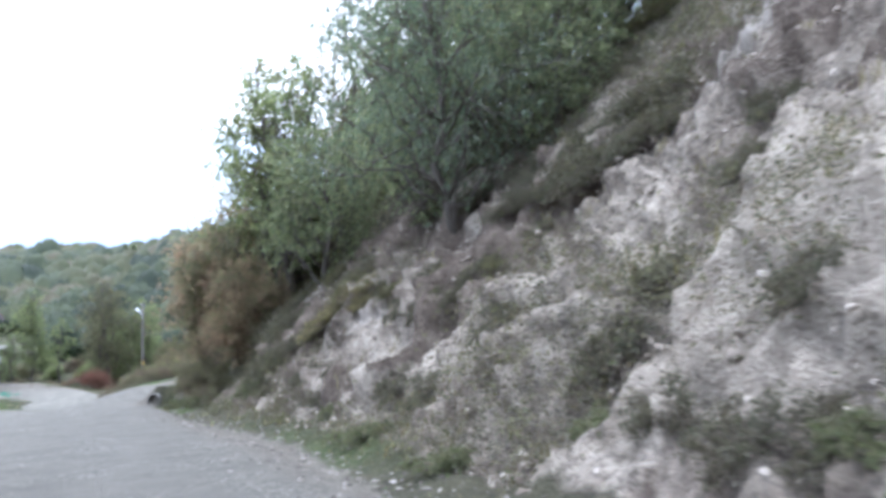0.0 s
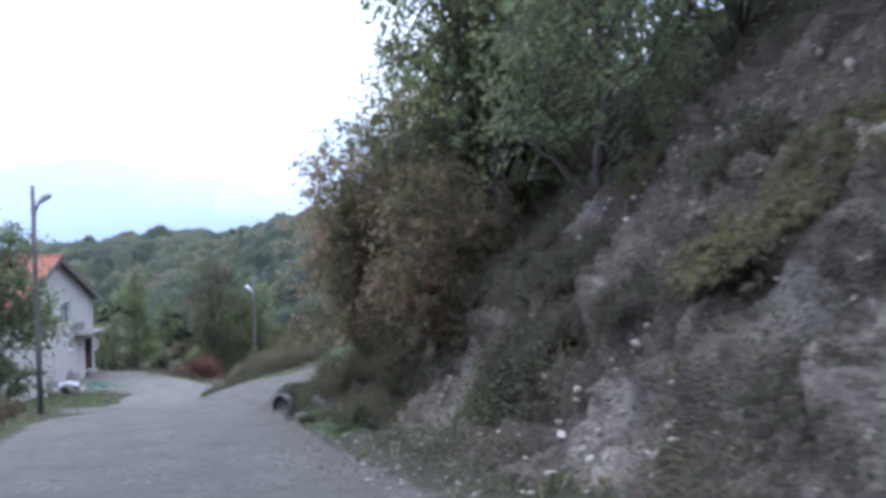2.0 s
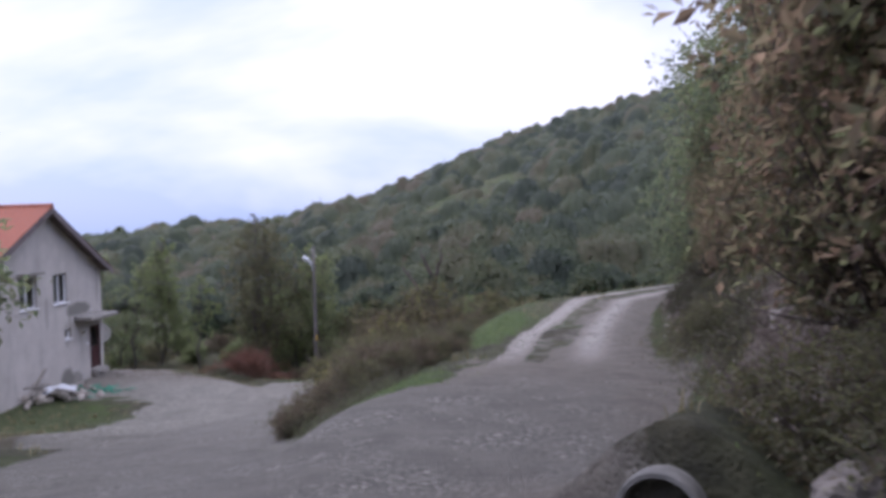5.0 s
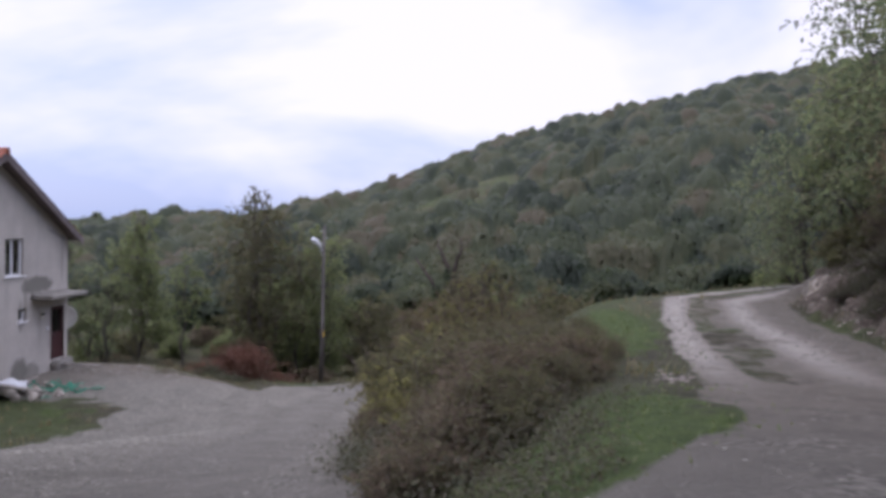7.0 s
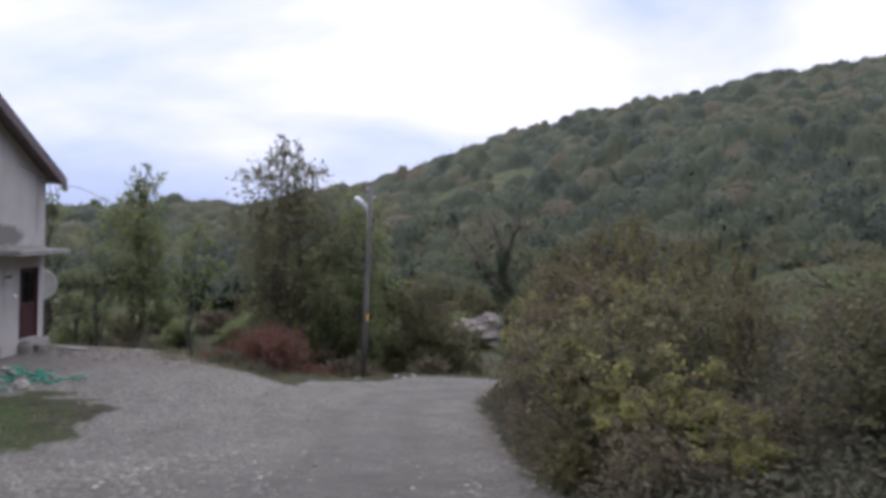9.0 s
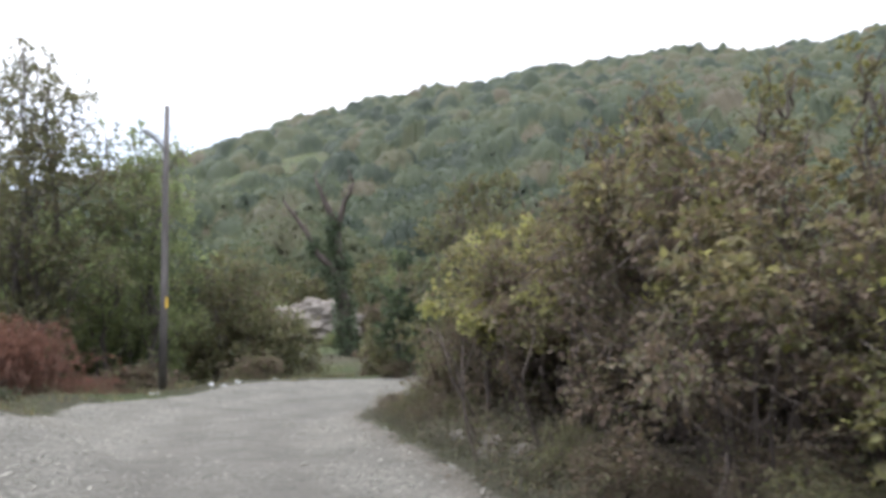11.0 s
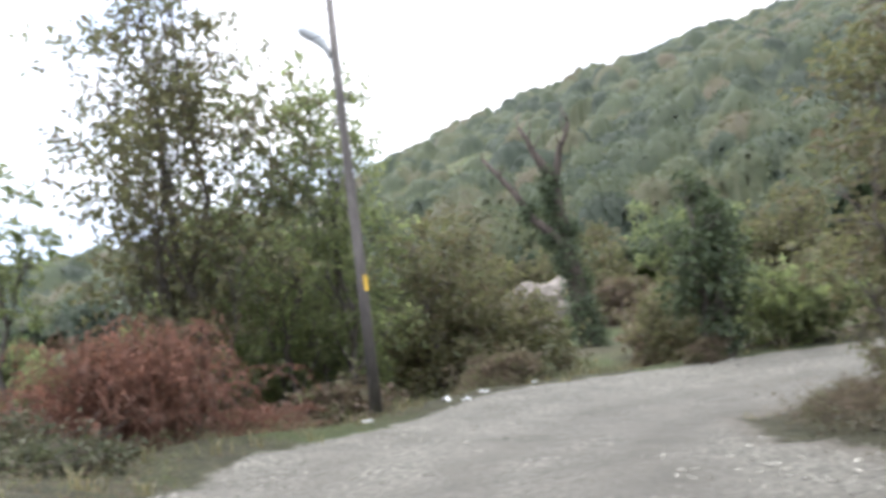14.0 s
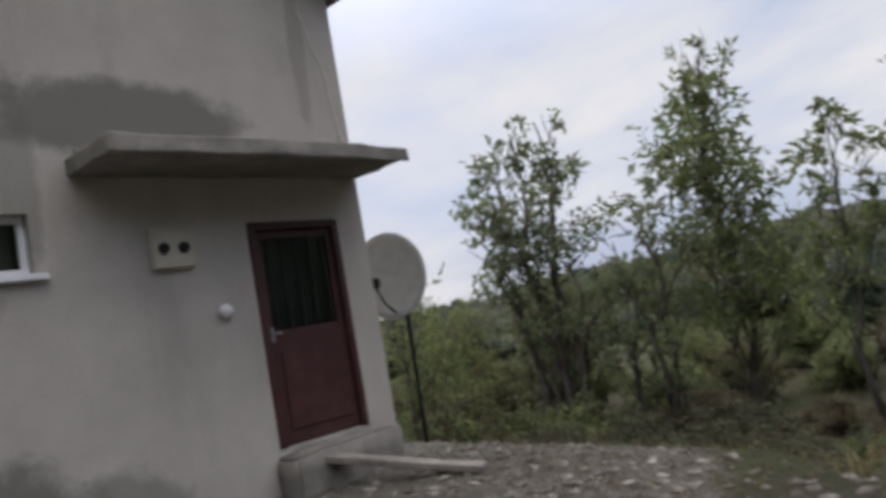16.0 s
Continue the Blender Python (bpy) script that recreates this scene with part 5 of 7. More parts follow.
# thicket round the bend
olive = plant(shrub("roadside_bush", 41, 4.4, 3.4, 3.4, 4200, 0.095, M_LEAF_OLIVE, "olive-green roadside bush with small leaves", 18, 30), -25.0, 77.5)
brown = plant(shrub("roadside_bush", 42, 4.2, 3.2, 2.2, 4000, 0.085, M_LEAF_BROWN, "brownish roadside bush losing its leaves", 16, 40), -28.6, 73.0)
green = plant(shrub("roadside_bush", 43, 4.6, 3.6, 3.0, 4400, 0.095, M_LEAF_GREEN, "dense green bush beside the road", 18, 30), -30.5, 76.5)
for src, x, y, turn, sc in ((olive, -26.4, 80.5, 40, 1.15), (brown, -25.6, 74.6, 70, 0.7), (brown, -24.9, 73.2, 10, 0.5), (brown, -20.6, 74.0, 10, 0.35), (green, -18.2, 76.0, 10, 0.9), (olive, -20.4, 76.6, 50, 0.7), (olive, -15.0, 77.5, 50, 0.9), (olive, -25.0, 96.5, 20, 1.3), (brown, -27.6, 95.0, 120, 1.4), (green, -26.0, 92.6, 220, 0.8), (brown, -22.2, 93.5, 10, 1.0), (green, -22.6, 88.0, 70, 0.4), (olive, -24.6, 89.0, 170, 0.45), (green, -28.6, 84, 30, 1.3),
                             (brown, -18.6, 89.5, 0, 0.9), (green, -15.9, 93.8, 30, 1.15), (olive, -12.5, 95.5, 70, 1.0), (brown, -19.8, 93.0, 140, 1.3), (olive, -20.5, 98.0, 170, 1.6), (green, -34.0, 73.5, 10, 0.5),
                             (brown, -35.0, 71.5, 60, 0.8), (green, -37.2, 71.8, 100, 0.45), (green, -41.0, 69.4, 200, 0.85), (olive, -43.6, 68.2, 20, 0.9), (green, -39.0, 67.6, 150, 0.75), (green, -33.6, 68.4, 220, 0.5), (green, -37.6, 66.4, 100, 0.6), (brown, -20.6, 79.4, 50, 1.1), (brown, -19.4, 80.8, 150, 1.0),
                             (green, -44.0, 77.0, 20, 0.7), (brown, -41.6, 75.6, 20, 0.7), (green, -42.8, 83.0, 70, 0.8), (brown, -40.0, 84.6, 190, 0.85), (green, -45.4, 81.6, 250, 0.65), (olive, -37.6, 85.4, 10, 0.85), (brown, -38.8, 76.2, 120, 0.5), (brown, -36.4, 75.2, 220, 0.6), (green, -46.8, 76.0, 70, 0.8), (olive, -42.4, 79.0, 170, 0.7), (brown, -33.6, 70.6, 220, 0.5), (olive, -48.5, 74.0, 70, 0.8), (green, -52.5, 69.0, 170, 1.0), (green, -47.0, 83.0, 200, 0.8), (olive, -55.5, 78.0, 30, 1.0), (green, -40.5, 81.0, 120, 0.7), (green, -46.0, 66.5, 20, 1.0), (green, -39.6, 65.6, 33, 0.7), (olive, -33.0, 82.0, 30, 1.0), (green, -38, 83, 80, 0.7), (olive, -8.0, 97.5, 0, 1.2), (brown, -9.6, 67.6, 0, 0.8), (olive, -11.8, 67.2, 60, 0.6), (brown, -7.0, 68.6, 90, 0.9), (olive, -13.6, 68.6, 150, 0.7), (green, -5.2, 68.4, 200, 0.8), (brown, -12.6, 70.4, 150, 0.9), (green, -3, 101, 0, 1.4)):
    again(src, x, y, turn, sc)
plant(tree("ivy_tree", 44, 4.2, 2.3, 0.12, 5000, 0.075, M_LEAF_IVY, "dark leaning tree wrapped in ivy by the road", 26, 0.04, lean=(-0.3, 0.2), shape="spire", stems=2), -20.4, 74.3)
# mound between the road and the side track
bank = shrub("thicket", 51, 4.6, 3.8, 2.5, 8200, 0.046, M_LEAF_BROWN, "dense brownish thicket on the bank beside the road", 24, 110)
bank2 = shrub("thicket", 52, 4.6, 4.0, 2.7, 8200, 0.046, M_LEAF_OLIVE, "dense olive thicket with some yellowing leaves", 24, 90)
yel = shrub("thicket", 53, 4.0, 3.6, 2.8, 7200, 0.048, M_LEAF_YELLOW, "tall thicket with yellow-green leaves above the road", 22, 90)
TALL = {"a": (bank, 2.5), "b": (bank2, 2.7), "y": (yel, 2.8), "o": (olive, 3.4), "g": (green, 3.0), "n": (brown, 2.2)}
used = set()


def crown_to(kind, x, y, turn, top):
    """A bush whose crown reaches the given level."""
    src, tall = TALL[kind]
    sc = max(0.28, (top - surf(x, y)) / (tall * 0.97))
    if kind in "aby" and kind not in used:
        used.add(kind)
        return plant(src, x, y, turn, sc)
    return again(src, x, y, turn, sc)


for row in (("a", -16.7, 41.4, 0, -7.0), ("b", -16.2, 43.4, 50, -6.75), ("a", -17.3, 43.6, 90, -7.5), ("b", -17.2, 46.0, 200, -6.85), ("y", -18.5, 47.2, 20, -8.2), ("a", -15.8, 46.6, 140, -7.1), ("b", -18.6, 49.8, 33, -7.25), ("a", -16.4, 49.6, 10, -7.5),
            ("b", -17.4, 52.4, 250, -7.3), ("y", -18.2, 52.2, 120, -8.2), ("a", -17.8, 54.8, 300, -7.9), ("b", -16.4, 55.4, 60, -7.8), ("a", -18.3, 57.0, 15, -8.4), ("y", -17.9, 58.2, 77, -7.7), ("b", -18.5, 60.4, 10, -8.0), 
            ("a", -19.5, 62.2, 0, -9.6), ("a", -17.6, 62.4, 30, -8.0), ("b", -16.2, 59.0, 0, -8.0), ("b", -19.3, 64.6, 40, -10.2), ("n", -19.4, 66.8, 40, -11.3), ("b", -17.6, 66.0, 0, -8.6), ("o", -15.4, 64.6, 0, -7.4), ("b", -17.0, 68.4, 60, -10.2), ("o", -14.0, 69.5, 60, -9.0),
            ("a", -17.4, 40.6, 60, -7.6), ("a", -16.4, 42.0, 20, -6.65), ("b", -15.9, 44.9, 20, -6.65), ("a", -16.2, 42.9, 200, -6.6), ("n", -15.9, 43.8, 20, -6.6), ("b", -15.8, 42.3, 300, -6.8), ("a", -15.5, 43.2, 100, -6.8), ("b", -15.35, 44.2, 50, -6.85), ("a", -15.2, 45.6, 150, -6.85), ("b", -15.3, 47.2, 250, -6.95), ("a", -15.9, 48.4, 320, -7.25), ("a", -17.0, 40.5, 45, -7.1), ("b", -16.4, 41.3, 135, -6.75), ("a", -17.3, 40.0, 205, -7.5), ("a", -16.9, 42.4, 245, -7.2), ("n", -17.6, 41.0, 15, -7.75), ("b", -17.3, 41.6, 15, -7.7), ("a", -17.0, 45.0, 75, -7.0)):
    crown_to(*row)
plant(tree("bank_tree", 61, 6.2, 3.4, 0.10, 8000, 0.065, M_LEAF_OLIVE, "grey-olive tree rising from the thicket", 44, 0.05, shape="spire", stems=3), -19.75, 66.0)


def hedge_arch(seed, label):
    """Tall canes from a hollow foot that arch out over the verge (towards -x): brown leaves low, yellow ones on top."""
    rng = np.random.default_rng(seed)
    root = tagged(new("hedge_bush"), label, "bush")
    low, top, foot, runs = [], [], [], []
    for k in range(30):
        x = rng.uniform(-0.95, 0.9)
        low.append((np.array([x, rng.uniform(-1.1, 1.1), rng.uniform(0.5, 2.45) + 0.1 * x]), rng.uniform(0.24, 0.46, 3) * np.array([1, 1, 0.7])))
    for k in range(9):
        x = rng.uniform(-1.15, 0.6)
        top.append((np.array([x, rng.uniform(-1.1, 1.1), rng.uniform(2.25, 2.85) + 0.15 * x]), rng.uniform(0.24, 0.44, 3) * np.array([1, 1, 0.6])))
    for k in range(10):
        foot.append((np.array([rng.uniform(-0.2, 1.0), rng.uniform(-1.2, 1.2), rng.uniform(0.2, 1.0)]), rng.uniform(0.2, 0.42, 3)))
    for c, r in low + top:
        base = np.array([rng.uniform(-0.1, 1.0), c[1] * 0.6 + rng.normal(0, 0.4), -0.15])
        knee = np.array([base[0] * 0.7 + c[0] * 0.3 + rng.normal(0, 0.2), (base[1] + c[1]) / 2 + rng.normal(0, 0.25), c[2] * rng.uniform(0.45, 0.75)])
        t = np.linspace(0, 1, 8)[:, None]
        line = base * (1 - t) ** 2 + 2 * knee * t * (1 - t) + (c + rng.normal(0, 0.2, 3)) * t * t + rng.normal(0, 0.035, (8, 3)) * t
        runs.append((line, list(np.linspace(rng.uniform(0.006, 0.018), 0.004, 8))))
        for _ in range(6):
            i = rng.integers(2, 8)
            e = line[i] + np.array([rng.normal(-0.1, 0.35), rng.normal(0, 0.4), rng.normal(-0.15, 0.35)])
            runs.append((limb(rng, line[i], e, 0.22, 5), [0.005, 0.004, 0.004, 0.003, 0.002]))
    for name, clumps, n, mat, size in (("lower_foliage", low, 5600, M_LEAF_BROWN, 0.036), ("upper_foliage", top, 1700, M_LEAF_GOLD, 0.042), ("dead_undergrowth", foot, 1500, M_LEAF_BROWN, 0.036)):
        v, f, a, b = shoots(rng, clumps, n, size, 8, 0.6, 0.3, 0.1)
        for i in range(0, len(a), 3):
            runs.append(([a[i], (a[i] + b[i]) / 2, b[i]], [0.005, 0.004, 0.003]))
        fill(name, v, f, mat, parent=root)
    tubes("cane_tangle", runs, M_TWIG, root, 4)["kind"] = "stuff"
    return root


arch_a = plant(hedge_arch(63, "tall hedge bush arching over the verge with yellow leaves on top"), -19.7, 59.9, 10)
arch_b = plant(hedge_arch(64, "arching hedge bush, yellow above and brown below, hollow underneath"), -19.4, 58.4, -12)
for src, x, y, turn, sc in ((arch_a, -18.9, 56.9, -8, 1.15), (arch_b, -19.8, 61.4, 14, 0.95), (arch_a, -19.1, 55.3, 12, 1.2), (arch_b, -18.4, 58.0, 5, 1.15), (arch_a, -18.6, 60.6, 20, 1.1), (arch_b, -19.6, 53.6, -10, 0.9)):
    again(src, x, y, turn, sc)
sapling = tree("hedge_sapling", 65, 4.4, 1.7, 0.03, 1500, 0.05, M_LEAF_YELLOW, "thin sapling with sparse yellow-green leaves rising from the hedge", 22, 0.3, shape="spire", stems=2, bark=M_TWIG)
for k, (x, y, turn, top) in enumerate(((-18.7, 57.6, 0, -6.6), (-18.2, 55.6, 70, -6.75), (-18.6, 53.6, 140, -7.0), (-18.2, 51.3, 200, -7.1), (-19.0, 59.3, 250, -6.9), (-18.0, 59.0, 30, -6.4), (-17.6, 53.0, 300, -6.9), (-17.8, 49.2, 110, -7.1), (-17.6, 61.0, 160, -6.9))):
    sc = (top - surf(x, y)) / 4.3
    if k:
        again(sapling, x, y, turn, sc)
    else:
        plant(sapling, x, y, turn, sc)
for x, y, turn, sc, k in ((-21.0, 61.0, 0, 0.27, "a"), (-21.2, 62.3, 60, 0.3, "b"), (-21.3, 63.7, 140, 0.28, "a"), (-21.2, 65.1, 220, 0.3, "a"), (-20.9, 66.3, 300, 0.26, "b"), (-20.6, 62.9, 90, 0.36, "a"), (-20.6, 64.4, 180, 0.36, "b"), (-20.5, 60.7, 20, 0.26, "b"), (-19.9, 52.4, 30, 0.36, "b"), (-20.0, 54.4, 130, 0.36, "a"), (-19.7, 50.8, 230, 0.36, "a"), (-19.5, 49.4, 330, 0.36, "b"), (-20.2, 56.2, 70, 0.3, "b"), (-18.6, 46.6, 0, 0.5, "a"), (-19.2, 49.0, 40, 0.5, "b"), (-19.4, 53.0, 90, 0.35, "a"), (-19.9, 61.8, 110, 0.5, "a"), (-20.1, 63.2, 10, 0.45, "b"), (-19.6, 65.6, 50, 0.45, "b"), ):
    again(TALL[k][0], x, y, turn, sc)
again(yel, -18.9, 50.9, 90, 0.75)


def climber(seed, canes, leaves):
    """Long canes that rise through the hedge and arch out of its top, with large leaves in bunches."""
    rng = np.random.default_rng(seed)
    root = tagged(new("climber"), "yellow-leaved climber arching out over the brownish hedge", "climber")
    runs, pts, out = [], [], []
    for k in range(canes):
        a = rng.uniform(0, 6.283)
        far, top = rng.uniform(0.08, 0.5), rng.uniform(0.5, 1.0)
        way = np.array([math.cos(a), math.sin(a), 0.0])
        u = np.linspace(0, 1, 9)[:, None]
        line = way * far * u ** 2.2 + np.array([0, 0, top]) * (np.sin(u * 2.05) / np.sin(1.57)) + rng.normal(0, 0.03, (9, 3)) * u
        runs.append((list(line), list(np.linspace(0.006, 0.002, 9))))
        for j in range(leaves):
            s = rng.uniform(0.4, 1.0) * 8
            i = min(int(s), 7)
            spot = line[i] + (line[i + 1] - line[i]) * (s - i)
            n = int(rng.integers(4, 12))
            pts.append(spot + rng.normal(0, 0.026, (n, 3)))
            out.append(rng.normal(0, 1, (n, 3)) + np.array([0, 0, 0.8]))
    tubes("cane_tangle", runs, M_TWIG, root, 5)["kind"] = "stuff"
    v, f = leaf_arrays(rng, np.concatenate(pts), np.concatenate(out), 0.017, slim=0.62)
    fill("foliage", v, f, M_LEAF_LIME, parent=root)
    return root


climb = None
for x, y, top, turn in ((-20.3, 60.0, -8.5, 0), (-20.0, 59.3, -8.6, 70), (-19.6, 60.9, -8.2, 160), (-19.4, 58.2, -8.3, 220), (-20.0, 61.5, -8.7, 20), (-19.0, 56.8, -8.3, 300), (-19.1, 54.4, -8.1, 110), (-19.2, 51.0, -7.9, 20), (-18.8, 52.6, -7.5, 250),
                        (-19.5, 49.4, -8.2, 130), (-18.8, 46.8, -8.0, 10), (-19.2, 47.7, -8.2, 95), (-18.5, 45.9, -8.3, 40)):
    reach = max(0.7, (top - surf(x, y)) / 1.0)
    if climb is None:
        climb = climber(91, 13, 26)
        plant(climb, x, y, turn, reach)
    else:
        again(climb, x, y, turn, reach)
again(yel, -19.2, 48.9, 190, 0.5)


def boulder(seed, size):
    bm = bmesh.new()
    bmesh.ops.create_icosphere(bm, subdivisions=4, radius=1)
    o = Vector((seed * 3.1, seed, 0))
    for v in bm.verts:
        v.co *= 1 + 0.32 * noise.noise(v.co * 1.5 + o) + 0.14 * noise.noise(v.co * 4 + o) + 0.07 * noise.noise(v.co * 11 + o)
        v.co = Vector((v.co.x * 1.2, v.co.y * 0.9, v.co.z * 0.7)) * size
    return tagged(part("boulder", bm, M_ROCK), "rough pale limestone boulder at the bank's foot", "rock")


for k, (x, y, size) in enumerate(((-20.85, 59.1, 0.17), (-20.55, 58.5, 0.19), (-20.8, 60.2, 0.12), (-20.3, 57.7, 0.17), (-20.45, 59.3, 0.14), (-20.7, 58.0, 0.12), (-10.4, 31.0, 0.28), (-10.0, 31.8, 0.34), (-10.1, 30.3, 0.2), (-10.9, 30.5, 0.16), (-9.3, 31.2, 0.22), (-9.6, 30.4, 0.24), (-9.3, 30.7, 0.3), (-9.9, 30.7, 0.18), (-9.2, 30.2, 0.16), (-9.6, 30.9, 0.26), (-10.0, 30.2, 0.12))):
    b = boulder(k + 1, size)
    b.matrix_basis = pose(x, y, surf(x, y) + size * 0.15, 0, 0, k * 67)
# leaning grey sticks in the thicket
rng = np.random.default_rng(8)
for k, (x, y, dx, dy, up) in enumerate(((-20.6, 58.6, -0.9, -0.6, 1.7), (-20.8, 57.6, -0.5, 0.8, 1.5), (-20.4, 59.8, -0.7, 0.5, 1.6), (-20.2, 56.8, -0.8, -0.2, 1.9))):
    base = np.array([x, y, surf(x, y)])
    tagged(tubes("bare_branch", [(limb(rng, base - (0, 0, 0.2), base + (dx, dy, up), 0.05, 7), list(np.linspace(0.018, 0.006, 7))), (limb(rng, base + np.array((dx, dy, up)) * 0.5, base + (dx * 0.2, dy + 0.5, up * 0.9), 0.08, 5), list(np.linspace(0.011, 0.004, 5)))], M_TWIG), "bare grey branch leaning out of the thicket", "branch")

# cut slope: big brown bush at its end, trees and shrubs above
big_brown = plant(shrub("hazel_thicket", 71, 5.6, 5.2, 6.6, 22000, 0.068, M_LEAF_HAZEL, "tall dark brownish thicket at the end of the rock bank", 38, 130), -8.1, 30.3)
again(big_brown, -7.0, 34.4, 130, 0.9)
again(big_brown, -6.6, 26.6, 220, 0.62)
again(big_brown, -8.6, 32.2, 320, 0.8)
again(big_brown, -8.9, 33.0, 60, 0.9)
again(big_brown, -6.6, 46.4, 100, 0.85)
again(big_brown, -6.2, 52.0, 200, 0.8)
again(big_brown, -7.0, 41.4, 20, 0.8)
again(big_brown, -7.7, 46.2, 250, 0.6)
again(big_brown, -7.2, 50.0, 70, 0.6)
again(bank2, -9.9, 30.6, 140, 0.45)
again(bank, -8.4, 27.4, 40, 0.4)
again(bank, -8.9, 29.2, 20, 0.5)
again(bank2, -10.1, 31.9, 0, 0.55)
for src, x, y, turn, sc in ((bank2, -8.5, 30.0, 0, 0.6), (bank, -8.0, 28.6, 90, 0.55), (bank2, -7.7, 27.4, 30, 0.42), (bank, -7.9, 26.4, 130, 0.34), (bank2, -8.8, 29.0, 190, 0.5), (bank, -9.0, 33.6, 200, 0.7), (bank, -7.6, 39.8, 0, 0.5), (bank2, -9.6, 41.2, 60, 0.42), (bank, -7.4, 45.6, 150, 0.65), (bank, -7.0, 48.6, 10, 0.65), (bank2, -6.6, 52.0, 250, 0.7), (bank, -6.3, 55.4, 80, 0.65), (bank2, -8.6, 36.8, 300, 0.6)):
    again(src, x, y, turn, sc)
pine = plant(tree("pine_tree", 79, 6.4, 6.4, 0.12, 11000, 0.085, M_LEAF_PINE, "dark leaning pine on the rock bank", 40, 0.2, lean=(-0.8, 0.5), slim=0.22), 0.15, 16.7)
slope_a = plant(tree("slope_tree", 72, 8.6, 5.4, 0.16, 7000, 0.095, M_LEAF_GREEN, "leafy green tree on the bank above the road", 28, 0.12, stems=2), -5.2, 28.4)
slope_b = plant(tree("slope_tree", 73, 9.4, 5.2, 0.17, 6000, 0.095, M_LEAF_OLIVE, "olive-green tree with thin crown on the bank", 28, 0.15, shape="tall", stems=3), -6.2, 31.6)
slope_d = plant(tree("slope_tree", 74, 6.6, 5.6, 0.15, 6500, 0.085, M_LEAF_DARK, "dark green spreading tree on the rock bank", 26, 0.12), -0.4, 22.6)
for src, x, y, turn, sc in ((slope_d, 2.6, 24.8, 70, 1.1), (slope_a, -1.6, 27.0, 120, 0.95), (slope_b, -2.6, 32.5, 20, 1.0), (slope_d, 4.6, 20.8, 200, 1.1), (slope_a, 2.2, 30.5, 60, 1.1), (slope_d, 9.2, 20.0, 10, 1.3), (slope_b, 6.5, 27, 0, 1.2),
                             (slope_d, -4.6, 39.6, 30, 1.0), (slope_a, -5.2, 44.2, 200, 0.85), (slope_d, -5.2, 40.6, 100, 0.9), (slope_d, -6.0, 45.8, 10, 1.05), (slope_d, -5.0, 50.4, 60, 0.9), (slope_a, -6.0, 42.6, 60, 0.7), (slope_b, -5.6, 48.8, 10, 1.0), (slope_a, -6.4, 52, 170, 0.95), (slope_d, -4.5, 57, 0, 1.0), (slope_d, 13.5, 14, 0, 1.2),
                             (slope_a, -2.5, 43, 0, 1.2), (slope_b, -2.0, 50, 80, 1.2), (slope_d, 9, 33, 0, 1.4), (slope_a, 12, 26, 0, 1.3), (slope_d, 15, 5, 0, 1.1), (slope_a, 17, -4, 0, 1.2), (slope_d, -3.8, 24.9, 300, 0.75), (slope_b, -4.2, 36.5, 100, 1.0), (slope_d, 1.6, 17.6, 40, 0.75), (slope_d, 3.4, 18.6, 140, 0.85), (slope_d, -0.6, 19.6, 250, 0.6), (slope_b, 0.8, 20.6, 250, 0.8), (slope_d, 5.4, 17.0, 90, 0.8), (slope_d, 2.2, 15.9, 190, 0.5), (slope_a, -8.6, 31.8, 200, 0.9), (slope_b, -6.0, 29.6, 100, 1.0),
                             (slope_d, -6.0, 50.6, 250, 1.1), (slope_d, -5.5, 57.4, 25, 1.2), (slope_a, -5.8, 61.6, 215, 0.85), (slope_d, -6.4, 63.5, 125, 0.9), (slope_b, -6.8, 54.2, 300, 0.55)):
    again(src, x, y, turn, sc)
bush_s = plant(shrub("slope_bush", 75, 2.6, 2.2, 0.9, 2200, 0.055, M_LEAF_OLIVE, "low olive bush growing on the rock bank", 14, 30), -2.2, 18.6, 0, 0.5)
bush_d = plant(shrub("slope_bush", 76, 3.0, 2.4, 0.8, 2400, 0.05, M_LEAF_SCRUB, "low brown scrub clinging to the rock bank", 16, 60), -0.2, 19.6, 0, 0.6)
bush_g = plant(shrub("slope_bush", 77, 2.2, 1.4, 0.5, 1900, 0.045, M_LEAF_WEED, "low green weeds at the foot of the rock bank", 14, 14), -1.2, 11.0, 0, 0.55)
bush_y = plant(shrub("slope_bush", 78, 2.4, 1.8, 0.5, 2000, 0.045, M_LEAF_GOLD, "low yellow-green growth on the rock bank", 14, 14), -2.9, 18.9, 0, 0.7)
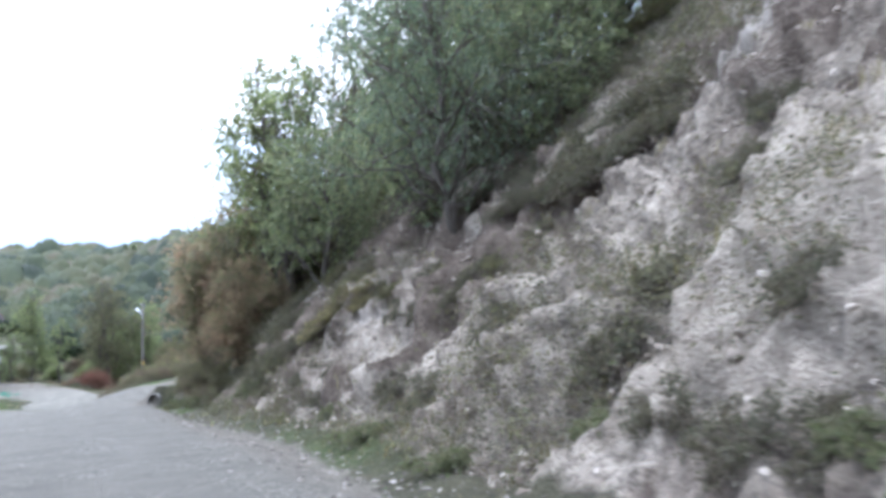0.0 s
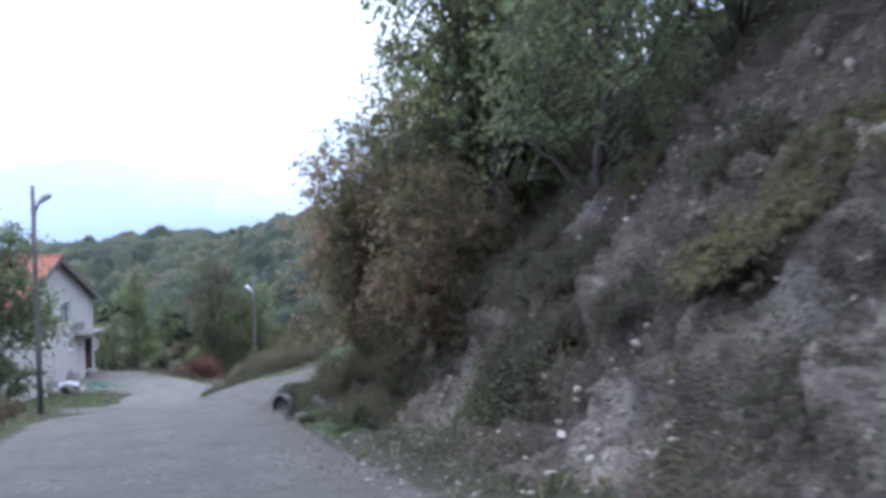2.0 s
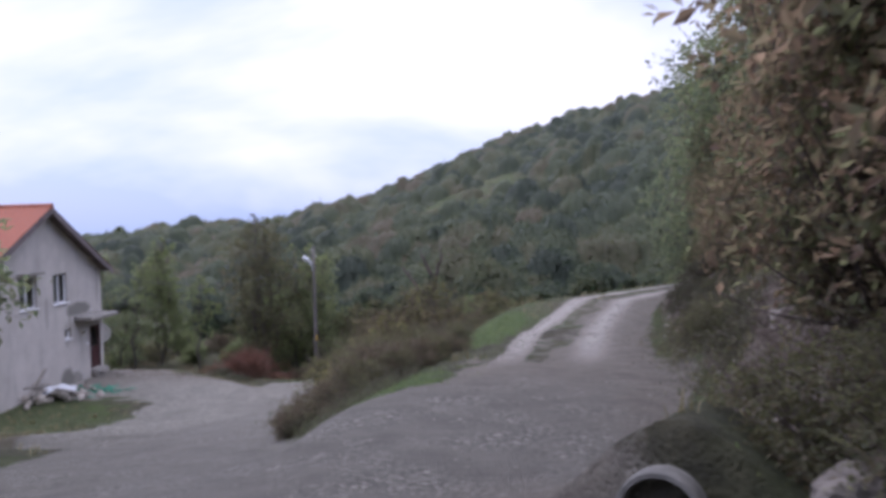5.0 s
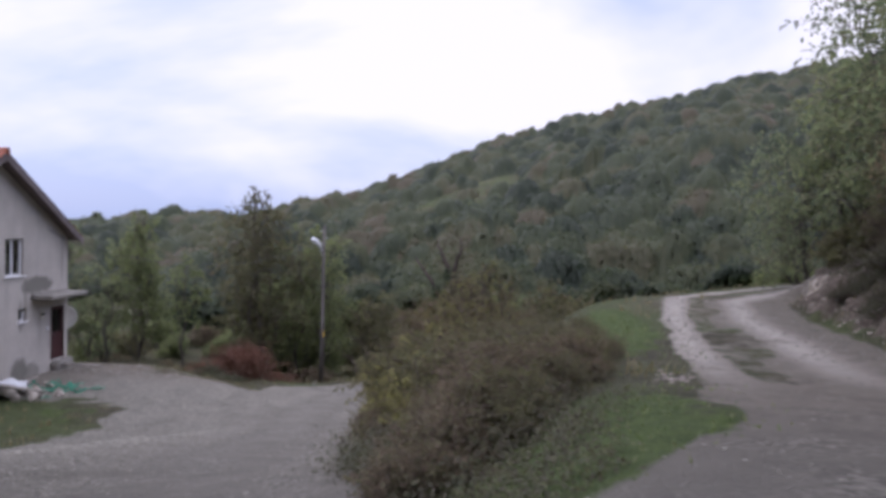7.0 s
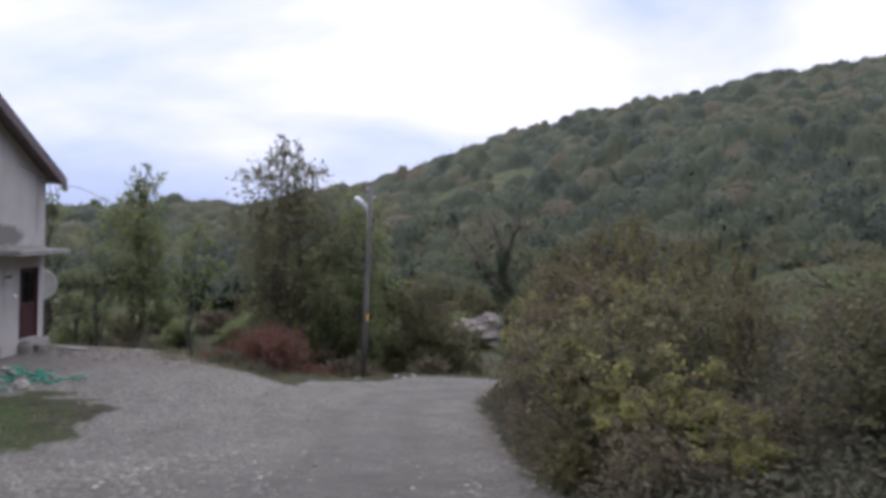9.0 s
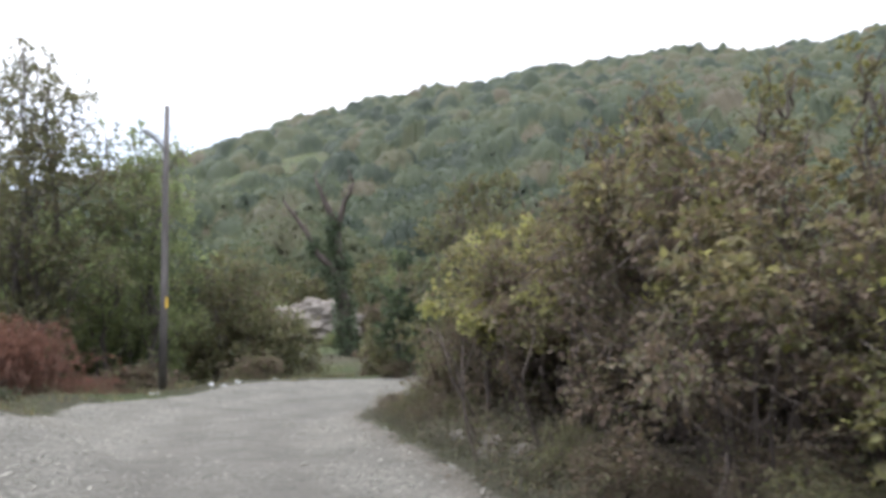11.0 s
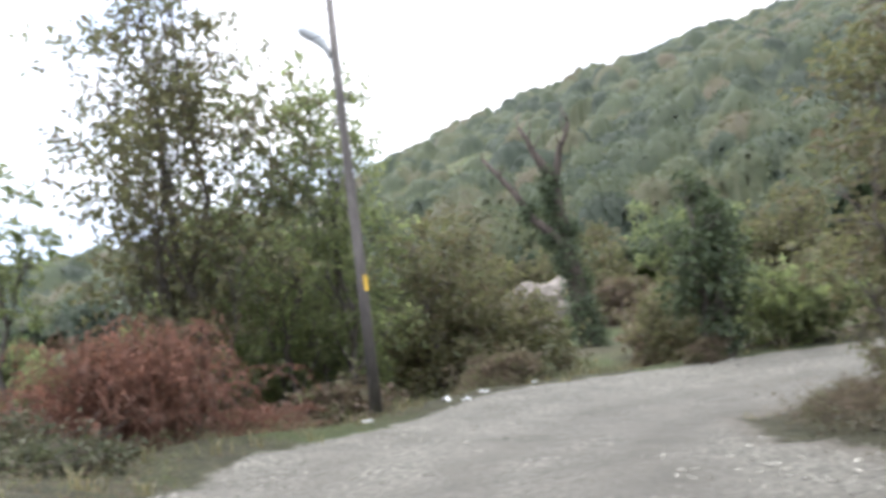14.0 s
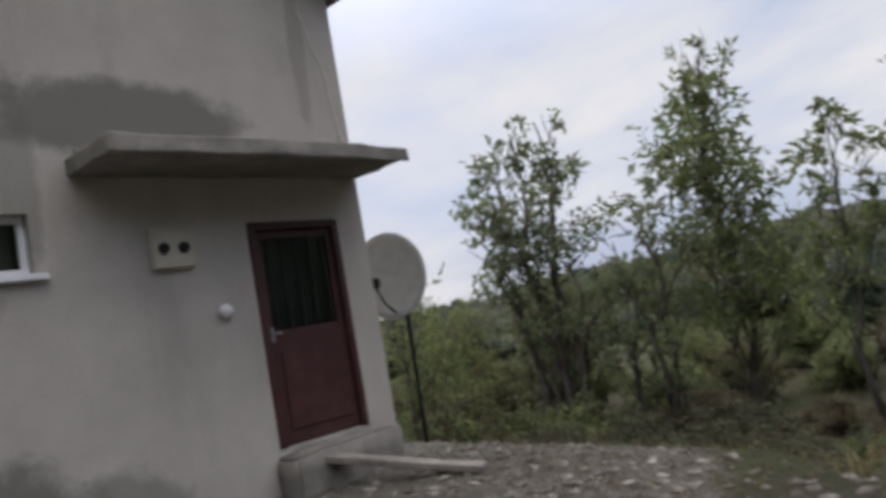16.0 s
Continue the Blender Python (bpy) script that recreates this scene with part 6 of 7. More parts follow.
for src, x, y, turn, sc in ((bush_d, 0.6, 17.2, 30, 0.44), (bush_s, 1.0, 19.0, 60, 0.39), (bush_d, -2.4, 21.4, 100, 0.61), (bush_d, -4.2, 22.6, 10, 0.55), (bush_d, -4.8, 24.4, 80, 0.55), (bush_s, -3.2, 23.6, 10, 0.44), (bush_d, 3.4, 15.6, 0, 0.44), (bush_d, 5.6, 13.5, 60, 0.5),
                             (bush_s, 4.6, 17.2, 200, 0.55), (bush_d, 2.3, 13.4, 120, 0.28), (bush_g, -0.1, 8.6, 20, 0.45), (bush_d, 3.0, 4.6, 60, 0.4), (bush_d, 1.6, 8.0, 0, 0.4), (bush_g, -3.5, 16.2, 80, 0.4), (bush_g, -5.6, 22.0, 50, 0.8), (bush_g, -8.3, 26.6, 10, 1.0),
                             (bush_g, -10.3, 29.0, 10, 0.5), (bush_d, 7.6, 9.6, 0, 0.5), (bush_s, 8.6, 12.2, 0, 0.66), (bush_d, 9.5, 5.5, 0, 1.0), (bush_s, -8.7, 36.6, 40, 0.5), (bush_d, -9.4, 39.6, 40, 0.5), (bush_d, -9.4, 44, 90, 0.5), (bush_d, -9.0, 48, 90, 0.5), (bush_d, -8.9, 42.4, 10, 0.6), (bush_d, -8.6, 45.6, 140, 0.7), (bush_d, -8.4, 50.4, 240, 0.7), (bush_s, -8.2, 47.0, 20, 0.5), (bush_d, -8.2, 53.0, 300, 0.6),
                             (bush_d, -7.2, 53, 90, 1.2), (bush_s, -6.0, 59, 9, 1.2), (bush_d, -5.5, 21.9, 190, 0.28), (bush_d, 0.4, 13.0, 10, 0.3), (bush_d, 1.0, 13.9, 100, 0.41), (bush_d, 1.6, 14.9, 200, 0.44), (bush_s, 0.7, 12.7, 100, 0.22), (bush_d, 1.7, 13.2, 300, 0.39), (bush_d, 2.4, 14.4, 30, 0.44), (bush_d, -3.4, 19.6, 190, 0.33), (bush_s, -1.2, 16.6, 190, 0.28), (bush_d, -1.4, 17.6, 20, 0.33), (bush_d, 0.6, 10.6, 120, 0.35), (bush_g, -2.3, 14.6, 20, 0.3), (bush_d, 1.4, 12.4, 120, 0.22), (bush_d, -0.4, 13.5, 10, 0.33), (bush_d, 0.1, 12.9, 80, 0.28), (bush_d, -0.9, 14.4, 150, 0.3), (bush_d, 2.0, 5.7, 30, 0.35), (bush_g, 2.5, 4.9, 100, 0.35), (bush_d, 2.4, 5.3, 190, 0.3), (bush_g, 1.3, 7.2, 260, 0.4), (bush_d, 2.7, 6.1, 10, 0.3), (bush_d, 1.7, 6.5, 80, 0.3), (bush_d, 3.2, 8.8, 150, 0.3), (bush_d, 2.2, 8.4, 20, 0.3), (bush_d, 4.0, 9.6, 250, 0.35), (bush_d, 3.6, 11.0, 250, 0.22), (bush_d, 2.4, 12.6, 0, 0.7), (bush_d, 3.0, 11.8, 90, 0.6), (bush_d, 1.8, 13.4, 180, 0.55), (bush_d, 3.4, 13.0, 60, 0.7), (bush_y, -2.6, 18.5, 60, 0.6), (bush_y, -2.1, 18.0, 160, 0.6), (bush_y, -1.7, 17.5, 20, 0.5), (bush_d, -3.0, 17.0, 200, 0.39), (bush_d, -3.9, 20.4, 20, 0.39), (bush_d, -2.2, 15.9, 310, 0.33), (bush_d, -2.6, 15.4, 310, 0.26), (bush_g, -4.6, 18.6, 200, 0.35), (bush_d, -4.4, 21.4, 70, 0.39), (bush_d, -5.3, 22.5, 10, 0.5), (bush_d, -4.9, 21.9, 130, 0.5), (bush_d, -6.3, 25.4, 200, 0.42), (bush_d, -5.0, 23.4, 300, 0.5), (bush_d, -5.8, 24.7, 60, 0.3), (bush_d, -4.4, 23.2, 30, 0.6), (bush_d, -5.4, 25.6, 250, 0.6), (bush_d, -0.9, 12.4, 40, 0.32), (bush_d, -0.4, 11.2, 140, 0.36), (bush_d, -0.2, 14.6, 240, 0.36)):
    again(src, x, y, turn, sc)

# undergrowth along the road's left side
for src, x, y, turn, sc in ((brown, -25.4, 36.6, 0, 0.55), (green, -26.6, 38.4, 60, 0.6), (brown, -26.6, 41.0, 30, 0.45), (brown, -22.2, 33.8, 0, 0.6), (green, -24.6, 33.5, 90, 0.8), (brown, -19.8, 30.2, 20, 0.55), (olive, -28.5, 34.5, 0, 0.9), (green, -30.5, 40.0, 0, 0.7), (green, -20.5, 27.0, 0, 0.6), (olive, -17.5, 21, 0, 0.8), (green, -13.5, 12, 0, 0.8), (brown, -32.5, 48.5, 0, 0.55)):
    again(src, x, y, turn, sc)

# ---------------------------------------------------------------- rubble heap in the yard
heap = new("rubble_heap")
tagged(heap, "heap of broken boards and stones under white sacking", "rubble heap")
rng = np.random.default_rng(9)
bm = bmesh.new()
bmesh.ops.create_icosphere(bm, subdivisions=2, radius=1)
for v in bm.verts:
    v.co *= 1 + 0.35 * noise.noise(v.co * 2.3)
rough_stone = part("stone", bm, M_ROCK, heap)
for k in range(46):
    ob = rough_stone if k == 0 else new("stone", rough_stone.data)
    ob.parent = heap
    ob.matrix_basis = Matrix.LocRotScale((rng.normal(0, 0.7), rng.normal(0, 0.5), abs(rng.normal(0.1, 0.18))), Euler(rng.uniform(0, 3, 3)), Vector(rng.uniform(0.08, 0.24, 3)))
for k in range(9):
    bm = bmesh.new()
    boxes(bm, (-0.8, -0.06, -0.02), (0.8, 0.06, 0.02), 0.005)
    ob = part("board", bm, M_WOOD, heap)
    ob.matrix_basis = pose(rng.normal(0, 0.5), rng.normal(0, 0.4), 0.35 + 0.05 * k, rng.normal(0, 12), rng.normal(0, 14), rng.uniform(0, 180))
bm = bmesh.new()
bmesh.ops.create_grid(bm, x_segments=18, y_segments=12, size=0.5, matrix=Matrix.Diagonal((1.25, 0.9, 1, 1)))
for v in bm.verts:
    v.co.z = 0.72 - 0.45 * (v.co.x ** 2 * 0.6 + v.co.y ** 2 * 2) + 0.09 * noise.noise(v.co * 3.5)
part("sacking", bm, M_SACK, heap, "crumpled white sacking", shade=True).modifiers.new("thick", "SOLIDIFY").thickness = 0.01
plant(heap, -33.3, 55.4, 30, 1.0, 0.1)
net = new("garden_net")
tagged(net, "crumpled green netting on the gravel", "net")
runs = []
for k in range(20):
    a = np.array([rng.normal(0, 0.55), rng.normal(0, 0.35), 0.05])
    runs.append((limb(rng, a, a + [rng.normal(0, 0.6), rng.normal(0, 0.3), rng.uniform(0, 0.3)], 0.3, 6), [0.02] * 6))
tubes("netting", runs, M_NET, net, 4)
plant(net, -32.2, 56.9, 40, 1.0, 0.0)

# ---------------------------------------------------------------- litter on the verge
for k, (x, y) in enumerate(((-27.3, 69.4), (-25.7, 70.6), (-26.1, 71.0), (-25.4, 71.4), (-24.4, 72.4))):
    bm = bmesh.new()
    bmesh.ops.create_grid(bm, x_segments=7, y_segments=6, size=0.5, matrix=Matrix.Diagonal((0.19, 0.12, 1, 1)))
    for v in bm.verts:
        o = Vector((k * 3.7, 0, 0))
        v.co += Vector((0.05 * noise.noise(v.co * 9 + o), 0.05 * noise.noise(v.co * 8 - o), 0.03 + 0.06 * noise.noise(v.co * 16 + o)))
    scrap = part("plastic_scrap", bm, M_SCRAP, None, shade=True)
    scrap.modifiers.new("thick", "SOLIDIFY").thickness = 0.004
    tagged(scrap, "crumpled white plastic litter on the grassy verge", "litter", group="litter on the verge")
    scrap.matrix_basis = pose(x, y, surf(x, y) + 0.0, 0, 0, k * 51)

# ---------------------------------------------------------------- culvert pipe
pipe = new("culvert_pipe")
tagged(pipe, "round concrete culvert pipe in the ditch", "pipe")
bm = bmesh.new()
n = 36
prof = [(0.292, 0), (0.30, 0.03), (0.30, 1.3), (0.25, 1.3), (0.25, 0.03), (0.258, 0)]
loops = [[bm.verts.new((r * math.cos(2 * math.pi * k / n), yy, r * math.sin(2 * math.pi * k / n))) for k in range(n)] for r, yy in prof]
for a in range(6):
    for k in range(n):
        bm.faces.new((loops[a][k], loops[a][(k + 1) % n], loops[(a + 1) % 6][(k + 1) % n], loops[(a + 1) % 6][k]))
part("pipe_wall", bm, M_PIPE, pipe)
# black disc set across the bore, painting the shade deeper in the pipe
bm = bmesh.new()
bmesh.ops.create_cone(bm, cap_ends=True, segments=24, radius1=0.253, radius2=0.253, depth=0.02, matrix=Matrix.Translation((0, 0.4, 0)) @ Matrix.Rotation(radians(90), 4, "X"))
part("pipe_shade_disc", bm, M_DARK, pipe)
pipe.matrix_world = pose(-11.6, 31.0, -6.2, -4, 0, -20)

# ---------------------------------------------------------------- stones and grass (uncounted)
BLOB = bmesh.new()
bmesh.ops.create_icosphere(BLOB, subdivisions=1, radius=1)
BV = np.array([v.co[:] for v in BLOB.verts])
BF = np.array([[v.index for v in f.verts] for f in BLOB.faces])
BLOB.free()


def scatter_stones(name, places, sizes, seed, mat, label, flat=0.6):
    """Rough angular stones, half sunk, as one uncounted mass."""
    rng = np.random.default_rng(seed)
    n = len(places)
    jit = rng.uniform(0.45, 1.3, (n, len(BV), 1))
    v = BV[None] * jit * (np.array([1, 1, flat]) * rng.uniform(0.7, 1.3, (n, 3)))[:, None, :] * sizes[:, None, None]
    a = rng.uniform(0, 6.28, n)
    c, s = np.cos(a)[:, None], np.sin(a)[:, None]
    v = np.stack([v[..., 0] * c - v[..., 1] * s, v[..., 0] * s + v[..., 1] * c, v[..., 2]], -1) + places[:, None, :]
    f = (BF[None] + (np.arange(n) * len(BV))[:, None, None]).reshape(-1, 3)
    return tagged(fill(name, v.reshape(-1, 3), f, mat), label, "stones", kind="stuff")


rng = np.random.default_rng(77)
px, py = rng.uniform(-37, 3, 90000), rng.uniform(-1, 74, 90000)
g, k, gr = cover(px, py)
d_road = along(ROAD, px, py)[0]
keep = (g > 0.45) & ((d_road > rng.uniform(0.2, 2.6, len(px))))
px, py = px[keep][:19000], py[keep][:19000]
P = np.array([(x, y, surf(x, y)) for x, y in zip(px, py)])
scatter_stones("loose_gravel", P, np.where(P[:, 1] < 45, 0.6, 1.0) * (0.010 + 0.032 * rng.uniform(0, 1, len(P)) ** 1.6) * np.where(rng.uniform(0, 1, len(P)) > 0.97, 1.8, 1), 3, M_PEBBLE, "loose pale gravel stones on the road")
px, py = rng.uniform(-32, -19, 26000), rng.uniform(41, 63, 26000)
g, k, gr = cover(px, py)
keep = (g > 0.4) & (along(ROAD, px, py)[0] > rng.uniform(0.3, 2.4, len(px)))
px, py = px[keep][:9000], py[keep][:9000]
P = np.array([(x, y, surf(x, y)) for x, y in zip(px, py)])
scatter_stones("yard_gravel", P, 0.009 + 0.034 * rng.uniform(0, 1, len(P)) ** 2.2, 16, M_PEBBLE, "coarse pale gravel at the bend and in the yard")
px, py = rng.uniform(-12, 8, 46000), rng.uniform(-1, 60, 46000)
g, k, gr = cover(px, py)
keep = (k > 0.3) & (rng.uniform(0, 1, len(px)) < 0.75)
px, py = px[keep][:15000], py[keep][:15000]
P = np.array([(x, y, surf(x, y)) for x, y in zip(px, py)])
scatter_stones("bank_stones", P, 0.012 + 0.062 * rng.uniform(0, 1, len(P)) ** 4, 4, M_CHALK, "broken limestone pieces on the bank", 0.8)


py = rng.uniform(2, 31, 3600)
T = np.array(TOE)
px = np.interp(py, T[1:9, 1], T[1:9, 0]) - 0.45 + rng.normal(0, 0.5, 3600)
P = np.array([(x, y, surf(x, y)) for x, y in zip(px, py)])
scatter_stones("verge_stones", P, 0.008 + 0.042 * rng.uniform(0, 1, len(P)) ** 4, 14, M_RUBBLE, "fallen stones and crumbs at the foot of the bank", 0.7)
px, py = -14.3 + rng.normal(0, 0.13, 80), 43.0 + rng.normal(0, 0.35, 80)
P = np.array([(x, y, surf(x, y)) for x, y in zip(px, py)])
scatter_stones("lawn_rubble", P, 0.012 + 0.05 * rng.uniform(0, 1, len(P)) ** 3, 15, M_ROCK, "pale rubble at the lawn's edge beside the track", 0.7)
px, py = rng.uniform(-37, -29.5, 1800), rng.uniform(60.3, 62.9, 1800)
P = np.array([(x, y, surf(x, y)) for x, y in zip(px, py) if x + 0.15 * (y - 62.2) > -35.4])
scatter_stones("yard_rubble", P, 0.012 + 0.06 * rng.uniform(0, 1, len(P)) ** 3, 12, M_RUBBLE, "broken stones and debris along the yard's rim", 0.5)
rng = np.random.default_rng(78)
cx, cy = rng.uniform(-11, 8, 32000), rng.uniform(1, 46, 32000)
g, k, gr = cover(cx, cy)
d_toe = along(TOE, cx, cy)[0]
bare = np.exp(-((cy + 0.45 * cx - 10.0) / 6.5) ** 2 - ((d_toe - 3.4) / 3.2) ** 2) + 0.6 * np.exp(-((cx + 2.8) / 1.6) ** 2 - ((cy - 18.0) / 2.6) ** 2)
keep = (k > 0.25) & (wave(cx, cy, 0.55, 3) + 0.7 * wave(cx, cy, 1.7, 6) > 0.0 + 0.65 * bare) & (d_toe < rng.uniform(2, 14, len(cx)))
cx, cy = cx[keep][:8600], cy[keep][:8600]
C = np.array([(x, y, surf(x, y) + 0.03) for x, y in zip(cx, cy)])
half = len(C) // 2


def scrub(places, mat, label, leaf=0.032, per=38, lean=(-0.25, -0.1, 0), low=0.10, high=0.38):
    """Low growth: loose clusters of small leaves, as one uncounted mass."""
    w = rng.uniform(low, high, (len(places), 1, 1))
    o = rng.normal(0, 1, (len(places), per, 3)) * w * np.array([1, 1, 0.75])
    pts = (places[:, None, :] + o + np.array(lean) * w).reshape(-1, 3)
    v, f = leaf_arrays(rng, pts, np.tile((-0.5, -0.2, 0.6), (len(pts), 1)), leaf, slim=0.35)
    return tagged(fill("low_scrub", v, f, mat), label, "scrub", kind="stuff")


scrub(C[:half], M_LEAF_SCRUB, "brown low scrub and dead leaves on the bank")
scrub(C[half:], M_LEAF_OLIVE, "olive low weeds on the bank")
# undergrowth at the hedge's foot and behind the bend
hx, hy = rng.uniform(-22, -15, 9000), rng.uniform(38, 70, 9000)
g, k, gr = cover(hx, hy)
d_r, _, s_r, _ = along(ROAD, hx, hy)
keep = (g < 0.4) & (s_r < 0) & (d_r > 2.5) & (d_r < 5.0) & (along(TRACK, hx, hy)[0] > 2.2) & (rng.uniform(0, 1, 9000) < np.where(hy > 47, 1.0, 0.35))
H = np.array([(x, y, surf(x, y) + 0.06) for x, y in zip(hx[keep][:2600], hy[keep][:2600])])
vx, vy = rng.uniform(-34, -22, 5000), rng.uniform(62, 79, 5000)
g, k, gr = cover(vx, vy)
keep = (g < 0.35) & (along(YARD, vx, vy)[0] > 2.5)
W = np.array([(x, y, surf(x, y) + 0.03) for x, y in zip(vx[keep][:2200], vy[keep][:2200])])
scrub(W[::2], M_LEAF_BROWN, "dead leaves and dry weeds on the verge by the bend", 0.024, 26, low=0.07, high=0.18)
scrub(W[1::2], M_LEAF_WEED, "low green weeds on the verge by the bend", 0.024, 26, low=0.06, high=0.16)
lx, ly = rng.uniform(-36, -28, 3000), rng.uniform(59.5, 63.8, 3000)
L = np.array([(x, y, surf(x, y) + 0.005) for x, y in zip(lx, ly) if x + 0.15 * (y - 62.2) > -35.3 and y > 60.8 - 0.2 * (x + 30)])
scrub(L[:1100] * 1.0, M_LEAF_BROWN, "dead leaves lying on the yard's edge", 0.018, 10, low=0.02, high=0.05)
mx, my = rng.uniform(-19, -15.2, 5200), rng.uniform(38.6, 50, 5200)
g, k, gr = cover(mx, my)
d_r, _, s_r, _ = along(ROAD, mx, my)
keep = (g < 0.45) & (s_r < 0) & (d_r > 2.3) & (mx < np.interp(my, (38, 39.5, 40.3, 41.2, 42.5, 50), (-18.6, -17.4, -16.5, -15.9, -15.6, -15.3)) + 0.3 * wave(mx, my, 1.9, 4))
N = np.array([(x, y, surf(x, y) + 0.12) for x, y in zip(mx[keep], my[keep])])
mx, my = rng.uniform(-18.2, -15.4, 700), rng.uniform(37.6, 41, 700)
g, k, gr = cover(mx, my)
keep = (g < 0.4) & (wave(mx, my, 1.5, 7) > -0.1)
K = np.array([(x, y, surf(x, y) + 0.03) for x, y in zip(mx[keep], my[keep])])
scrub(K[::2], M_LEAF_WEED, "dark green weeds in front of the mound", 0.028, 22, low=0.06, high=0.18)
scrub(K[1::2], M_LEAF_SCRUB, "withered brown weeds in front of the mound", 0.028, 22, low=0.06, high=0.18)
scrub(N[::2], M_LEAF_SCRUB, "tangled dark brown scrub filling the mound between the bushes", 0.034, 24, low=0.10, high=0.34)
scrub(N[1::2], M_LEAF_BRAMBLE, "dark green brambles filling the mound between the bushes", 0.034, 24, low=0.10, high=0.30)
scrub(H[::2], M_LEAF_SCRUB, "dry brown undergrowth at the foot of the hedge", 0.026, 30, low=0.08, high=0.22)
# taller dry growth that leans out over the verge
ey = rng.uniform(54.5, 66.5, 1500)
ex = np.interp(ey, (52.8, 57.4, 59.5, 65.6), (-20.5, -21.1, -21.7, -21.8)) + 0.3 + 1.5 * rng.uniform(0, 1, 1500) ** 0.8
E = np.array([(x, y, surf(x, y) + 0.05) for x, y in zip(ex, ey)])
scrub(E[700:950], M_LEAF_BROWN, "brown leafy growth low in the hedge", 0.032, 40, low=0.15, high=0.36)
scrub(E[:700], M_LEAF_SCRUB, "taller dry brown growth on the verge below the hedge", 0.03, 16, low=0.08, high=0.22)
scrub(E[950:], M_LEAF_SCRUB, "olive weeds among the dry growth on the verge", 0.03, 16, low=0.08, high=0.20)
scrub(H[1::2], M_LEAF_SCRUB, "dark weeds at the foot of the hedge", 0.026, 30, low=0.08, high=0.20)


def blades(name, places, tall, seed, mat, label):
    """Single bent grass blades in tufts."""
    rng = np.random.default_rng(seed)
    n = len(places)
    a = rng.uniform(0, 6.28, n)
    d = np.stack([np.cos(a), np.sin(a), 0 * a], -1)
    w = np.stack([-np.sin(a), np.cos(a), 0 * a], -1) * 0.012
    h = tall * rng.uniform(0.5, 1.3, (n, 1))
    up = np.array([0, 0, 1.0])
    mid = places + d * h * 0.15 + up * h * 0.6
    tip = places + d * h * 0.55 + up * h * 0.95
    v = np.stack([places - w, places + w, mid + w * 0.8, mid - w * 0.8, tip, tip], 1)
    i = np.arange(n)[:, None] * 6
    f = np.concatenate([i + [0, 1, 2, 3], i + [3, 2, 4, 5]])
    return tagged(fill(name, v.reshape(-1, 3), f, mat), label, "grass", kind="stuff")


def tufts(n_tuft, per, box, want, seed, loose=0.07):
    rng = np.random.default_rng(seed)
    x, y = rng.uniform(box[0], box[1], n_tuft), rng.uniform(box[2], box[3], n_tuft)
    m = want(x, y) > rng.uniform(0, 1, n_tuft)
    x, y = x[m], y[m]
    xx = (x[:, None] + rng.normal(0, loose, (len(x), per))).ravel()
    yy = (y[:, None] + rng.normal(0, loose, (len(y), per))).ravel()
    return np.array([(a, b, surf(a, b) - 0.02) for a, b in zip(xx, yy)])


def want_green(x, y):
    g, k, gr = cover(x, y)
    return np.clip(gr * 1.3, 0, 1) * (g < 0.5)


def want_dry(x, y):
    g, k, gr = cover(x, y)
    return np.clip(0.55 - g, 0, 1) * (1 - 0.35 * k) * np.clip(1 - 1.8 * gr, 0, 1) * (0.35 + 0.65 * (wave(x, y, 0.5, 4) > 0))


blades("green_grass", tufts(24000, 7, (-34, 4, 0, 66), want_green, 5, 0.3), 0.06, 6, M_GRASS, "short green grass along the verges")
blades("dry_grass", tufts(14000, 7, (-42, 6, 0, 82), want_dry, 7), 0.20, 8, M_STRAW, "straw-coloured dry grass")

# ---------------------------------------------------------------- wooded hills (uncounted)


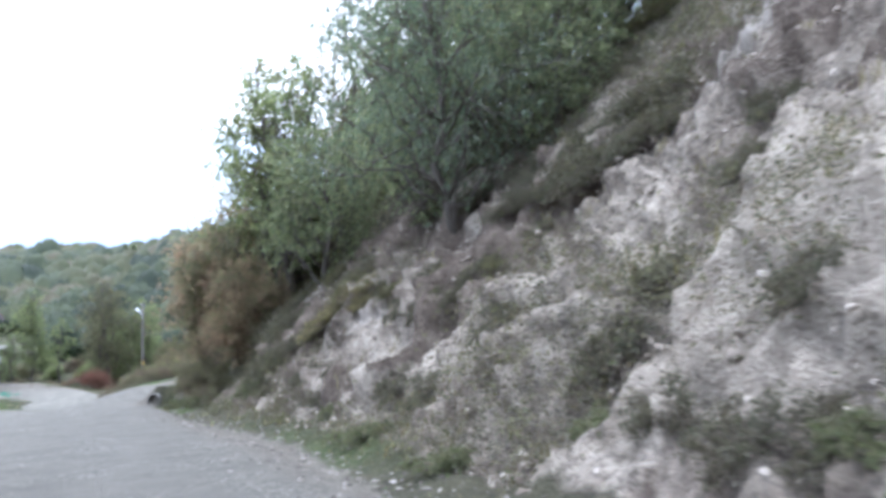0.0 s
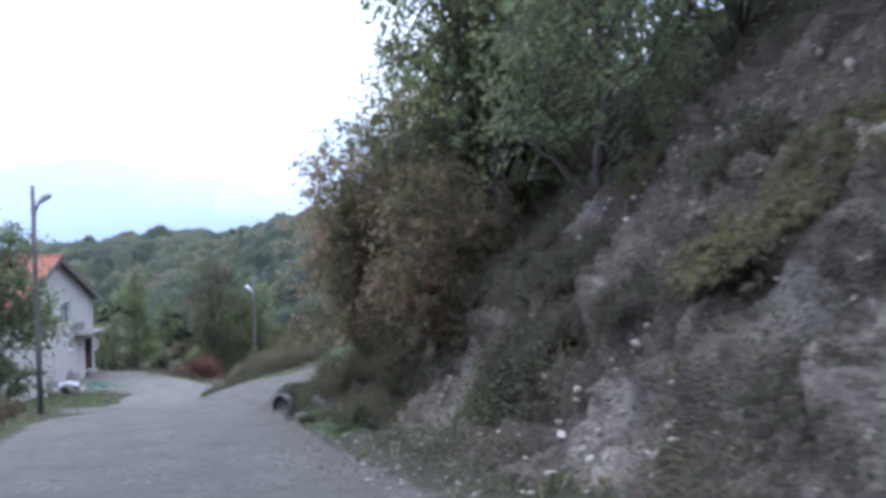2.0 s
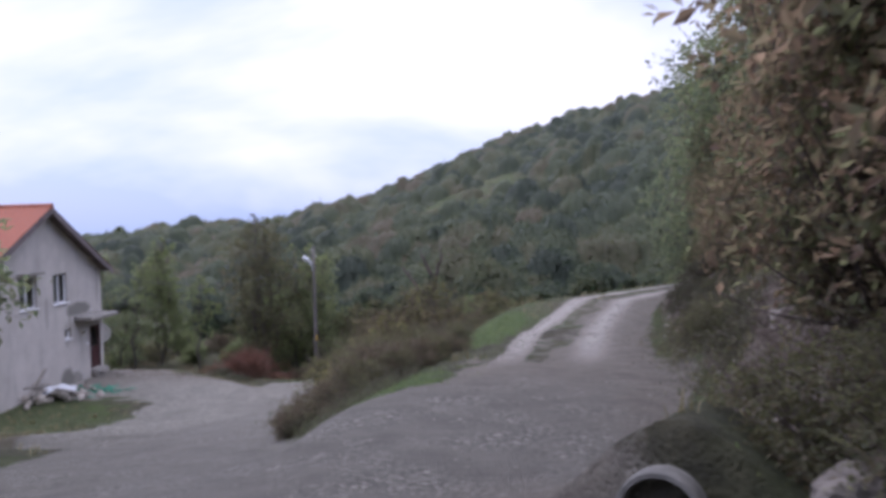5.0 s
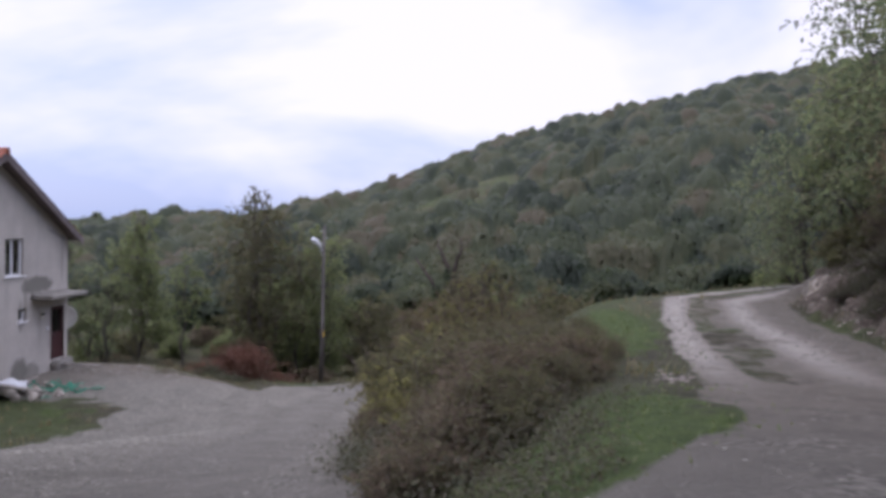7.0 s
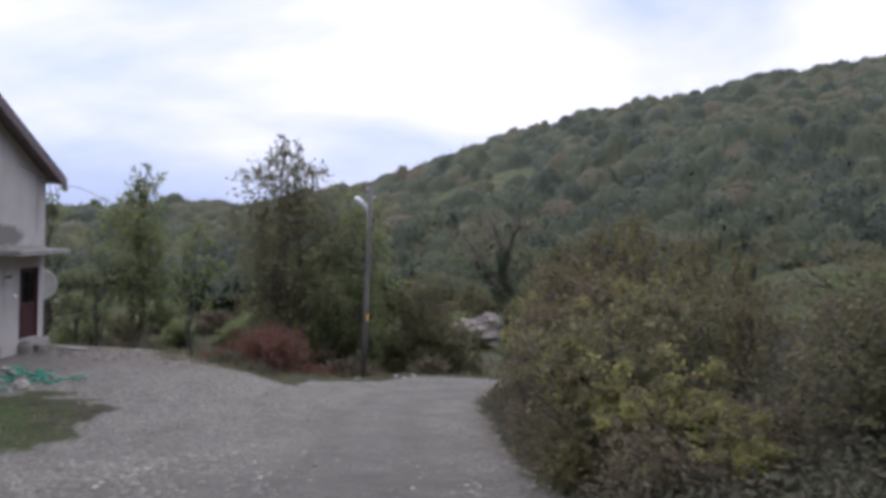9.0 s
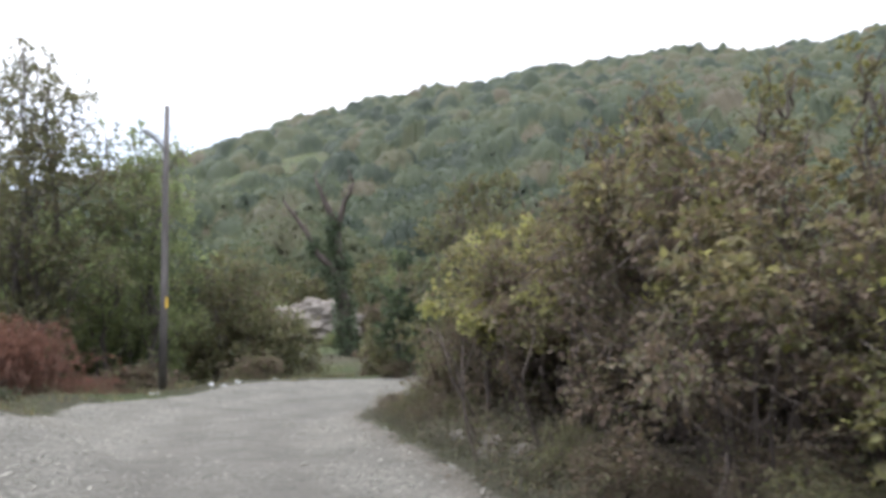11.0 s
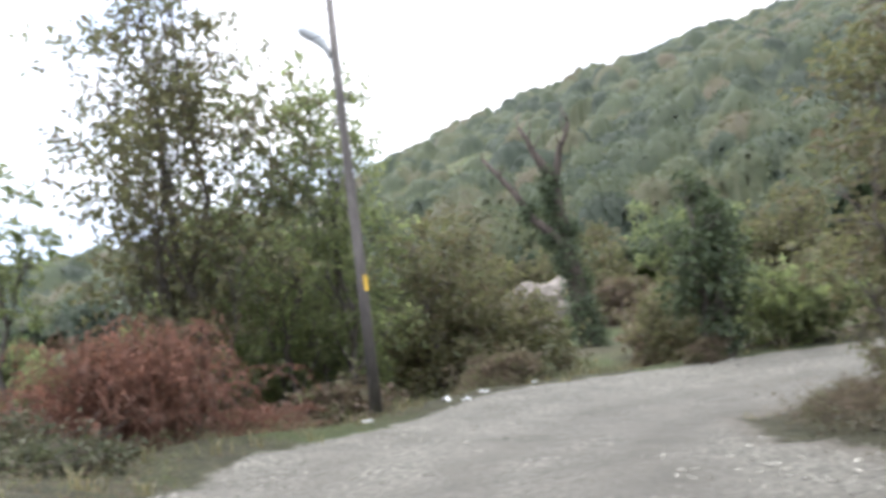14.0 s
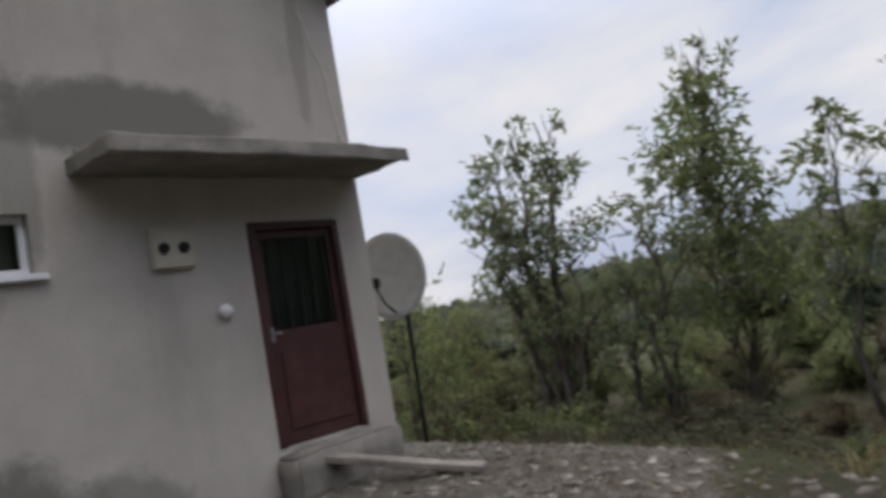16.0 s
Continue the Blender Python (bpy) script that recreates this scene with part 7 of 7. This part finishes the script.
def woods(name, seed, az0, az1, u0, u1, cell, tall, n_leaf, leaf, label, fine=0.17):
    """A far wood: the closed roof of many crowns of different height, ragged with leaf clusters."""
    rng = np.random.default_rng(seed)
    A = np.array(CREST, float)
    az, u = np.meshgrid(np.radians(np.arange(az0, az1, fine)), u0 + (u1 - u0) * np.linspace(0, 1, int((u1 - u0) * 300)) ** 1.5)
    rc = np.interp(np.degrees(az), A[:, 0], A[:, 1])
    r = 62 + (rc - 62) * u
    x, y = HUB[0] - np.sin(az) * r + rng.normal(0, 0.16, az.shape), HUB[1] + np.cos(az) * r + rng.normal(0, 0.25, az.shape)
    table = rng.uniform(0, 1, (5, 128, 128))
    i, j = np.floor(x / cell).astype(int), np.floor(y / cell).astype(int)
    best, tone = np.full(x.shape, 0.38 * tall), np.zeros(x.shape) + 0.5
    for di in (-1, 0, 1):
        for dj in (-1, 0, 1):
            t = table[:, (i + di) % 128, (j + dj) % 128]
            d2 = ((x - (i + di + 0.1 + 0.8 * t[0]) * cell) ** 2 + (y - (j + dj + 0.1 + 0.8 * t[1]) * cell) ** 2) / (cell * (0.50 + 0.42 * t[3])) ** 2
            top = tall * (0.45 + 0.75 * t[2] ** 1.5) * (0.35 + 0.65 * np.sqrt(np.clip(1 - d2, 0, 1)))
            m = top > best
            best, tone = np.where(m, top, best), np.where(m, t[4] + np.where(t[3] > 0.9, 0.4, 0), tone)
    best = best + rng.normal(0, 0.04, x.shape) * tall + 1.6 * wave(x, y, 0.11, 5) + 3.4 * wave(x, y, 0.04, 9)
    tone = 0.75 * tone + 0.08 + 0.26 * wave(x, y, 0.045, 3) + 0.15 * wave(x, y, 0.13, 7) - 0.3 * (1 - smooth(u, 0.05, 0.4))
    clear = (along(ROAD, x, y)[0] > 7) & (along(TRACK, x, y)[0] > 7) & (along(LOW, x, y)[0] > 5) & (wave(x, y, 0.045, seed) > -0.82)
    z = height(x, y) + np.where(clear, best, -1.2)
    P = np.stack([x, y, z], -1)
    ny, nx = x.shape
    idx = np.arange(nx * ny).reshape(ny, nx)
    roof = fill(name, P.reshape(-1, 3), np.stack([idx[:-1, :-1], idx[:-1, 1:], idx[1:, 1:], idx[1:, :-1]], -1).reshape(-1, 4), M_LEAF_FAR, True)
    pick = rng.choice(np.nonzero(clear.ravel())[0], n_leaf)
    c = P.reshape(-1, 3)[pick] + rng.normal(0, 0.30, (n_leaf, 3)) + (0, 0, 0.12)
    v, f = leaf_arrays(rng, c, rng.normal(0, 0.4, (n_leaf, 3)) + (0.2, -0.9, 0.9), leaf, slim=0.8)
    spray = fill(name, v, f, M_LEAF_FAR)
    soft = tone + rng.normal(0, 0.05, tone.shape)
    for ob, values in ((roof, soft.ravel()), (spray, np.repeat(tone.ravel()[pick] + rng.normal(0, 0.10, n_leaf), 4))):
        ob.data.attributes.new("tint", "FLOAT", "POINT").data.foreach_set("value", np.clip(values, 0, 1).astype(np.float32))
        tagged(ob, label, "woodland", kind="stuff")


woods("far_woods", 91, -62, 30, 0.04, 1.02, 4.2, 5.2, 210000, 0.21, "mixed green and olive woodland covering the hillside")
woods("ridge_woods", 92, 30, 95, 0.3, 1.02, 4.6, 4.6, 80000, 0.24, "wooded low ridge beyond the valley", 0.25)
spire = tree("ridge_tree", 95, 8.0, 2.6, 0.2, 1500, 0.30, M_LEAF_DARK, "tall dark conifer standing out on the far ridge", 22, 0.08, shape="cone", slim=0.6)
plant(spire, -103.5, 262.0, 0, 1.1, z=-8.5)
for x, y, turn, sc in ((-106.5, 262.0, 60, 1.2), (-152.0, 252.0, 130, 1.0)):
    plant(copy_thing(spire, Matrix()), x, y, turn, sc, z=-9.0)
